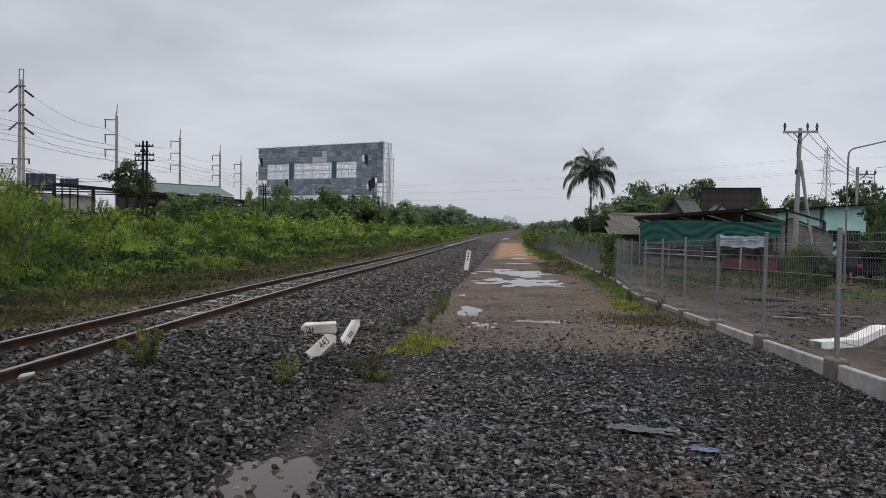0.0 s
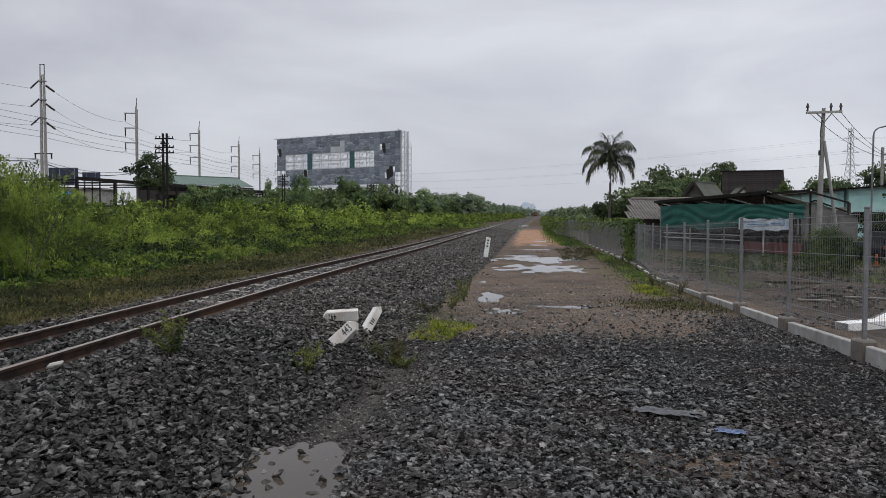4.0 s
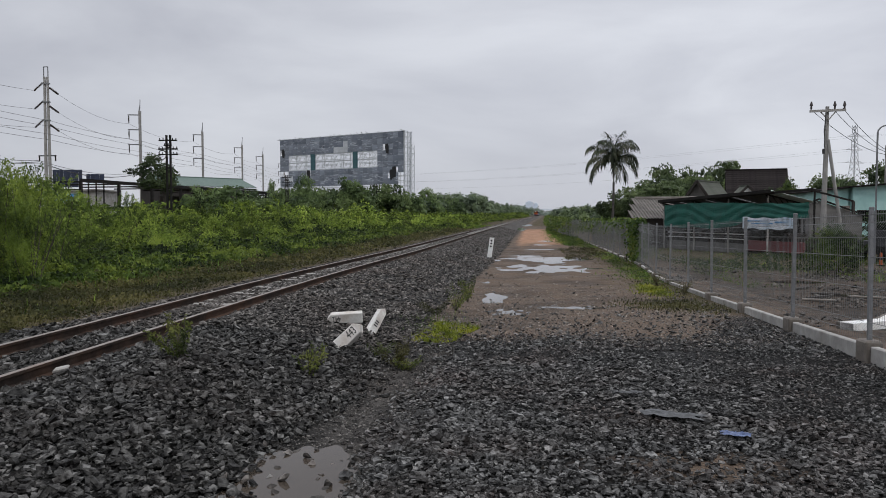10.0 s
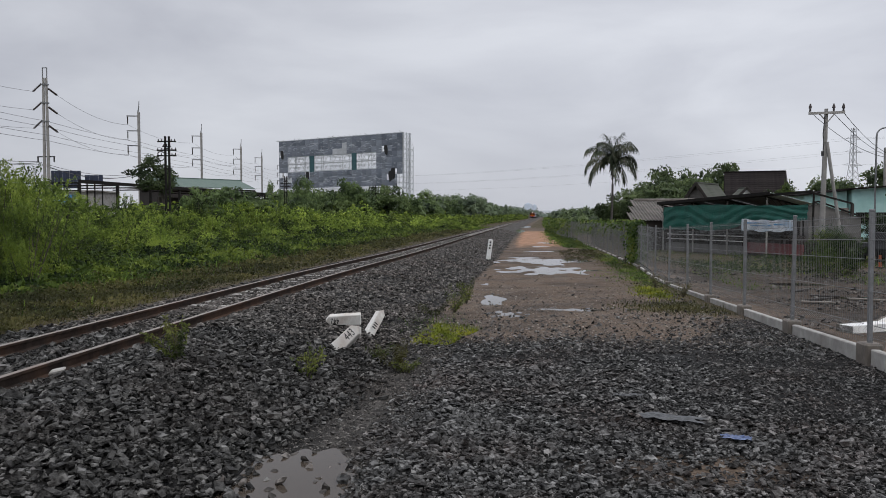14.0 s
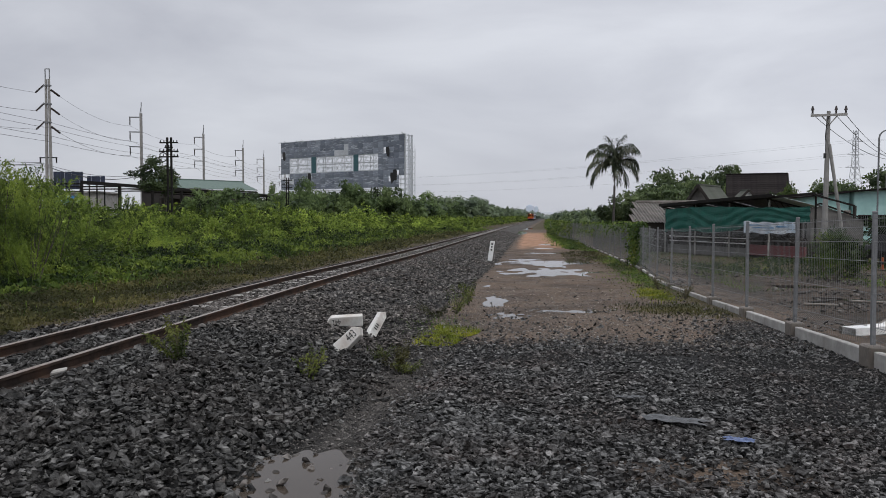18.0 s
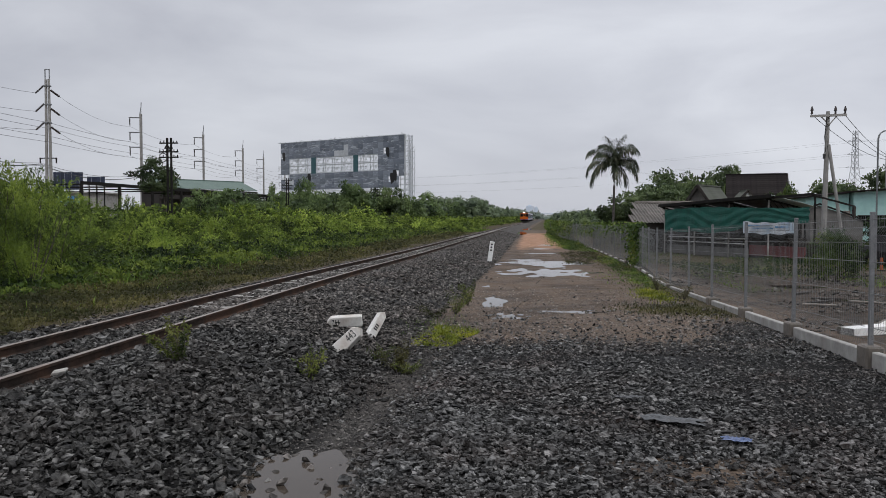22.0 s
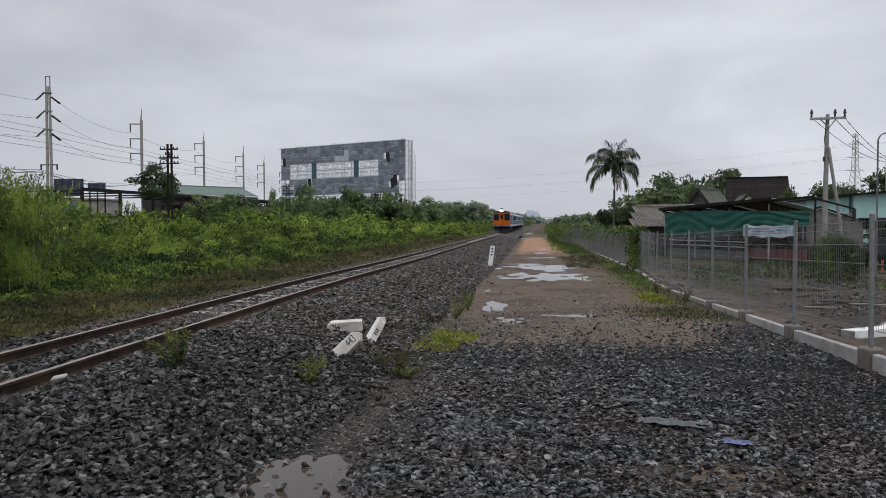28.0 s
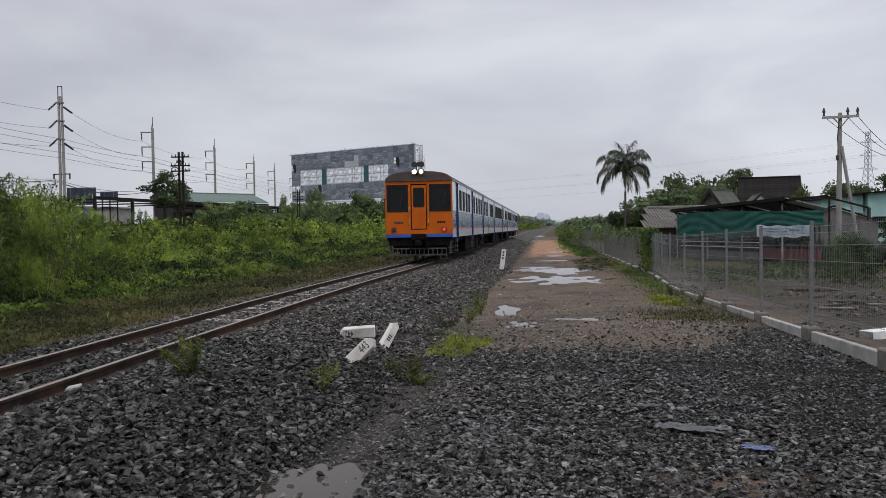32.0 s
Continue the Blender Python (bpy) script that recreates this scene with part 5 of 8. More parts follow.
def telegraph_pole(x, y, h=7.1, coil=True):
    ob = thing("telegraph_pole", pose(x, y, 0), "old black telegraph pole made of twin rails", "telegraph pole", "telegraph poles along the track")
    for s in (-0.13, 0.13):
        bm = bmesh.new()
        bar(bm, (s, 0, 0), (s, 0, h), 0.1, 0.14)
        part("rail_post", bm, DARK_STEEL, ob)
    for k in range(5):
        bm = bmesh.new()
        block(bm, (0, 0, 0.9 + k * 1.35), (0.3, 0.06, 0.1))
        part("spacer", bm, DARK_STEEL, ob)
    for z, w in ((h - 0.35, 0.62), (h - 0.68, 0.28), (h - 0.92, 0.66), (h - 1.28, 0.66)):
        bm = bmesh.new()
        bar(bm, (-w, -0.09, z), (w, -0.09, z), 0.06, 0.09)
        for u in (-w + 0.06, -w + 0.3, w - 0.3, w - 0.06):
            rod(bm, (u, -0.09, z + 0.04), (u, -0.09, z + 0.16), 0.03, seg=6)
        part("crossarm", bm, DARK_STEEL, ob)
    if coil:
        for s in (-1,):
            bm = bmesh.new()
            sweep(bm, [(s * (0.38 + 0.27 * math.cos(a)), -0.12, h - 1.3 + 0.3 * math.sin(a)) for a in np.linspace(0.5, 6.0, 16)], 0.035, 5)
            part("cable_coil", bm, BLACK, ob, "hanging loop of black cable")


telegraph_pole(-22.0, 48.0)
telegraph_pole(-27.2, 93.0, 7.0, False)
telegraph_pole(-20.4, 120.0, 7.0, False)

# ---- poles and lamps beyond the fence ----


def yard_pole(x, y, top):
    ob = thing("utility_pole", pose(x, y, 0), "concrete utility pole with a crossarm and a leaning brace", "utility pole", "utility poles beyond the fence")
    bm = bmesh.new()
    rod(bm, (-0.03, 0, -0.2), (0.08, 0, top), 0.17, 0.095, 8)
    part("pole", bm, POLE, ob)
    bm = bmesh.new()
    rod(bm, (0.1, -0.1, 5.6), (1.0, -0.2, -0.2), 0.085, 0.085, 8)
    part("brace", bm, POLE, ob, "leaning concrete brace")
    bm = bmesh.new()
    bar(bm, (-0.85, -0.16, top - 0.25), (0.92, -0.16, top - 0.2), 0.1, 0.12)
    for s in (-0.35, 0.45):
        bar(bm, (s, -0.16, top - 0.25), (0.08, -0.16, top - 0.7), 0.05, 0.05)
    part("crossarm", bm, POLE, ob)
    for u in (-0.78, 0.38, 0.86):
        bm = bmesh.new()
        rod(bm, (u, -0.16, top - 0.15), (u, -0.16, top + 0.05), 0.05, seg=8)
        rod(bm, (u, -0.16, top + 0.02), (u, -0.16, top + 0.14), 0.085, 0.06, seg=10)
        rod(bm, (u, -0.16, top + 0.14), (u, -0.16, top + 0.24), 0.055, 0.03, seg=10)
        part("insulator", bm, PORCELAIN, ob, "brown pin insulator")
    bm = bmesh.new()
    sweep(bm, [(-0.1, -0.2, 5.2), (-0.14, -0.2, 6.0), (-0.06, -0.2, 6.9)], 0.025, 5)
    block(bm, (-0.15, -0.2, 5.0), (0.1, 0.1, 0.25))
    part("earth_wire", bm, BLACK, ob)


def low_pole(x, y, top):
    ob = thing("utility_pole", pose(x, y, 0), "slim concrete utility pole with bracket arms", "utility pole", "utility poles beyond the fence")
    bm = bmesh.new()
    bar(bm, (0, 0, -0.2), (0, 0, top), 0.17, 0.17)
    part("pole", bm, POLE, ob)
    for z, w in ((top - 0.55, 1.3), (top - 1.3, 0.9)):
        bm = bmesh.new()
        bar(bm, (0.1, -0.1, z), (w, -0.1, z), 0.1, 0.1)
        bar(bm, (0.1, -0.1, z - 0.45), (w * 0.5, -0.1, z), 0.05, 0.05)
        arm = part("bracket_arm", bm, GALV, ob)
        bm = bmesh.new()
        for u in (w * 0.5, w):
            rod(bm, (u, -0.1, z + 0.02), (u, -0.1, z + 0.3), 0.1, 0.07, 8)
        part("insulator", bm, PORCELAIN, arm)


def street_lamp(x, y, top, reach):
    ob = thing("street_lamp", pose(x, y, 0), "thin grey street lamp post with a curved arm", "street lamp", "street lamps beyond the fence")
    bm = bmesh.new()
    pts = [(0, 0, -0.15), (0.0, 0, top - 0.35)] + [(0.3 - 0.3 * math.cos(a), 0, top - 0.35 + 0.3 * math.sin(a)) for a in (0.4, 0.8, 1.2)] + [(reach, 0, top + 0.35)]
    sweep(bm, pts, [0.042, 0.036, 0.032, 0.03, 0.028, 0.026], 8)
    part("post", bm, GALV, ob)
    bm = bmesh.new()
    block(bm, (reach + 0.25, 0, top + 0.37), (0.6, 0.2, 0.1), bevel=0.03)
    part("lamp_head", bm, GALV, ob)


yard_pole(16.55, 40.0, 7.3)
low_pole(29.4, 60.0, 7.1)
low_pole(43.7, 85.0, 7.6)
street_lamp(14.35, 30.0, 5.2, 1.9)
street_lamp(43.0, 84.0, 9.3, 3.0)
for u, h in ((-0.78, 7.2), (0.38, 7.15), (0.86, 7.2)):
    cable([(16.55 + u, 40, h), (29.4 + 0.9 + 0.4 * u, 60, 6.3), (43.7 + 0.9 + 0.4 * u, 85, 6.6), (58, 112, 6.6)], 0.55, 0.018)


def lattice_tower(x, y, h):
    ob = thing("pylon", pose(x, y, 0, 0, 0, 25), "distant steel lattice transmission tower", "pylon", "distant pylons")
    bm = bmesh.new()

    def half(z):
        return 4.2 - 3.0 * min(z / (h * 0.62), 1.0) if z < h * 0.62 else 1.2 - 0.4 * (z - h * 0.62) / (h * 0.38)

    levels = [h * k / 16 for k in range(17)]
    for a, b in zip(levels, levels[1:]):
        p, q = half(a), half(b)
        for sx, sy in ((-1, -1), (1, -1), (1, 1), (-1, 1)):
            bar(bm, (sx * p, sy * p, a), (sx * q, sy * q, b), 0.2, 0.2)
        for c, d in (((-1, -1), (1, -1)), ((1, -1), (1, 1)), ((1, 1), (-1, 1)), ((-1, 1), (-1, -1))):
            bar(bm, (c[0] * p, c[1] * p, a), (d[0] * q, d[1] * q, b), 0.1, 0.1)
            bar(bm, (d[0] * p, d[1] * p, a), (c[0] * q, c[1] * q, b), 0.1, 0.1)
    part("mast", bm, PYLON_STEEL, ob)
    for z, w in ((h * 0.88, 5.0), (h * 0.74, 5.6), (h * 0.6, 6.4)):
        bm = bmesh.new()
        bar(bm, (-w, 0, z), (w, 0, z), 0.22, 0.22)
        for s in (-1, 1):
            bar(bm, (s * w, 0, z), (0, 0, z + 2.0), 0.12, 0.12)
        part("crossarm", bm, PYLON_STEEL, ob)


lattice_tower(180.2, 400.0, 48.0)
for z, s in ((42.5, -5.0), (42.5, 5.0), (35.6, -5.6), (35.6, 5.6), (29.0, -6.0)):
    cable([(180.2 + s * 0.9, 400 + s * 0.42, z), (-150 + s, 745, z), (-480, 1090, z)], 4.0, 0.022)
    cable([(180.2 + s * 0.9, 400 + s * 0.42, z), (380 + s, 200, z)], 4.0, 0.022)

# ---- buildings beyond the fence ----
ASBESTOS = surface("old_fibre_cement", (0.075, 0.066, 0.058), (0.18, 0.163, 0.148), 1.8, 0.9, 0.3, stain=(0.07, 0.06, 0.05), stain_amount=0.7, stain_scale=1.0, vary=0.15)
SHADE_NET = surface("green_shade_net", (0.003, 0.062, 0.047), (0.0045, 0.096, 0.072), 2.5, 0.75, 0.3, stain=(0.008, 0.085, 0.065), stain_amount=0.5, stain_scale=0.9)
BANNER = surface("faded_vinyl", (0.5, 0.54, 0.58), (0.68, 0.7, 0.72), 3, 0.5, 0.1, stain=(0.2, 0.33, 0.47), stain_amount=0.7, stain_scale=1.4)
TILE_ROOF = surface("dark_brown_tiles", (0.012, 0.0103, 0.0102), (0.028, 0.0235, 0.0232), 4, 0.95, 0.3, spec=0.08, stain=(0.025, 0.022, 0.02), stain_amount=0.5, stain_scale=0.6, vary=0.2)
ZINC = surface("dull_zinc_roof", (0.12, 0.12, 0.125), (0.22, 0.22, 0.23), 3, 0.6, 0.1, stain=(0.1, 0.075, 0.06), stain_amount=0.5, stain_scale=0.7)
PALE_SHEET = surface("translucent_sheet", (0.45, 0.52, 0.5), (0.58, 0.64, 0.62), 3, 0.6, 0.1)
TURQUOISE = surface("turquoise_wall_paint", (0.32, 0.53, 0.51), (0.42, 0.62, 0.6), 1.5, 0.8, 0.1, stain=(0.14, 0.3, 0.29), stain_amount=0.4, stain_scale=0.8)
GREY_WALL = surface("grey_render", (0.09, 0.086, 0.082), (0.165, 0.158, 0.15), 2.5, 0.9, 0.2, stain=(0.09, 0.085, 0.08), stain_amount=0.5, stain_scale=0.7)
# timber brown, darkened further to stand in for the shelter's inner shade
SHADE_DARK_WOOD = surface("shade_dark_timber", (0.014, 0.0115, 0.01), (0.038, 0.031, 0.026), 4, 0.85, 0.3, stretch=(1, 1, 0.3))
RED_PAINT = surface("faded_red_paint", (0.11, 0.035, 0.037), (0.17, 0.052, 0.055), 3, 0.7, 0.1)
GREEN_ROOF = surface("grey_green_roof", (0.075, 0.115, 0.095), (0.11, 0.155, 0.13), 2, 0.6, 0.1)
NAVY = surface("navy_sheet", (0.012, 0.018, 0.04), (0.025, 0.034, 0.065), 2, 0.6, 0.1, vary=0.2)
BLUE_SIGN = surface("blue_vinyl", (0.03, 0.16, 0.36), (0.06, 0.24, 0.46), 2, 0.5, 0, stain=(0.5, 0.55, 0.6), stain_amount=0.8, stain_scale=1.6)
# concrete paled to blue-grey: this colour stands in for distance haze
CITY = surface("hazed_concrete", (0.55, 0.62, 0.72), (0.64, 0.7, 0.79), 0.05, 0.9, 0)


def corrugated(bm, width, length, wave=0.18, depth=0.035, thick=0.008):
    """A wavy sheet in the xy plane, waves across x."""
    n = max(2, int(width / wave * 6))
    top, low = [], []
    for i in range(n + 1):
        x = width * i / n
        z = depth * math.sin(2 * math.pi * x / wave)
        top.append((bm.verts.new((x, 0, z)), bm.verts.new((x, length, z))))
        low.append((bm.verts.new((x, 0, z - thick)), bm.verts.new((x, length, z - thick))))
    for i in range(n):
        bm.faces.new((top[i][0], top[i + 1][0], top[i + 1][1], top[i][1]))
        bm.faces.new((low[i][0], low[i][1], low[i + 1][1], low[i + 1][0]))
        bm.faces.new((top[i][0], low[i][0], low[i + 1][0], top[i + 1][0]))
        bm.faces.new((top[i][1], top[i + 1][1], low[i + 1][1], low[i][1]))


def fibre_shed():
    ob = thing("shed", pose(7.45, 43.8, -0.17), "low shed with a weathered corrugated fibre-cement roof", "shed")
    bm = bmesh.new()
    for a, b in (((0.35, 0.3), (6.0, 0.3)), ((0.35, 0.3), (0.9, 8.2)), ((6.0, 0.3), (6.0, 8.2)), ((0.9, 8.2), (6.0, 8.2))):
        mid, d = ((a[0] + b[0]) / 2, (a[1] + b[1]) / 2), (b[0] - a[0], b[1] - a[1])
        block(bm, (0, 0, 0), (math.hypot(*d), 0.1, 1.72), Matrix.Translation((*mid, 0.86)) @ pose(0, 0, 0, 0, 0, math.degrees(math.atan2(d[1], d[0]))))
    part("wall", bm, SHADE_DARK_WOOD, ob, "dark timber walls")
    slope = math.degrees(math.atan2(1.2, 4.2))
    for row in range(3):
        for k in range(7):
            bm = bmesh.new()
            corrugated(bm, 0.98, 1.62)
            s = part("roof_sheet", bm, ASBESTOS, ob)
            s.matrix_basis = pose(0.02 + k * 0.9 + row * 0.33, row * 1.4, 1.74 + row * 1.4 * 1.2 / 4.2 + 0.012 * row + 0.006 * (k % 2), slope + random.uniform(-0.4, 0.4), 0, random.uniform(-0.5, 0.5))
    for row in range(3):
        bm = bmesh.new()
        corrugated(bm, 6.0, 1.62)
        s = part("roof_sheet", bm, ASBESTOS, ob)
        s.matrix_basis = pose(1.0, 8.4 - row * 1.4 - 1.55, 1.74 + (row + 1) * 0.4, -slope)
    bm = bmesh.new()
    rod(bm, (0.9, 4.22, 2.98), (7.2, 4.22, 2.98), 0.12, seg=8)
    part("ridge_cap", bm, ASBESTOS, ob)


fibre_shed()


def net_shelter():
    """An open shelter whose long front is hung with green shade net."""
    a, b = Vector((9.15, 43.7, 0)), Vector((13.15, 33.0, 0))
    along = (b - a).normalized()
    back = Vector((along.y * -1, along.x, 0))
    back = back if back.x > 0 else -back
    length = (b - a).length
    m = Matrix.Translation((a.x, a.y, -0.15)) @ Matrix(((along.x, back.x, 0, 0), (along.y, back.y, 0, 0), (0, 0, 1, 0), (0, 0, 0, 1)))
    ob = thing("shelter", m, "open shelter hung with sagging green shade net", "shelter")

    def top(u):
        return 2.62 + 0.36 * u / length

    deep = 2.2
    bm = bmesh.new()
    bar(bm, (-0.15, 0, top(0)), (length + 0.05, 0, top(length)), 0.1, 0.11)
    part("eave_beam", bm, DARK_STEEL, ob, "black steel eave beam")
    for k in range(5):
        u = k * length / 4
        for v, h in ((0.15, top(u)), (deep, top(u) - 0.5)):
            bm = bmesh.new()
            hung = k == 4 and v > 1
            bar(bm, (u, v, h - 0.55 if hung else 0), (u, v, h), 0.1 if hung else 0.06, 0.1 if hung else 0.06)
            part("post", bm, CONCRETE if v < 1 and k < 4 else SHADE_DARK_WOOD if hung else DARK_STEEL, ob)
        bm = bmesh.new()
        bar(bm, (u, 0, top(u) - 0.04), (u, deep, top(u) - 0.5), 0.06, 0.07)
        if k < 4:
            bar(bm, (u, 0, top(u) - 0.42), (u, deep, top(u) - 0.7), 0.04, 0.04)
        for q in range(6 if k < 4 else 0):
            va, vb = deep * q / 6, deep * (q + 1) / 6
            za, zb = top(u) - 0.04 - 0.46 * q / 6, top(u) - 0.42 - 0.28 * (q + 1) / 6
            bar(bm, (u, va, za), (u, vb, zb), 0.03, 0.03)
        part("rafter_truss", bm, DARK_STEEL, ob)
    for k in (0, 1, 2, 3, 4, 5, 6, 7):
        bm = bmesh.new()
        corrugated(bm, length / 10 + 0.03, deep + 0.4, 0.2, 0.02)
        pale = k == 7
        s = part("roof_sheet", bm, PALE_SHEET if pale else ZINC, ob)
        u = k * length / 10
        s.matrix_basis = pose(u, -0.15, top(u) + 0.1 + 0.012 * (k % 2), -math.degrees(math.atan2(0.46, deep)), -math.degrees(math.atan2(0.36, length)))
    bm = bmesh.new()
    bar(bm, (-0.15, -0.19, top(0) + 0.07), (length * 0.8, -0.19, top(length * 0.8) + 0.07), 0.02, 0.15)
    part("fascia", bm, DARK_STEEL, ob, "thin black board along the eave")
    # the net: one sagging, creased sheet
    rng = random.Random(8)
    bm = bmesh.new()
    n, q = 120, 22
    grid = []
    for i in range(n + 1):
        u = length * (0.035 + 0.96 * i / n)
        t = i / n
        hi = top(u) - 0.17 - 0.03 * math.sin(t * math.pi * 9) ** 2 - 0.36 * float(step(0.2, 1, t))
        lo = 1.2 + 0.05 * math.sin(t * 7) + 0.55 * float(step(0.4, 0.75, t)) + 0.03 * math.sin(t * 31)
        if t < 0.02:
            lo -= 0.05
        row = []
        for j in range(q + 1):
            w = j / q
            z = hi + (lo - hi) * w
            y = -0.09 + 0.02 * math.sin(t * 57 + w * 6) * w + 0.012 * math.sin(t * 23 - w * 9) + 0.016 * math.sin(w * 17 + 5 * math.sin(t * 11)) + rng.uniform(-0.008, 0.008)
            row.append(bm.verts.new((u, y, z)))
        grid.append(row)
    for i in range(n):
        for j in range(q):
            bm.faces.new((grid[i][j], grid[i + 1][j], grid[i + 1][j + 1], grid[i][j + 1]))
    net = part("shade_net", bm, SHADE_NET, ob, "sagging green shade net")
    bm = bmesh.new()
    u0, u1 = length * 0.63, length * 0.93
    grid = [[bm.verts.new((u0 + (u1 - u0) * i / 30, -0.16 + 0.04 * math.sin(i * 0.9), 1.8 - 0.05 * math.sin(i / 30 * math.pi) - 0.52 * j / 4 + 0.03 * math.sin(i * 0.6 + j))) for j in range(5)] for i in range(31)]
    for i in range(30):
        for j in range(4):
            bm.faces.new((grid[i][j], grid[i + 1][j], grid[i + 1][j + 1], grid[i][j + 1]))
    banner = part("banner", bm, BANNER, ob, "faded white and blue vinyl banner")
    for a, b, z, h in ((0.1, 0.5, 1.62, 0.07), (0.2, 0.62, 1.5, 0.05), (0.66, 0.9, 1.56, 0.08)):
        bm = bmesh.new()
        block(bm, (u0 + (u1 - u0) * (a + b) / 2, -0.215, z), ((u1 - u0) * (b - a), 0.01, h))
        part("lettering", bm, BLUE_SIGN, banner, "faded blue lettering bars")
    # this wall's dark colour stands in for shade under the roof
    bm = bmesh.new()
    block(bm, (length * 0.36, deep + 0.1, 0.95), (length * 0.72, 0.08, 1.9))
    part("back_wall", bm, SHADE_DARK_WOOD, ob, "back wall coloured dark for the shaded inside")
    bm = bmesh.new()
    block(bm, (length * 0.76, 0.5, 0.42), (3.6, 0.12, 0.5))
    part("low_partition", bm, RED_PAINT, ob, "faded red low partition")
    bm = bmesh.new()
    block(bm, (length * 0.3, 0.4, 0.25), (length * 0.6, 0.12, 0.46))
    part("low_wall", bm, GREY_WALL, ob)
    bm = bmesh.new()
    for z in (0.7, 0.95):
        rod(bm, (0.2, 0.3, z), (length * 0.6, 0.3, z), 0.025, seg=6)
    part("pipe_rail", bm, WHITE, ob)
    # boxes added as filler, coloured dark for the shaded inside
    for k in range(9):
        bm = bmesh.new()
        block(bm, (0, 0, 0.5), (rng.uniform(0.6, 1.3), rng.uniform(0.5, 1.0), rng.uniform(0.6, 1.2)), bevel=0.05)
        o = part("filler_box", bm, SHADE_DARK_WOOD, ob)
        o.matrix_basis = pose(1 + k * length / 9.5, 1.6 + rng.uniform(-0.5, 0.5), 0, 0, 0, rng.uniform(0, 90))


net_shelter()


def gable_house(name, m, width, deep, wall, rise, over, wall_mat, roof_mat, label, brown=False, gable_front=True):
    """Walls, gable ends and a two-pitch roof of overlapping courses; the ridge runs along y when the gable faces front."""
    ob = thing(name, m, label, "house", "houses beyond the fence")
    bm = bmesh.new()
    h = width / 2
    extrude_outline(bm, ((-h, 0), (h, 0), (h, wall), (0, wall + rise), (-h, wall)), 0.15)
    extrude_outline(bm, ((-h, 0), (h, 0), (h, wall), (0, wall + rise), (-h, wall)), 0.15, Matrix.Translation((0, deep - 0.15, 0)))
    for s in (-1, 1):
        block(bm, (s * (h - 0.075), deep / 2, wall / 2), (0.15, deep - 0.3, wall))
    part("wall", bm, wall_mat, ob)
    slope = math.atan2(rise, h)
    run = math.hypot(rise, h) + over
    for s in (-1, 1):
        courses = 16
        for k in range(courses):
            bm = bmesh.new()
            block(bm, (0, 0, 0), (run / courses + 0.06, deep + 2 * over, 0.06))
            o = part("roof_course", bm, roof_mat, ob)
            c = (k + 0.5) * run / courses
            o.matrix_basis = Matrix.Translation((s * (math.cos(slope) * c), deep / 2, wall + rise + 0.06 - math.sin(slope) * c)) @ pose(0, 0, 0, 0, s * (math.degrees(slope) - 2.0), 0)
    bm = bmesh.new()
    bar(bm, (0, -over - 0.02, wall + rise + 0.1), (0, deep + over, wall + rise + 0.1), 0.2, 0.12)
    part("ridge_cap", bm, roof_mat, ob)
    bm = bmesh.new()
    for s in (-1, 1):
        bar(bm, (0, -over - 0.05, wall + rise + 0.06), (s * math.cos(slope) * run, -over - 0.05, wall + rise + 0.02 - math.sin(slope) * run), 0.06, 0.22)
    part("bargeboard", bm, SHADE_DARK_WOOD, ob)
    if gable_front:
        bm = bmesh.new()
        block(bm, (0, -0.01, wall * 0.7), (width * 0.3, 0.05, wall * 0.35))
        w = part("window", bm, SHADE_DARK_WOOD, ob)
        bm = bmesh.new()
        block(bm, (0, -0.03, wall * 0.7), (width * 0.26, 0.03, wall * 0.31))
        part("pane", bm, CAR_GLASS, w)
    return ob


MOSS_ROOF = surface("mossy_sheet_roof", (0.05, 0.054, 0.042), (0.1, 0.104, 0.085), 2, 0.9, 0.2, stain=(0.04, 0.05, 0.03), stain_amount=0.6, stain_scale=1.0, vary=0.15)
gable_house("house", pose(15.35, 60, -0.2, 0, 0, -38), 2.4, 3.6, 2.95, 1.62, 0.3, GREY_WALL, MOSS_ROOF, "small grey gabled house with a mossy roof")
gable_house("house", pose(27.4, 75.8, -0.2, 0, 0, 75), 6.6, 4.9, 3.2, 3.2, 0.35, GREY_WALL, TILE_ROOF, "house with a steep dark brown tiled roof", gable_front=False)
gable_house("house", pose(22.4, 70.5, -0.2), 2.3, 2.0, 3.45, 1.15, 0.1, WHITE, MOSS_ROOF, "small white-gabled porch before the dark roof", gable_front=False)


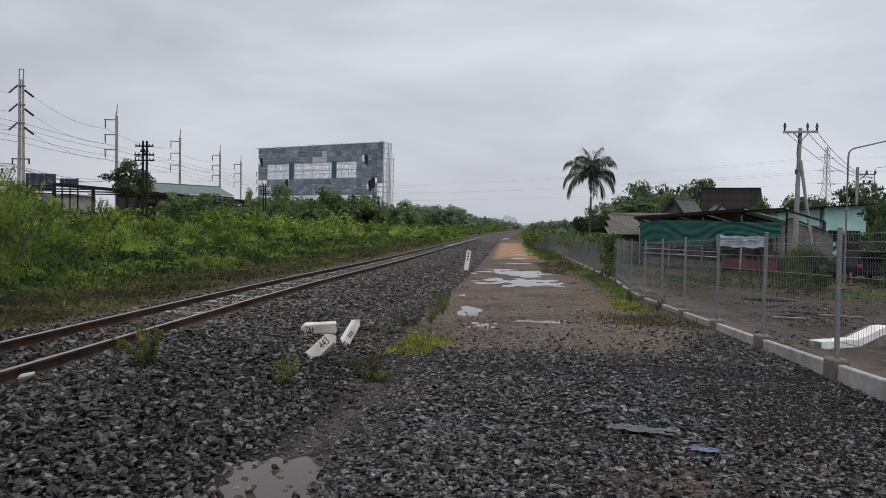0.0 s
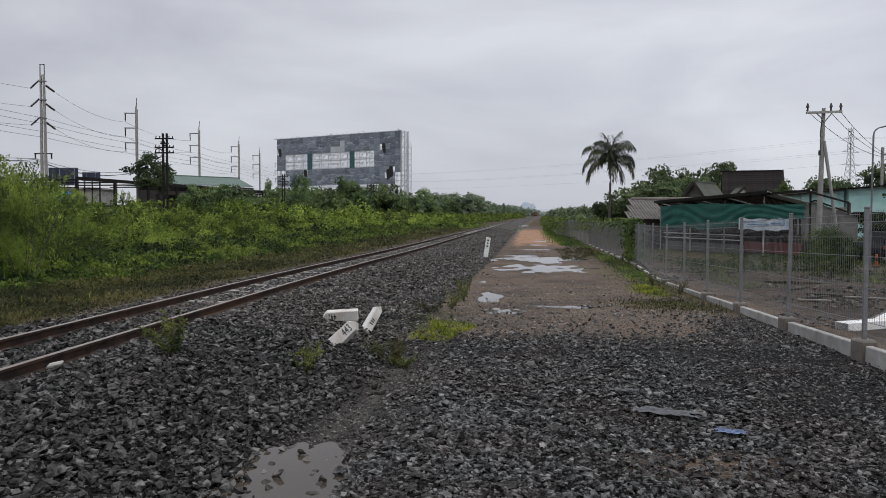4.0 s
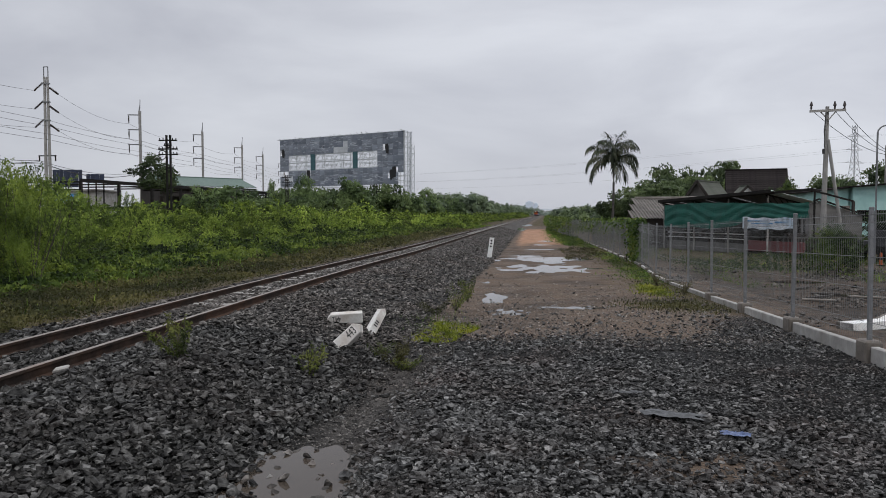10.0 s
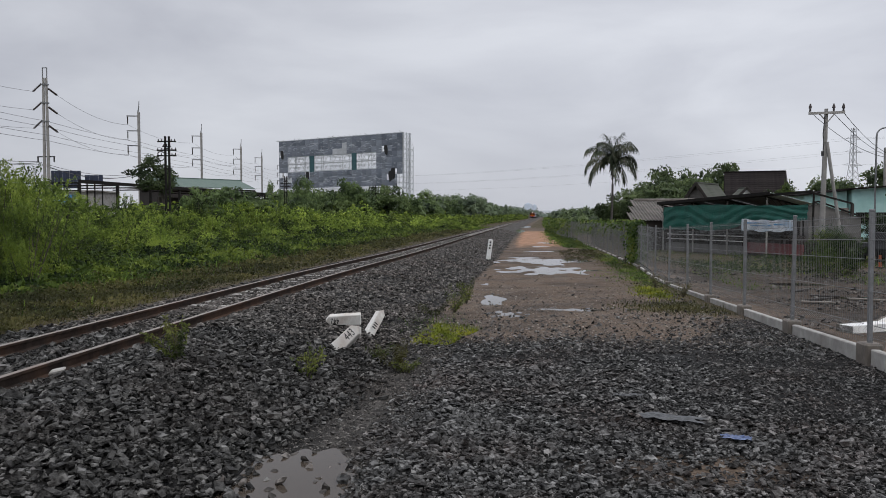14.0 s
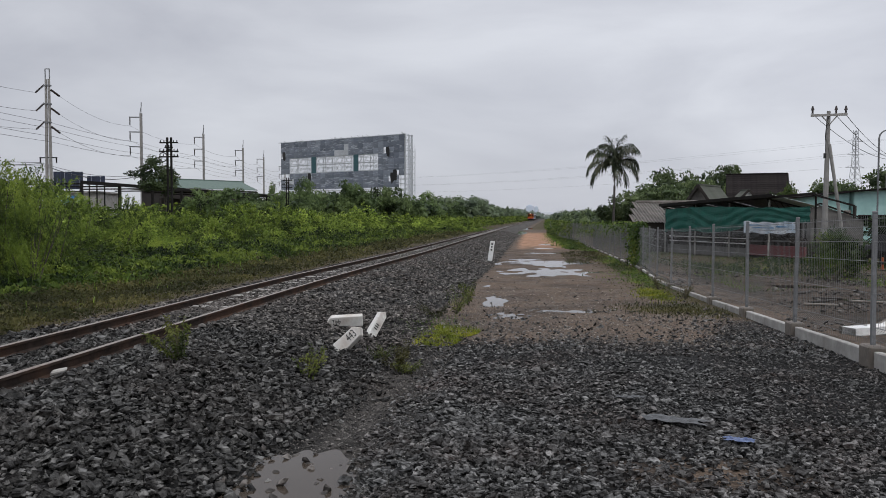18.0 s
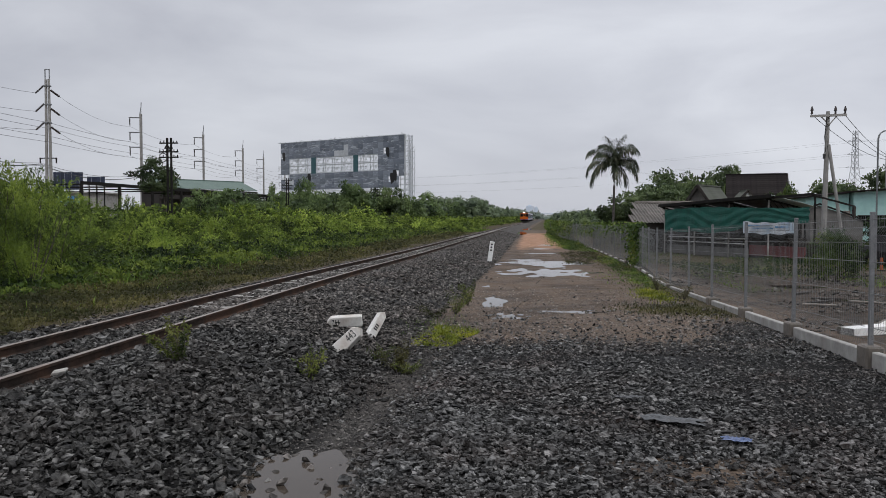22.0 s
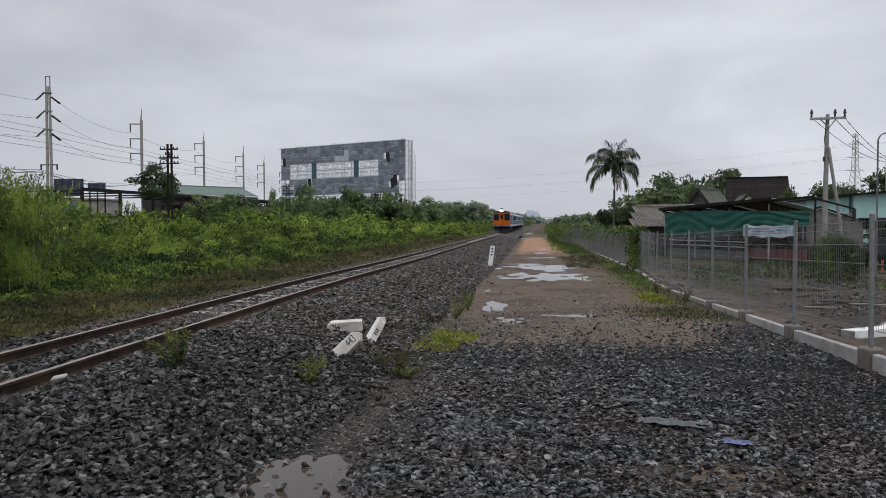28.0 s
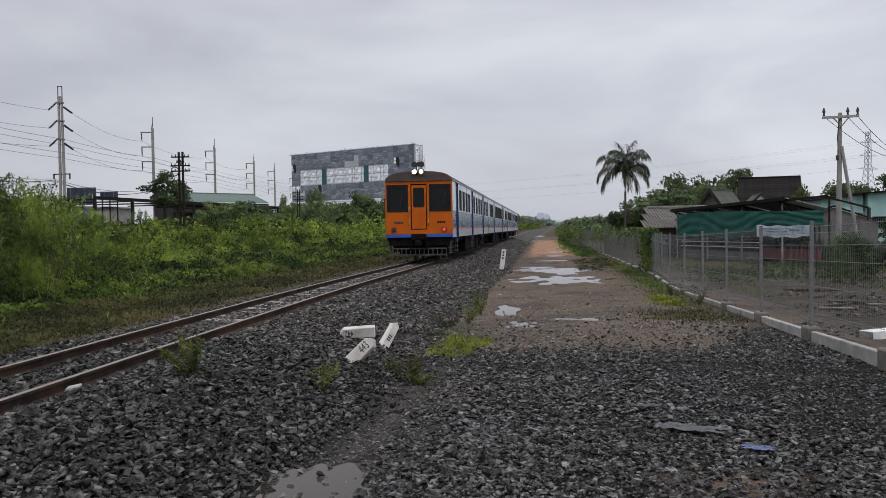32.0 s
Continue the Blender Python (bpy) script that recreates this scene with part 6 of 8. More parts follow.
def flat_house(x, y, turn, width, deep, front, rear, label):
    """A plain rendered house under one shallow pitch."""
    ob = thing("house", pose(x, y, -0.2, 0, 0, turn), label, "house", "houses beyond the fence")
    bm = bmesh.new()
    for yy in (0, deep - 0.15):
        extrude_outline(bm, ((0, 0), (width, 0), (width, rear), (0, front)), 0.15, Matrix.Translation((0, yy, 0)))
    block(bm, (0.075, deep / 2, front / 2), (0.15, deep - 0.3, front))
    block(bm, (width - 0.075, deep / 2, rear / 2), (0.15, deep - 0.3, rear))
    part("wall", bm, TURQUOISE, ob, "turquoise rendered walls")
    for k in range(5):
        bm = bmesh.new()
        w = (width + 0.8) / 5
        block(bm, (0, 0, 0), (w + 0.04, deep + 0.8, 0.08))
        o = part("roof_sheet", bm, TILE_ROOF, ob)
        u = -0.4 + (k + 0.5) * w
        o.matrix_basis = Matrix.Translation((u, deep / 2, front + (rear - front) * u / width + 0.08 + 0.004 * (k % 2))) @ pose(0, 0, 0, 0, -math.degrees(math.atan2(rear - front, width)), 0)
    for u, z, ww, hh in ((width * 0.25, 1.9, 0.9, 0.8), (width * 0.7, 1.9, 0.9, 0.8)):
        bm = bmesh.new()
        block(bm, (u, -0.02, z), (ww, 0.06, hh))
        f = part("window", bm, SHADE_DARK_WOOD, ob)
        bm = bmesh.new()
        block(bm, (u, -0.04, z), (ww - 0.14, 0.05, hh - 0.14))
        part("pane", bm, CAR_GLASS, f)


flat_house(24.75, 55.0, 0, 2.9, 6.0, 3.9, 4.1, "turquoise rendered house under a shallow zinc roof")
flat_house(21.6, 55.3, 0, 2.95, 3.6, 3.52, 3.84, "lower turquoise wing with a dark eave")


def lean_shed():
    """The grey gable and rusty lean-to behind the utility pole."""
    ob = thing("shed", pose(15.3, 42.0, -0.15), "grey plank shed with a rusty lean-to roof", "shed")
    bm = bmesh.new()
    extrude_outline(bm, ((1.35, 0), (4.1, 0), (4.1, 1.85), (1.8, 2.68), (1.35, 2.5)), 3.5)
    part("wall", bm, GREY_WALL, ob)
    bm = bmesh.new()
    bar(bm, (0.9, -0.05, 2.4), (1.8, -0.05, 2.76), 0.12, 0.08)
    bar(bm, (1.8, -0.05, 2.76), (4.5, -0.05, 1.78), 0.12, 0.08)
    part("roof_edge", bm, DARK_STEEL, ob)
    bm = bmesh.new()
    block(bm, (3.5, 0.6, 1.9), (0.3, 0.3, 1.0), bevel=0.02)
    part("chimney", bm, CONCRETE_WET, ob, "squat grey chimney")


lean_shed()

# ---- buildings on the far side of the track ----


def open_hall():
    a, b = Vector((-41.0, 70.0, 0)), Vector((-35.0, 117.0, 0))
    along = (b - a).normalized()
    left = Vector((-along.y, along.x, 0))
    length = (b - a).length
    m = Matrix.Translation(a) @ Matrix(((along.x, left.x, 0, 0), (along.y, left.y, 0, 0), (0, 0, 1, 0), (0, 0, 0, 1)))
    ob = thing("open_hall", m, "long open hall with a black steel eave", "hall", "halls across the track")
    bm = bmesh.new()
    bar(bm, (0, 0, 5.3), (length, 0, 5.3), 0.22, 0.34)
    part("eave_beam", bm, DARK_STEEL, ob)
    for k in range(9):
        bm = bmesh.new()
        bar(bm, (k * length / 8, 0, 0), (k * length / 8, 0, 5.2), 0.25, 0.25)
        part("post", bm, DARK_STEEL, ob)
        bm = bmesh.new()
        bar(bm, (k * length / 8, 0, 5.15), (k * length / 8, 9, 5.15), 0.12, 0.14)
        part("rafter", bm, DARK_STEEL, ob)
    bm = bmesh.new()
    block(bm, (length * 0.72, 4.5, 5.52), (length * 0.56, 9.4, 0.08))
    part("roof", bm, ZINC, ob)
    # dark sheet painted in place of the hall's shaded inside
    bm = bmesh.new()
    block(bm, (length * 0.72, 5.0, 2.2), (length * 0.55, 0.2, 4.4))
    part("back_wall", bm, SHADE_DARK_WOOD, ob)


open_hall()


def green_hall():
    ob = thing("warehouse", pose(-59.7, 119.1, 0.5, 0, 0, -40), "long warehouse with a grey-green sheet roof", "warehouse", "halls across the track")
    # near-black wall colour stands in for the shadow band below the roof
    bm = bmesh.new()
    block(bm, (5.0, 8.1, 2.7), (9.6, 15.8, 6.6))
    part("wall", bm, SHADE_DARK_WOOD, ob, "walls coloured dark for the shadow under the roof")
    for k in range(6):
        bm = bmesh.new()
        corrugated(bm, 5.4, 2.72, 0.6, 0.04, 0.05)
        o = part("roof_sheet", bm, GREEN_ROOF, ob)
        o.matrix_basis = pose(5.0, -0.3 + k * 2.7, 7.75, 0, 17, 0)
    bm = bmesh.new()
    bar(bm, (5.0, -0.4, 7.8), (5.0, 16.2, 7.8), 0.3, 0.2)
    part("ridge_cap", bm, GREEN_ROOF, ob)
    bm = bmesh.new()
    extrude_outline(bm, ((0, 5.9), (10, 5.9), (5.0, 7.7)), 0.2)
    part("gable", bm, GREEN_ROOF, ob)


green_hall()


def ribbed_sign(x, y, z, w, h, legs):
    ob = thing("hoarding_back", pose(x, y, 0, 0, 0, 8), "dark navy ribbed back of a roadside hoarding", "billboard", "hoardings across the track")
    n = max(4, int(w / 0.55))
    for k in range(n):
        bm = bmesh.new()
        block(bm, ((k + 0.5) * w / n, 0.03 * (k % 2), z + h / 2), (w / n - 0.05, 0.12, h))
        part("panel", bm, NAVY, ob)
    for u in (0.2, w / 2, w - 0.2):
        bm = bmesh.new()
        bar(bm, (u, 0.3, 0), (u, 0.3, z + h), 0.16, 0.16)
        part("post", bm, DARK_STEEL, ob)
    bm = bmesh.new()
    bar(bm, (0, 0.2, z - 0.3), (w, 0.2, z - 0.3), 0.15, 0.15)
    bar(bm, (0, 0.2, z - 1.1), (w, 0.2, z - 1.1), 0.15, 0.15)
    part("rail", bm, DARK_STEEL, ob)


ribbed_sign(-68.9, 110, 6.3, 4.4, 2.7, True)
ribbed_sign(-64.1, 111, 7.0, 2.7, 1.35, True)
bm = bmesh.new()
block(bm, (0, 0, 4.6), (3.4, 0.15, 1.3))
block(bm, (-1.4, 0, 2), (0.12, 0.12, 4))
block(bm, (1.4, 0, 2), (0.12, 0.12, 4))
blue = part("sign_board", bm, BLUE_SIGN, None)
blue.matrix_basis = pose(-65.5, 108, 0, 0, 0, 8)
tagged(blue, "blue and white sign board on posts", "sign")
bm = bmesh.new()
block(bm, (0, 0, 3.0), (9.0, 7.0, 6.0))
block(bm, (0, 0, 6.1), (9.6, 7.6, 0.25))
g = part("white_house", bm, CONCRETE, None)
g.matrix_basis = pose(-70, 120, 0)
tagged(g, "pale plain building behind the scrub", "house")

# ---- far skyline ----
rng_far = random.Random(21)
for x, w, h in ((54.0, 15, 30), (66.5, 8, 27)):
    ob = thing("tower_block", pose(x, 1500, 0), "hazy distant tower block", "tower block", "distant tower blocks")
    bm = bmesh.new()
    block(bm, (0, 0, h / 2), (w, 14, h))
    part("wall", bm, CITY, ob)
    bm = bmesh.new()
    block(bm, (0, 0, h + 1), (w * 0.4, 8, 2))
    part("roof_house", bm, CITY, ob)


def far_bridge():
    ob = thing("road_bridge", pose(64, 1000, 3.0), "distant road bridge over the line, paled for haze", "bridge")
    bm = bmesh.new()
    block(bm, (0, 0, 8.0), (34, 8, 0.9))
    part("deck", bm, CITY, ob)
    for k in (1, 2):
        bm = bmesh.new()
        block(bm, (-13 + k * 13, 0, 3.7), (0.7, 4, 7.4))
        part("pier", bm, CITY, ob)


far_bridge()

# ---- plants ----


def leaf_quads(rng, at, out, length, width, curl=0.25):
    """Small pointed leaves at the points, growing roughly along out."""
    n = len(at)
    axis = out + rng.normal(0, 0.45, (n, 3))
    axis /= np.linalg.norm(axis, axis=1, keepdims=True) + 1e-9
    side = np.cross(axis, rng.normal(0, 1, (n, 3)) + np.array([0, 0, 0.6]))
    side /= np.linalg.norm(side, axis=1, keepdims=True) + 1e-9
    up = np.cross(side, axis)
    l, w = length[:, None], width[:, None]
    mid = at + axis * l * 0.45 + up * l * curl * 0.3
    tip = at + axis * l - np.array([0, 0, 1.0]) * l * curl
    pts = np.stack([at, mid + side * w / 2, tip, mid - side * w / 2], 1).reshape(-1, 3)
    faces = np.arange(4 * n).reshape(n, 4)
    return pts, faces


def sprays(rng, foot, way, length, per, leaf, thin, droop=0.5):
    """Leafy sprigs: from each foot a twig bends over, set with leaflets on both sides."""
    n = len(foot)
    way = way / (np.linalg.norm(way, axis=1, keepdims=True) + 1e-9)
    side = np.cross(way, rng.normal(0, 0.35, (n, 3)) + np.array([0, 0, 1.0]))
    side /= np.linalg.norm(side, axis=1, keepdims=True) + 1e-9
    u = np.linspace(0.15, 1.0, per)[None, :, None]
    at = foot[:, None] + (way[:, None] * u - np.array([0, 0, droop]) * u**2 * 0.6) * length[:, None, None]
    hand = np.where(np.arange(per) % 2, 1.0, -1.0)[None, :, None]
    out = side[:, None] * hand + way[:, None] * 0.7 + np.array([0, 0, -0.25]) * droop
    at, out = at.reshape(-1, 3), out.reshape(-1, 3)
    ln = rng.uniform(0.65, 1.25, len(at)) * leaf
    return leaf_quads(rng, at, out, ln, ln * thin)


def shrub_mesh(seed, sprigs, per, leaf, twig, thin, droop=0.45):
    """A shrub one metre high and about one metre in radius: uneven boughs, each a dome of leafy sprigs."""
    rng = np.random.default_rng(seed)
    m = 19
    a, q = rng.uniform(0, 2 * np.pi, m), rng.uniform(0, 1, m) ** 0.55
    c = np.stack([0.72 * q * np.cos(a), 0.72 * q * np.sin(a), np.sqrt(np.clip(1.02 - q**2, 0.05, None)) * rng.uniform(0.1, 0.8, m)], -1)
    c[0] = (0, 0, 0.66)
    size = rng.uniform(0.24, 0.4, m)
    k = rng.integers(0, m, sprigs)
    d = rng.normal(0, 1, (sprigs, 3))
    d /= np.linalg.norm(d, axis=1, keepdims=True)
    d[:, 2] = np.where(d[:, 2] < -0.3, -d[:, 2], d[:, 2])
    foot = c[k] + d * (size[k] * rng.uniform(0.45, 1.0, sprigs) ** 0.5)[:, None] * np.array([1, 1, 0.85])
    foot[:, 2] = np.maximum(foot[:, 2], 0.02)
    way = d + np.array([0, 0, 0.45]) + rng.normal(0, 0.25, (sprigs, 3))
    v, f = sprays(rng, foot, way, rng.uniform(0.6, 1.2, sprigs) * twig, per, leaf, thin, droop)
    mesh = arrays_mesh("shrub", v, f)
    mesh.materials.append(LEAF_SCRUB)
    return mesh


FINE_SHRUBS = [shrub_mesh(40 + k, 600, 10, 0.046, 0.15, 0.46) for k in range(4)]
FEATHER_SHRUBS = [shrub_mesh(45 + k, 560, 16, 0.042, 0.24, 0.3, 0.9) for k in range(3)]
MID_SHRUBS = [shrub_mesh(50 + k, 260, 8, 0.075, 0.17, 0.48) for k in range(5)]
FAR_SHRUBS = [shrub_mesh(60 + k, 150, 6, 0.11, 0.18, 0.55) for k in range(4)]


def stems(bm, n, height, radius, rng):
    for _ in range(n):
        a, r = rng.uniform(0, 6.3), rng.uniform(0.2, 0.8) * radius
        tip = Vector((math.cos(a) * r, math.sin(a) * r, height * rng.uniform(0.6, 0.85)))
        rod(bm, (tip.x * 0.15, tip.y * 0.15, -0.1), tip, 0.018, 0.006, 5)


def shrub(x, y, radius, height, k, rng, label="dense yellow-green scrub bush", group="scrub bushes beside the track", mat=None, behind=False):
    z = float(ground_z(x, y))
    ob = thing("shrub", pose(x, y, z - 0.05, 0, 0, rng.uniform(0, 360)), label, "bush", group)
    kinds = FEATHER_SHRUBS if "feathery" in label else FAR_SHRUBS if y > 60 or behind else (FINE_SHRUBS if y < 36 and radius > 1.0 else MID_SHRUBS)
    o = new("foliage", kinds[k % len(kinds)])
    o.parent = ob
    o.matrix_basis = Matrix.Diagonal((radius, radius * rng.uniform(0.85, 1.15), height, 1))
    if mat:
        o.material_slots[0].link = "OBJECT"
        o.material_slots[0].material = mat
    bm = bmesh.new()
    stems(bm, 5, height, radius, rng)
    part("woody_stem", bm, BARK, ob)


def scrub_shift(y):
    """How far the scrub's edge lies off its usual line: back along the bare verge, then close to the track."""
    return -3.8 * step(20, 40, y) * (1 - step(72, 98, y)) + 4.0 * step(82, 110, y)


def scrub_band():
    rng = random.Random(2)
    k = 0
    # rows along the track, low in front, tall behind
    for off, height, radius, gap, y0, y1 in ((-8.2, 0.95, 1.05, 1.8, 12, 120), (-9.8, 1.55, 1.35, 2.1, 12, 150), (-11.6, 2.15, 1.8, 2.6, 13, 150), (-14.6, 2.7, 2.3, 3.4, 16, 170), (-18.6, 2.6, 2.8, 4.6, 22, 190), (-25.0, 2.5, 3.6, 6.5, 38, 190)):
        y = y0
        while y < y1:
            s = 1 + max(0, y - 60) / 220
            x = float(track_x(y)) + off + float(scrub_shift(y)) + rng.uniform(-0.5, 0.5)
            h = height * rng.uniform(0.65, 1.3) * (1 - 0.22 * float(step(60, 120, y)))
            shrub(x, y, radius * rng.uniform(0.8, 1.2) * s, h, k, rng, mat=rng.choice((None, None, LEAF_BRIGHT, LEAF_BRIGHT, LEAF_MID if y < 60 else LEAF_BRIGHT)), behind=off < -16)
            k += 1
            y += gap * s * rng.uniform(0.8, 1.15)
    # the tall feathery bush nearest the camera
    for x, y, r, h in ((-14.6, 18.8, 2.1, 3.3), (-13.0, 20.6, 1.5, 2.8), (-16.6, 21.0, 2.3, 3.4), (-12.9, 16.6, 1.6, 3.0), (-12.6, 17.8, 1.5, 3.1), (-11.6, 17.4, 1.2, 2.9), (-15.4, 23.0, 1.8, 2.9), (-12.0, 16.0, 1.2, 2.5), (-13.6, 18.0, 1.7, 3.1), (-11.4, 15.2, 1.0, 2.0), (-14.4, 20.0, 1.8, 3.1), (-10.9, 16.4, 0.9, 2.1)):
        shrub(x, y, r, h, 3 * k, rng, "tall feathery dark green bush", mat=LEAF_MID if k % 2 else None)
        k += 1


scrub_band()


def blades(name, rng, x, y, height, width, mat, label, lean=0.35, z=None):
    """Many separate grass blades, each a bent, tapering strip."""
    n = len(x)
    z = ground_z(x, y) - 0.01 if z is None else z
    a = rng.uniform(0, 2 * np.pi, n)
    d = np.stack([np.cos(a), np.sin(a), np.zeros(n)], -1)
    s = np.stack([-np.sin(a), np.cos(a), np.zeros(n)], -1) * (width / 2)[:, None]
    foot = np.stack([x, y, z], -1)
    bend = (height * np.abs(rng.normal(0, lean, n)))[:, None] * d
    up = np.array([0, 0, 1.0])
    mid = foot + bend * 0.35 + up * (height * 0.6)[:, None]
    tip = foot + bend + up * height[:, None] * (1 - 0.25 * rng.uniform(0, 1, (n, 1)))
    pts = np.stack([foot - s, foot + s, mid + s * 0.75, tip, mid - s * 0.75], 1).reshape(-1, 3)
    i = (np.arange(n) * 5)[:, None]
    faces = np.concatenate([i + np.array([0, 1, 2, 4]), i + np.array([4, 2, 3, 3])])
    quads = faces[:n]
    tris = faces[n:, :3]
    mesh = bpy.data.meshes.new(name)
    mesh.vertices.add(len(pts))
    mesh.vertices.foreach_set("co", pts.astype(np.float32).ravel())
    loops = np.concatenate([quads.ravel(), tris.ravel()]).astype(np.int32)
    mesh.loops.add(len(loops))
    mesh.loops.foreach_set("vertex_index", loops)
    mesh.polygons.add(2 * n)
    mesh.polygons.foreach_set("loop_start", np.concatenate([np.arange(n) * 4, 4 * n + np.arange(n) * 3]).astype(np.int32))
    mesh.update(calc_edges=True)
    tagged(link_mesh(name, mesh, mat), label, "grass", kind="stuff")


def grasses():
    rng = np.random.default_rng(9)
    n = 46000
    y = near_first(rng, n, 7, 120)
    d = -1.1 - rng.uniform(0, 1, n) ** 0.8 * (6.4 + 4.0 * step(22, 40, y) * (1 - step(80, 105, y)))
    x = track_x(y) + d
    fade = np.clip((-d - 1.0) / 1.8, 0.25, 1)
    h = rng.lognormal(np.log(0.065), 0.45, n) * fade * (1 + y / 200)
    blades("dry_grass", rng, x, y, h, 0.012 + 0.0007 * y, BLADE_DRY, "brown trampled grass beside the ballast", 0.9)
    n = 9000
    y = near_first(rng, n, 8, 130)
    d = -5.4 + scrub_shift(y) - rng.uniform(0, 1, n) ** 0.7 * 3.6 - 0.8 * np.sin(y * 0.35) * rng.uniform(0, 1, n)
    x = track_x(y) + d
    h = rng.lognormal(np.log(0.3), 0.35, n) * np.clip((-d - 3.9 + scrub_shift(y)) / 3, 0.3, 1.1)
    blades("tall_grass", rng, x, y, h, 0.018 + 0.0009 * y, BLADE_GREEN, "tall green grass and weeds before the scrub", 0.5)
    n = 12000
    y = near_first(rng, n, 7, 60, 1.9)
    d = -2.5 - rng.uniform(0, 1, n) ** 0.75 * 4.6
    x = track_x(y) + d
    k = np.sin(x * 0.8 + 0.5 * np.sin(y * 0.7)) * np.sin(y * 0.5 + 0.7) + rng.normal(0, 0.4, n) - 0.25 * (d + 4.5) > 0.7 * step(18, 30, y)
    x, y, d = x[k], y[k], d[k]
    blades("tall_grass", rng, x, y, rng.lognormal(np.log(0.13), 0.45, len(x)) * np.clip((-d - 1.6) / 2.5, 0.4, 1.3), 0.01 + 0.0008 * y, BLADE_GREEN, "green grass spreading over the verge", 0.8)
    # turf along the fence, in patches
    for mat, n, tall, label in ((BLADE_GREEN, 7000, 0.04, "green grass along the fence"), (BLADE_DRY, 6500, 0.034, "brown grass along the fence")):
        y = near_first(rng, n, 13.5, 110, 1.4)
        d = 9.15 - np.abs(rng.normal(0, 0.7, n))
        x = track_x(y) + d
        k = x < np.interp(y, [f[0] for f in FENCE], [f[1] for f in FENCE]) - 0.1
        k &= (np.sin(y * 0.55 + 0.5) + 0.5 * np.sin(y * 1.7) + rng.normal(0, 0.4, n) > 0.0) == (mat is BLADE_GREEN)
        k &= (y > 19) | (mat is BLADE_DRY)
        x, y = x[k], y[k]
        blades("verge_grass", rng, x, y, rng.lognormal(np.log(tall), 0.4, len(x)) * (1 + y / 120), 0.008 + 0.0009 * y, mat, label, 1.5)
    n = 3500
    y = rng.uniform(48, 100, n)
    x = track_x(y) + 7.6 + rng.normal(0, 0.45, n) * np.clip((y - 40) / 20, 0.3, 1)
    blades("verge_grass", rng, x, y, rng.lognormal(np.log(0.1), 0.4, n), np.full(n, 0.05), BLADE_GREEN, "rough green grass on the road's edge", 0.7)
    # yard
    n = 26000
    y = near_first(rng, n, 19, 60, 1.2)
    x = 6.0 + rng.uniform(0, 1, n) * (0.42 * y) + 0.3
    k = (np.sin(x * 0.9) * np.sin(y * 0.45 + 1) + rng.normal(0, 0.35, n) > 0.0) & (y > 17 + 0.4 * x)
    x, y = x[k], y[k]
    blades("yard_grass", rng, x, y, rng.lognormal(np.log(0.05), 0.4, len(x)), 0.01 + 0.0007 * y, BLADE_GREEN, "patchy grass in the yard", 1.4)
    # the bright clump on the gravel's edge, and scattered moss
    n = 6500
    a, r = rng.uniform(0, 2 * np.pi, n), np.sqrt(rng.uniform(0, 1, n))
    x, y = -0.82 + 0.42 * r * np.cos(a) + 0.1 * np.sin(3 * a), 10.85 + 0.95 * r * np.sin(a)
    k = np.sin(x * 11 + 2 * np.sin(y * 5)) * np.sin(y * 7) + rng.normal(0, 0.5, n) > -0.35
    x, y, n = x[k], y[k], int(k.sum())
    blades("moss_grass", rng, x, y, rng.lognormal(np.log(0.045), 0.35, n), np.full(n, 0.009), BLADE_BRIGHT, "bright yellow-green low grass clump", 0.9)
    n = 600
    x, y = rng.normal(-1.1, 0.28, n), rng.normal(11.7, 0.7, n)
    blades("moss_grass", rng, x, y, rng.lognormal(np.log(0.045), 0.35, n), np.full(n, 0.008), BLADE_GREEN, "thin green grass on the gravel", 0.9)
    n = 3000
    x, y = rng.normal(3.35, 0.5, n), rng.normal(14.7, 0.6, n)
    k = x < 4.2
    blades("dry_grass", rng, x[k], y[k], rng.lognormal(np.log(0.05), 0.4, k.sum()), np.full(k.sum(), 0.014), BLADE_DRY, "dark trampled turf beside the fence", 1.0)
    n = 1800
    y = rng.normal(18.4, 0.9, n)
    x = 3.62 + rng.normal(0, 0.2, n) + 0.06 * (y - 18)
    blades("moss_grass", rng, x, y, rng.lognormal(np.log(0.06), 0.35, n), np.full(n, 0.014), BLADE_BRIGHT, "bright low grass beside the fence", 0.9)


grasses()


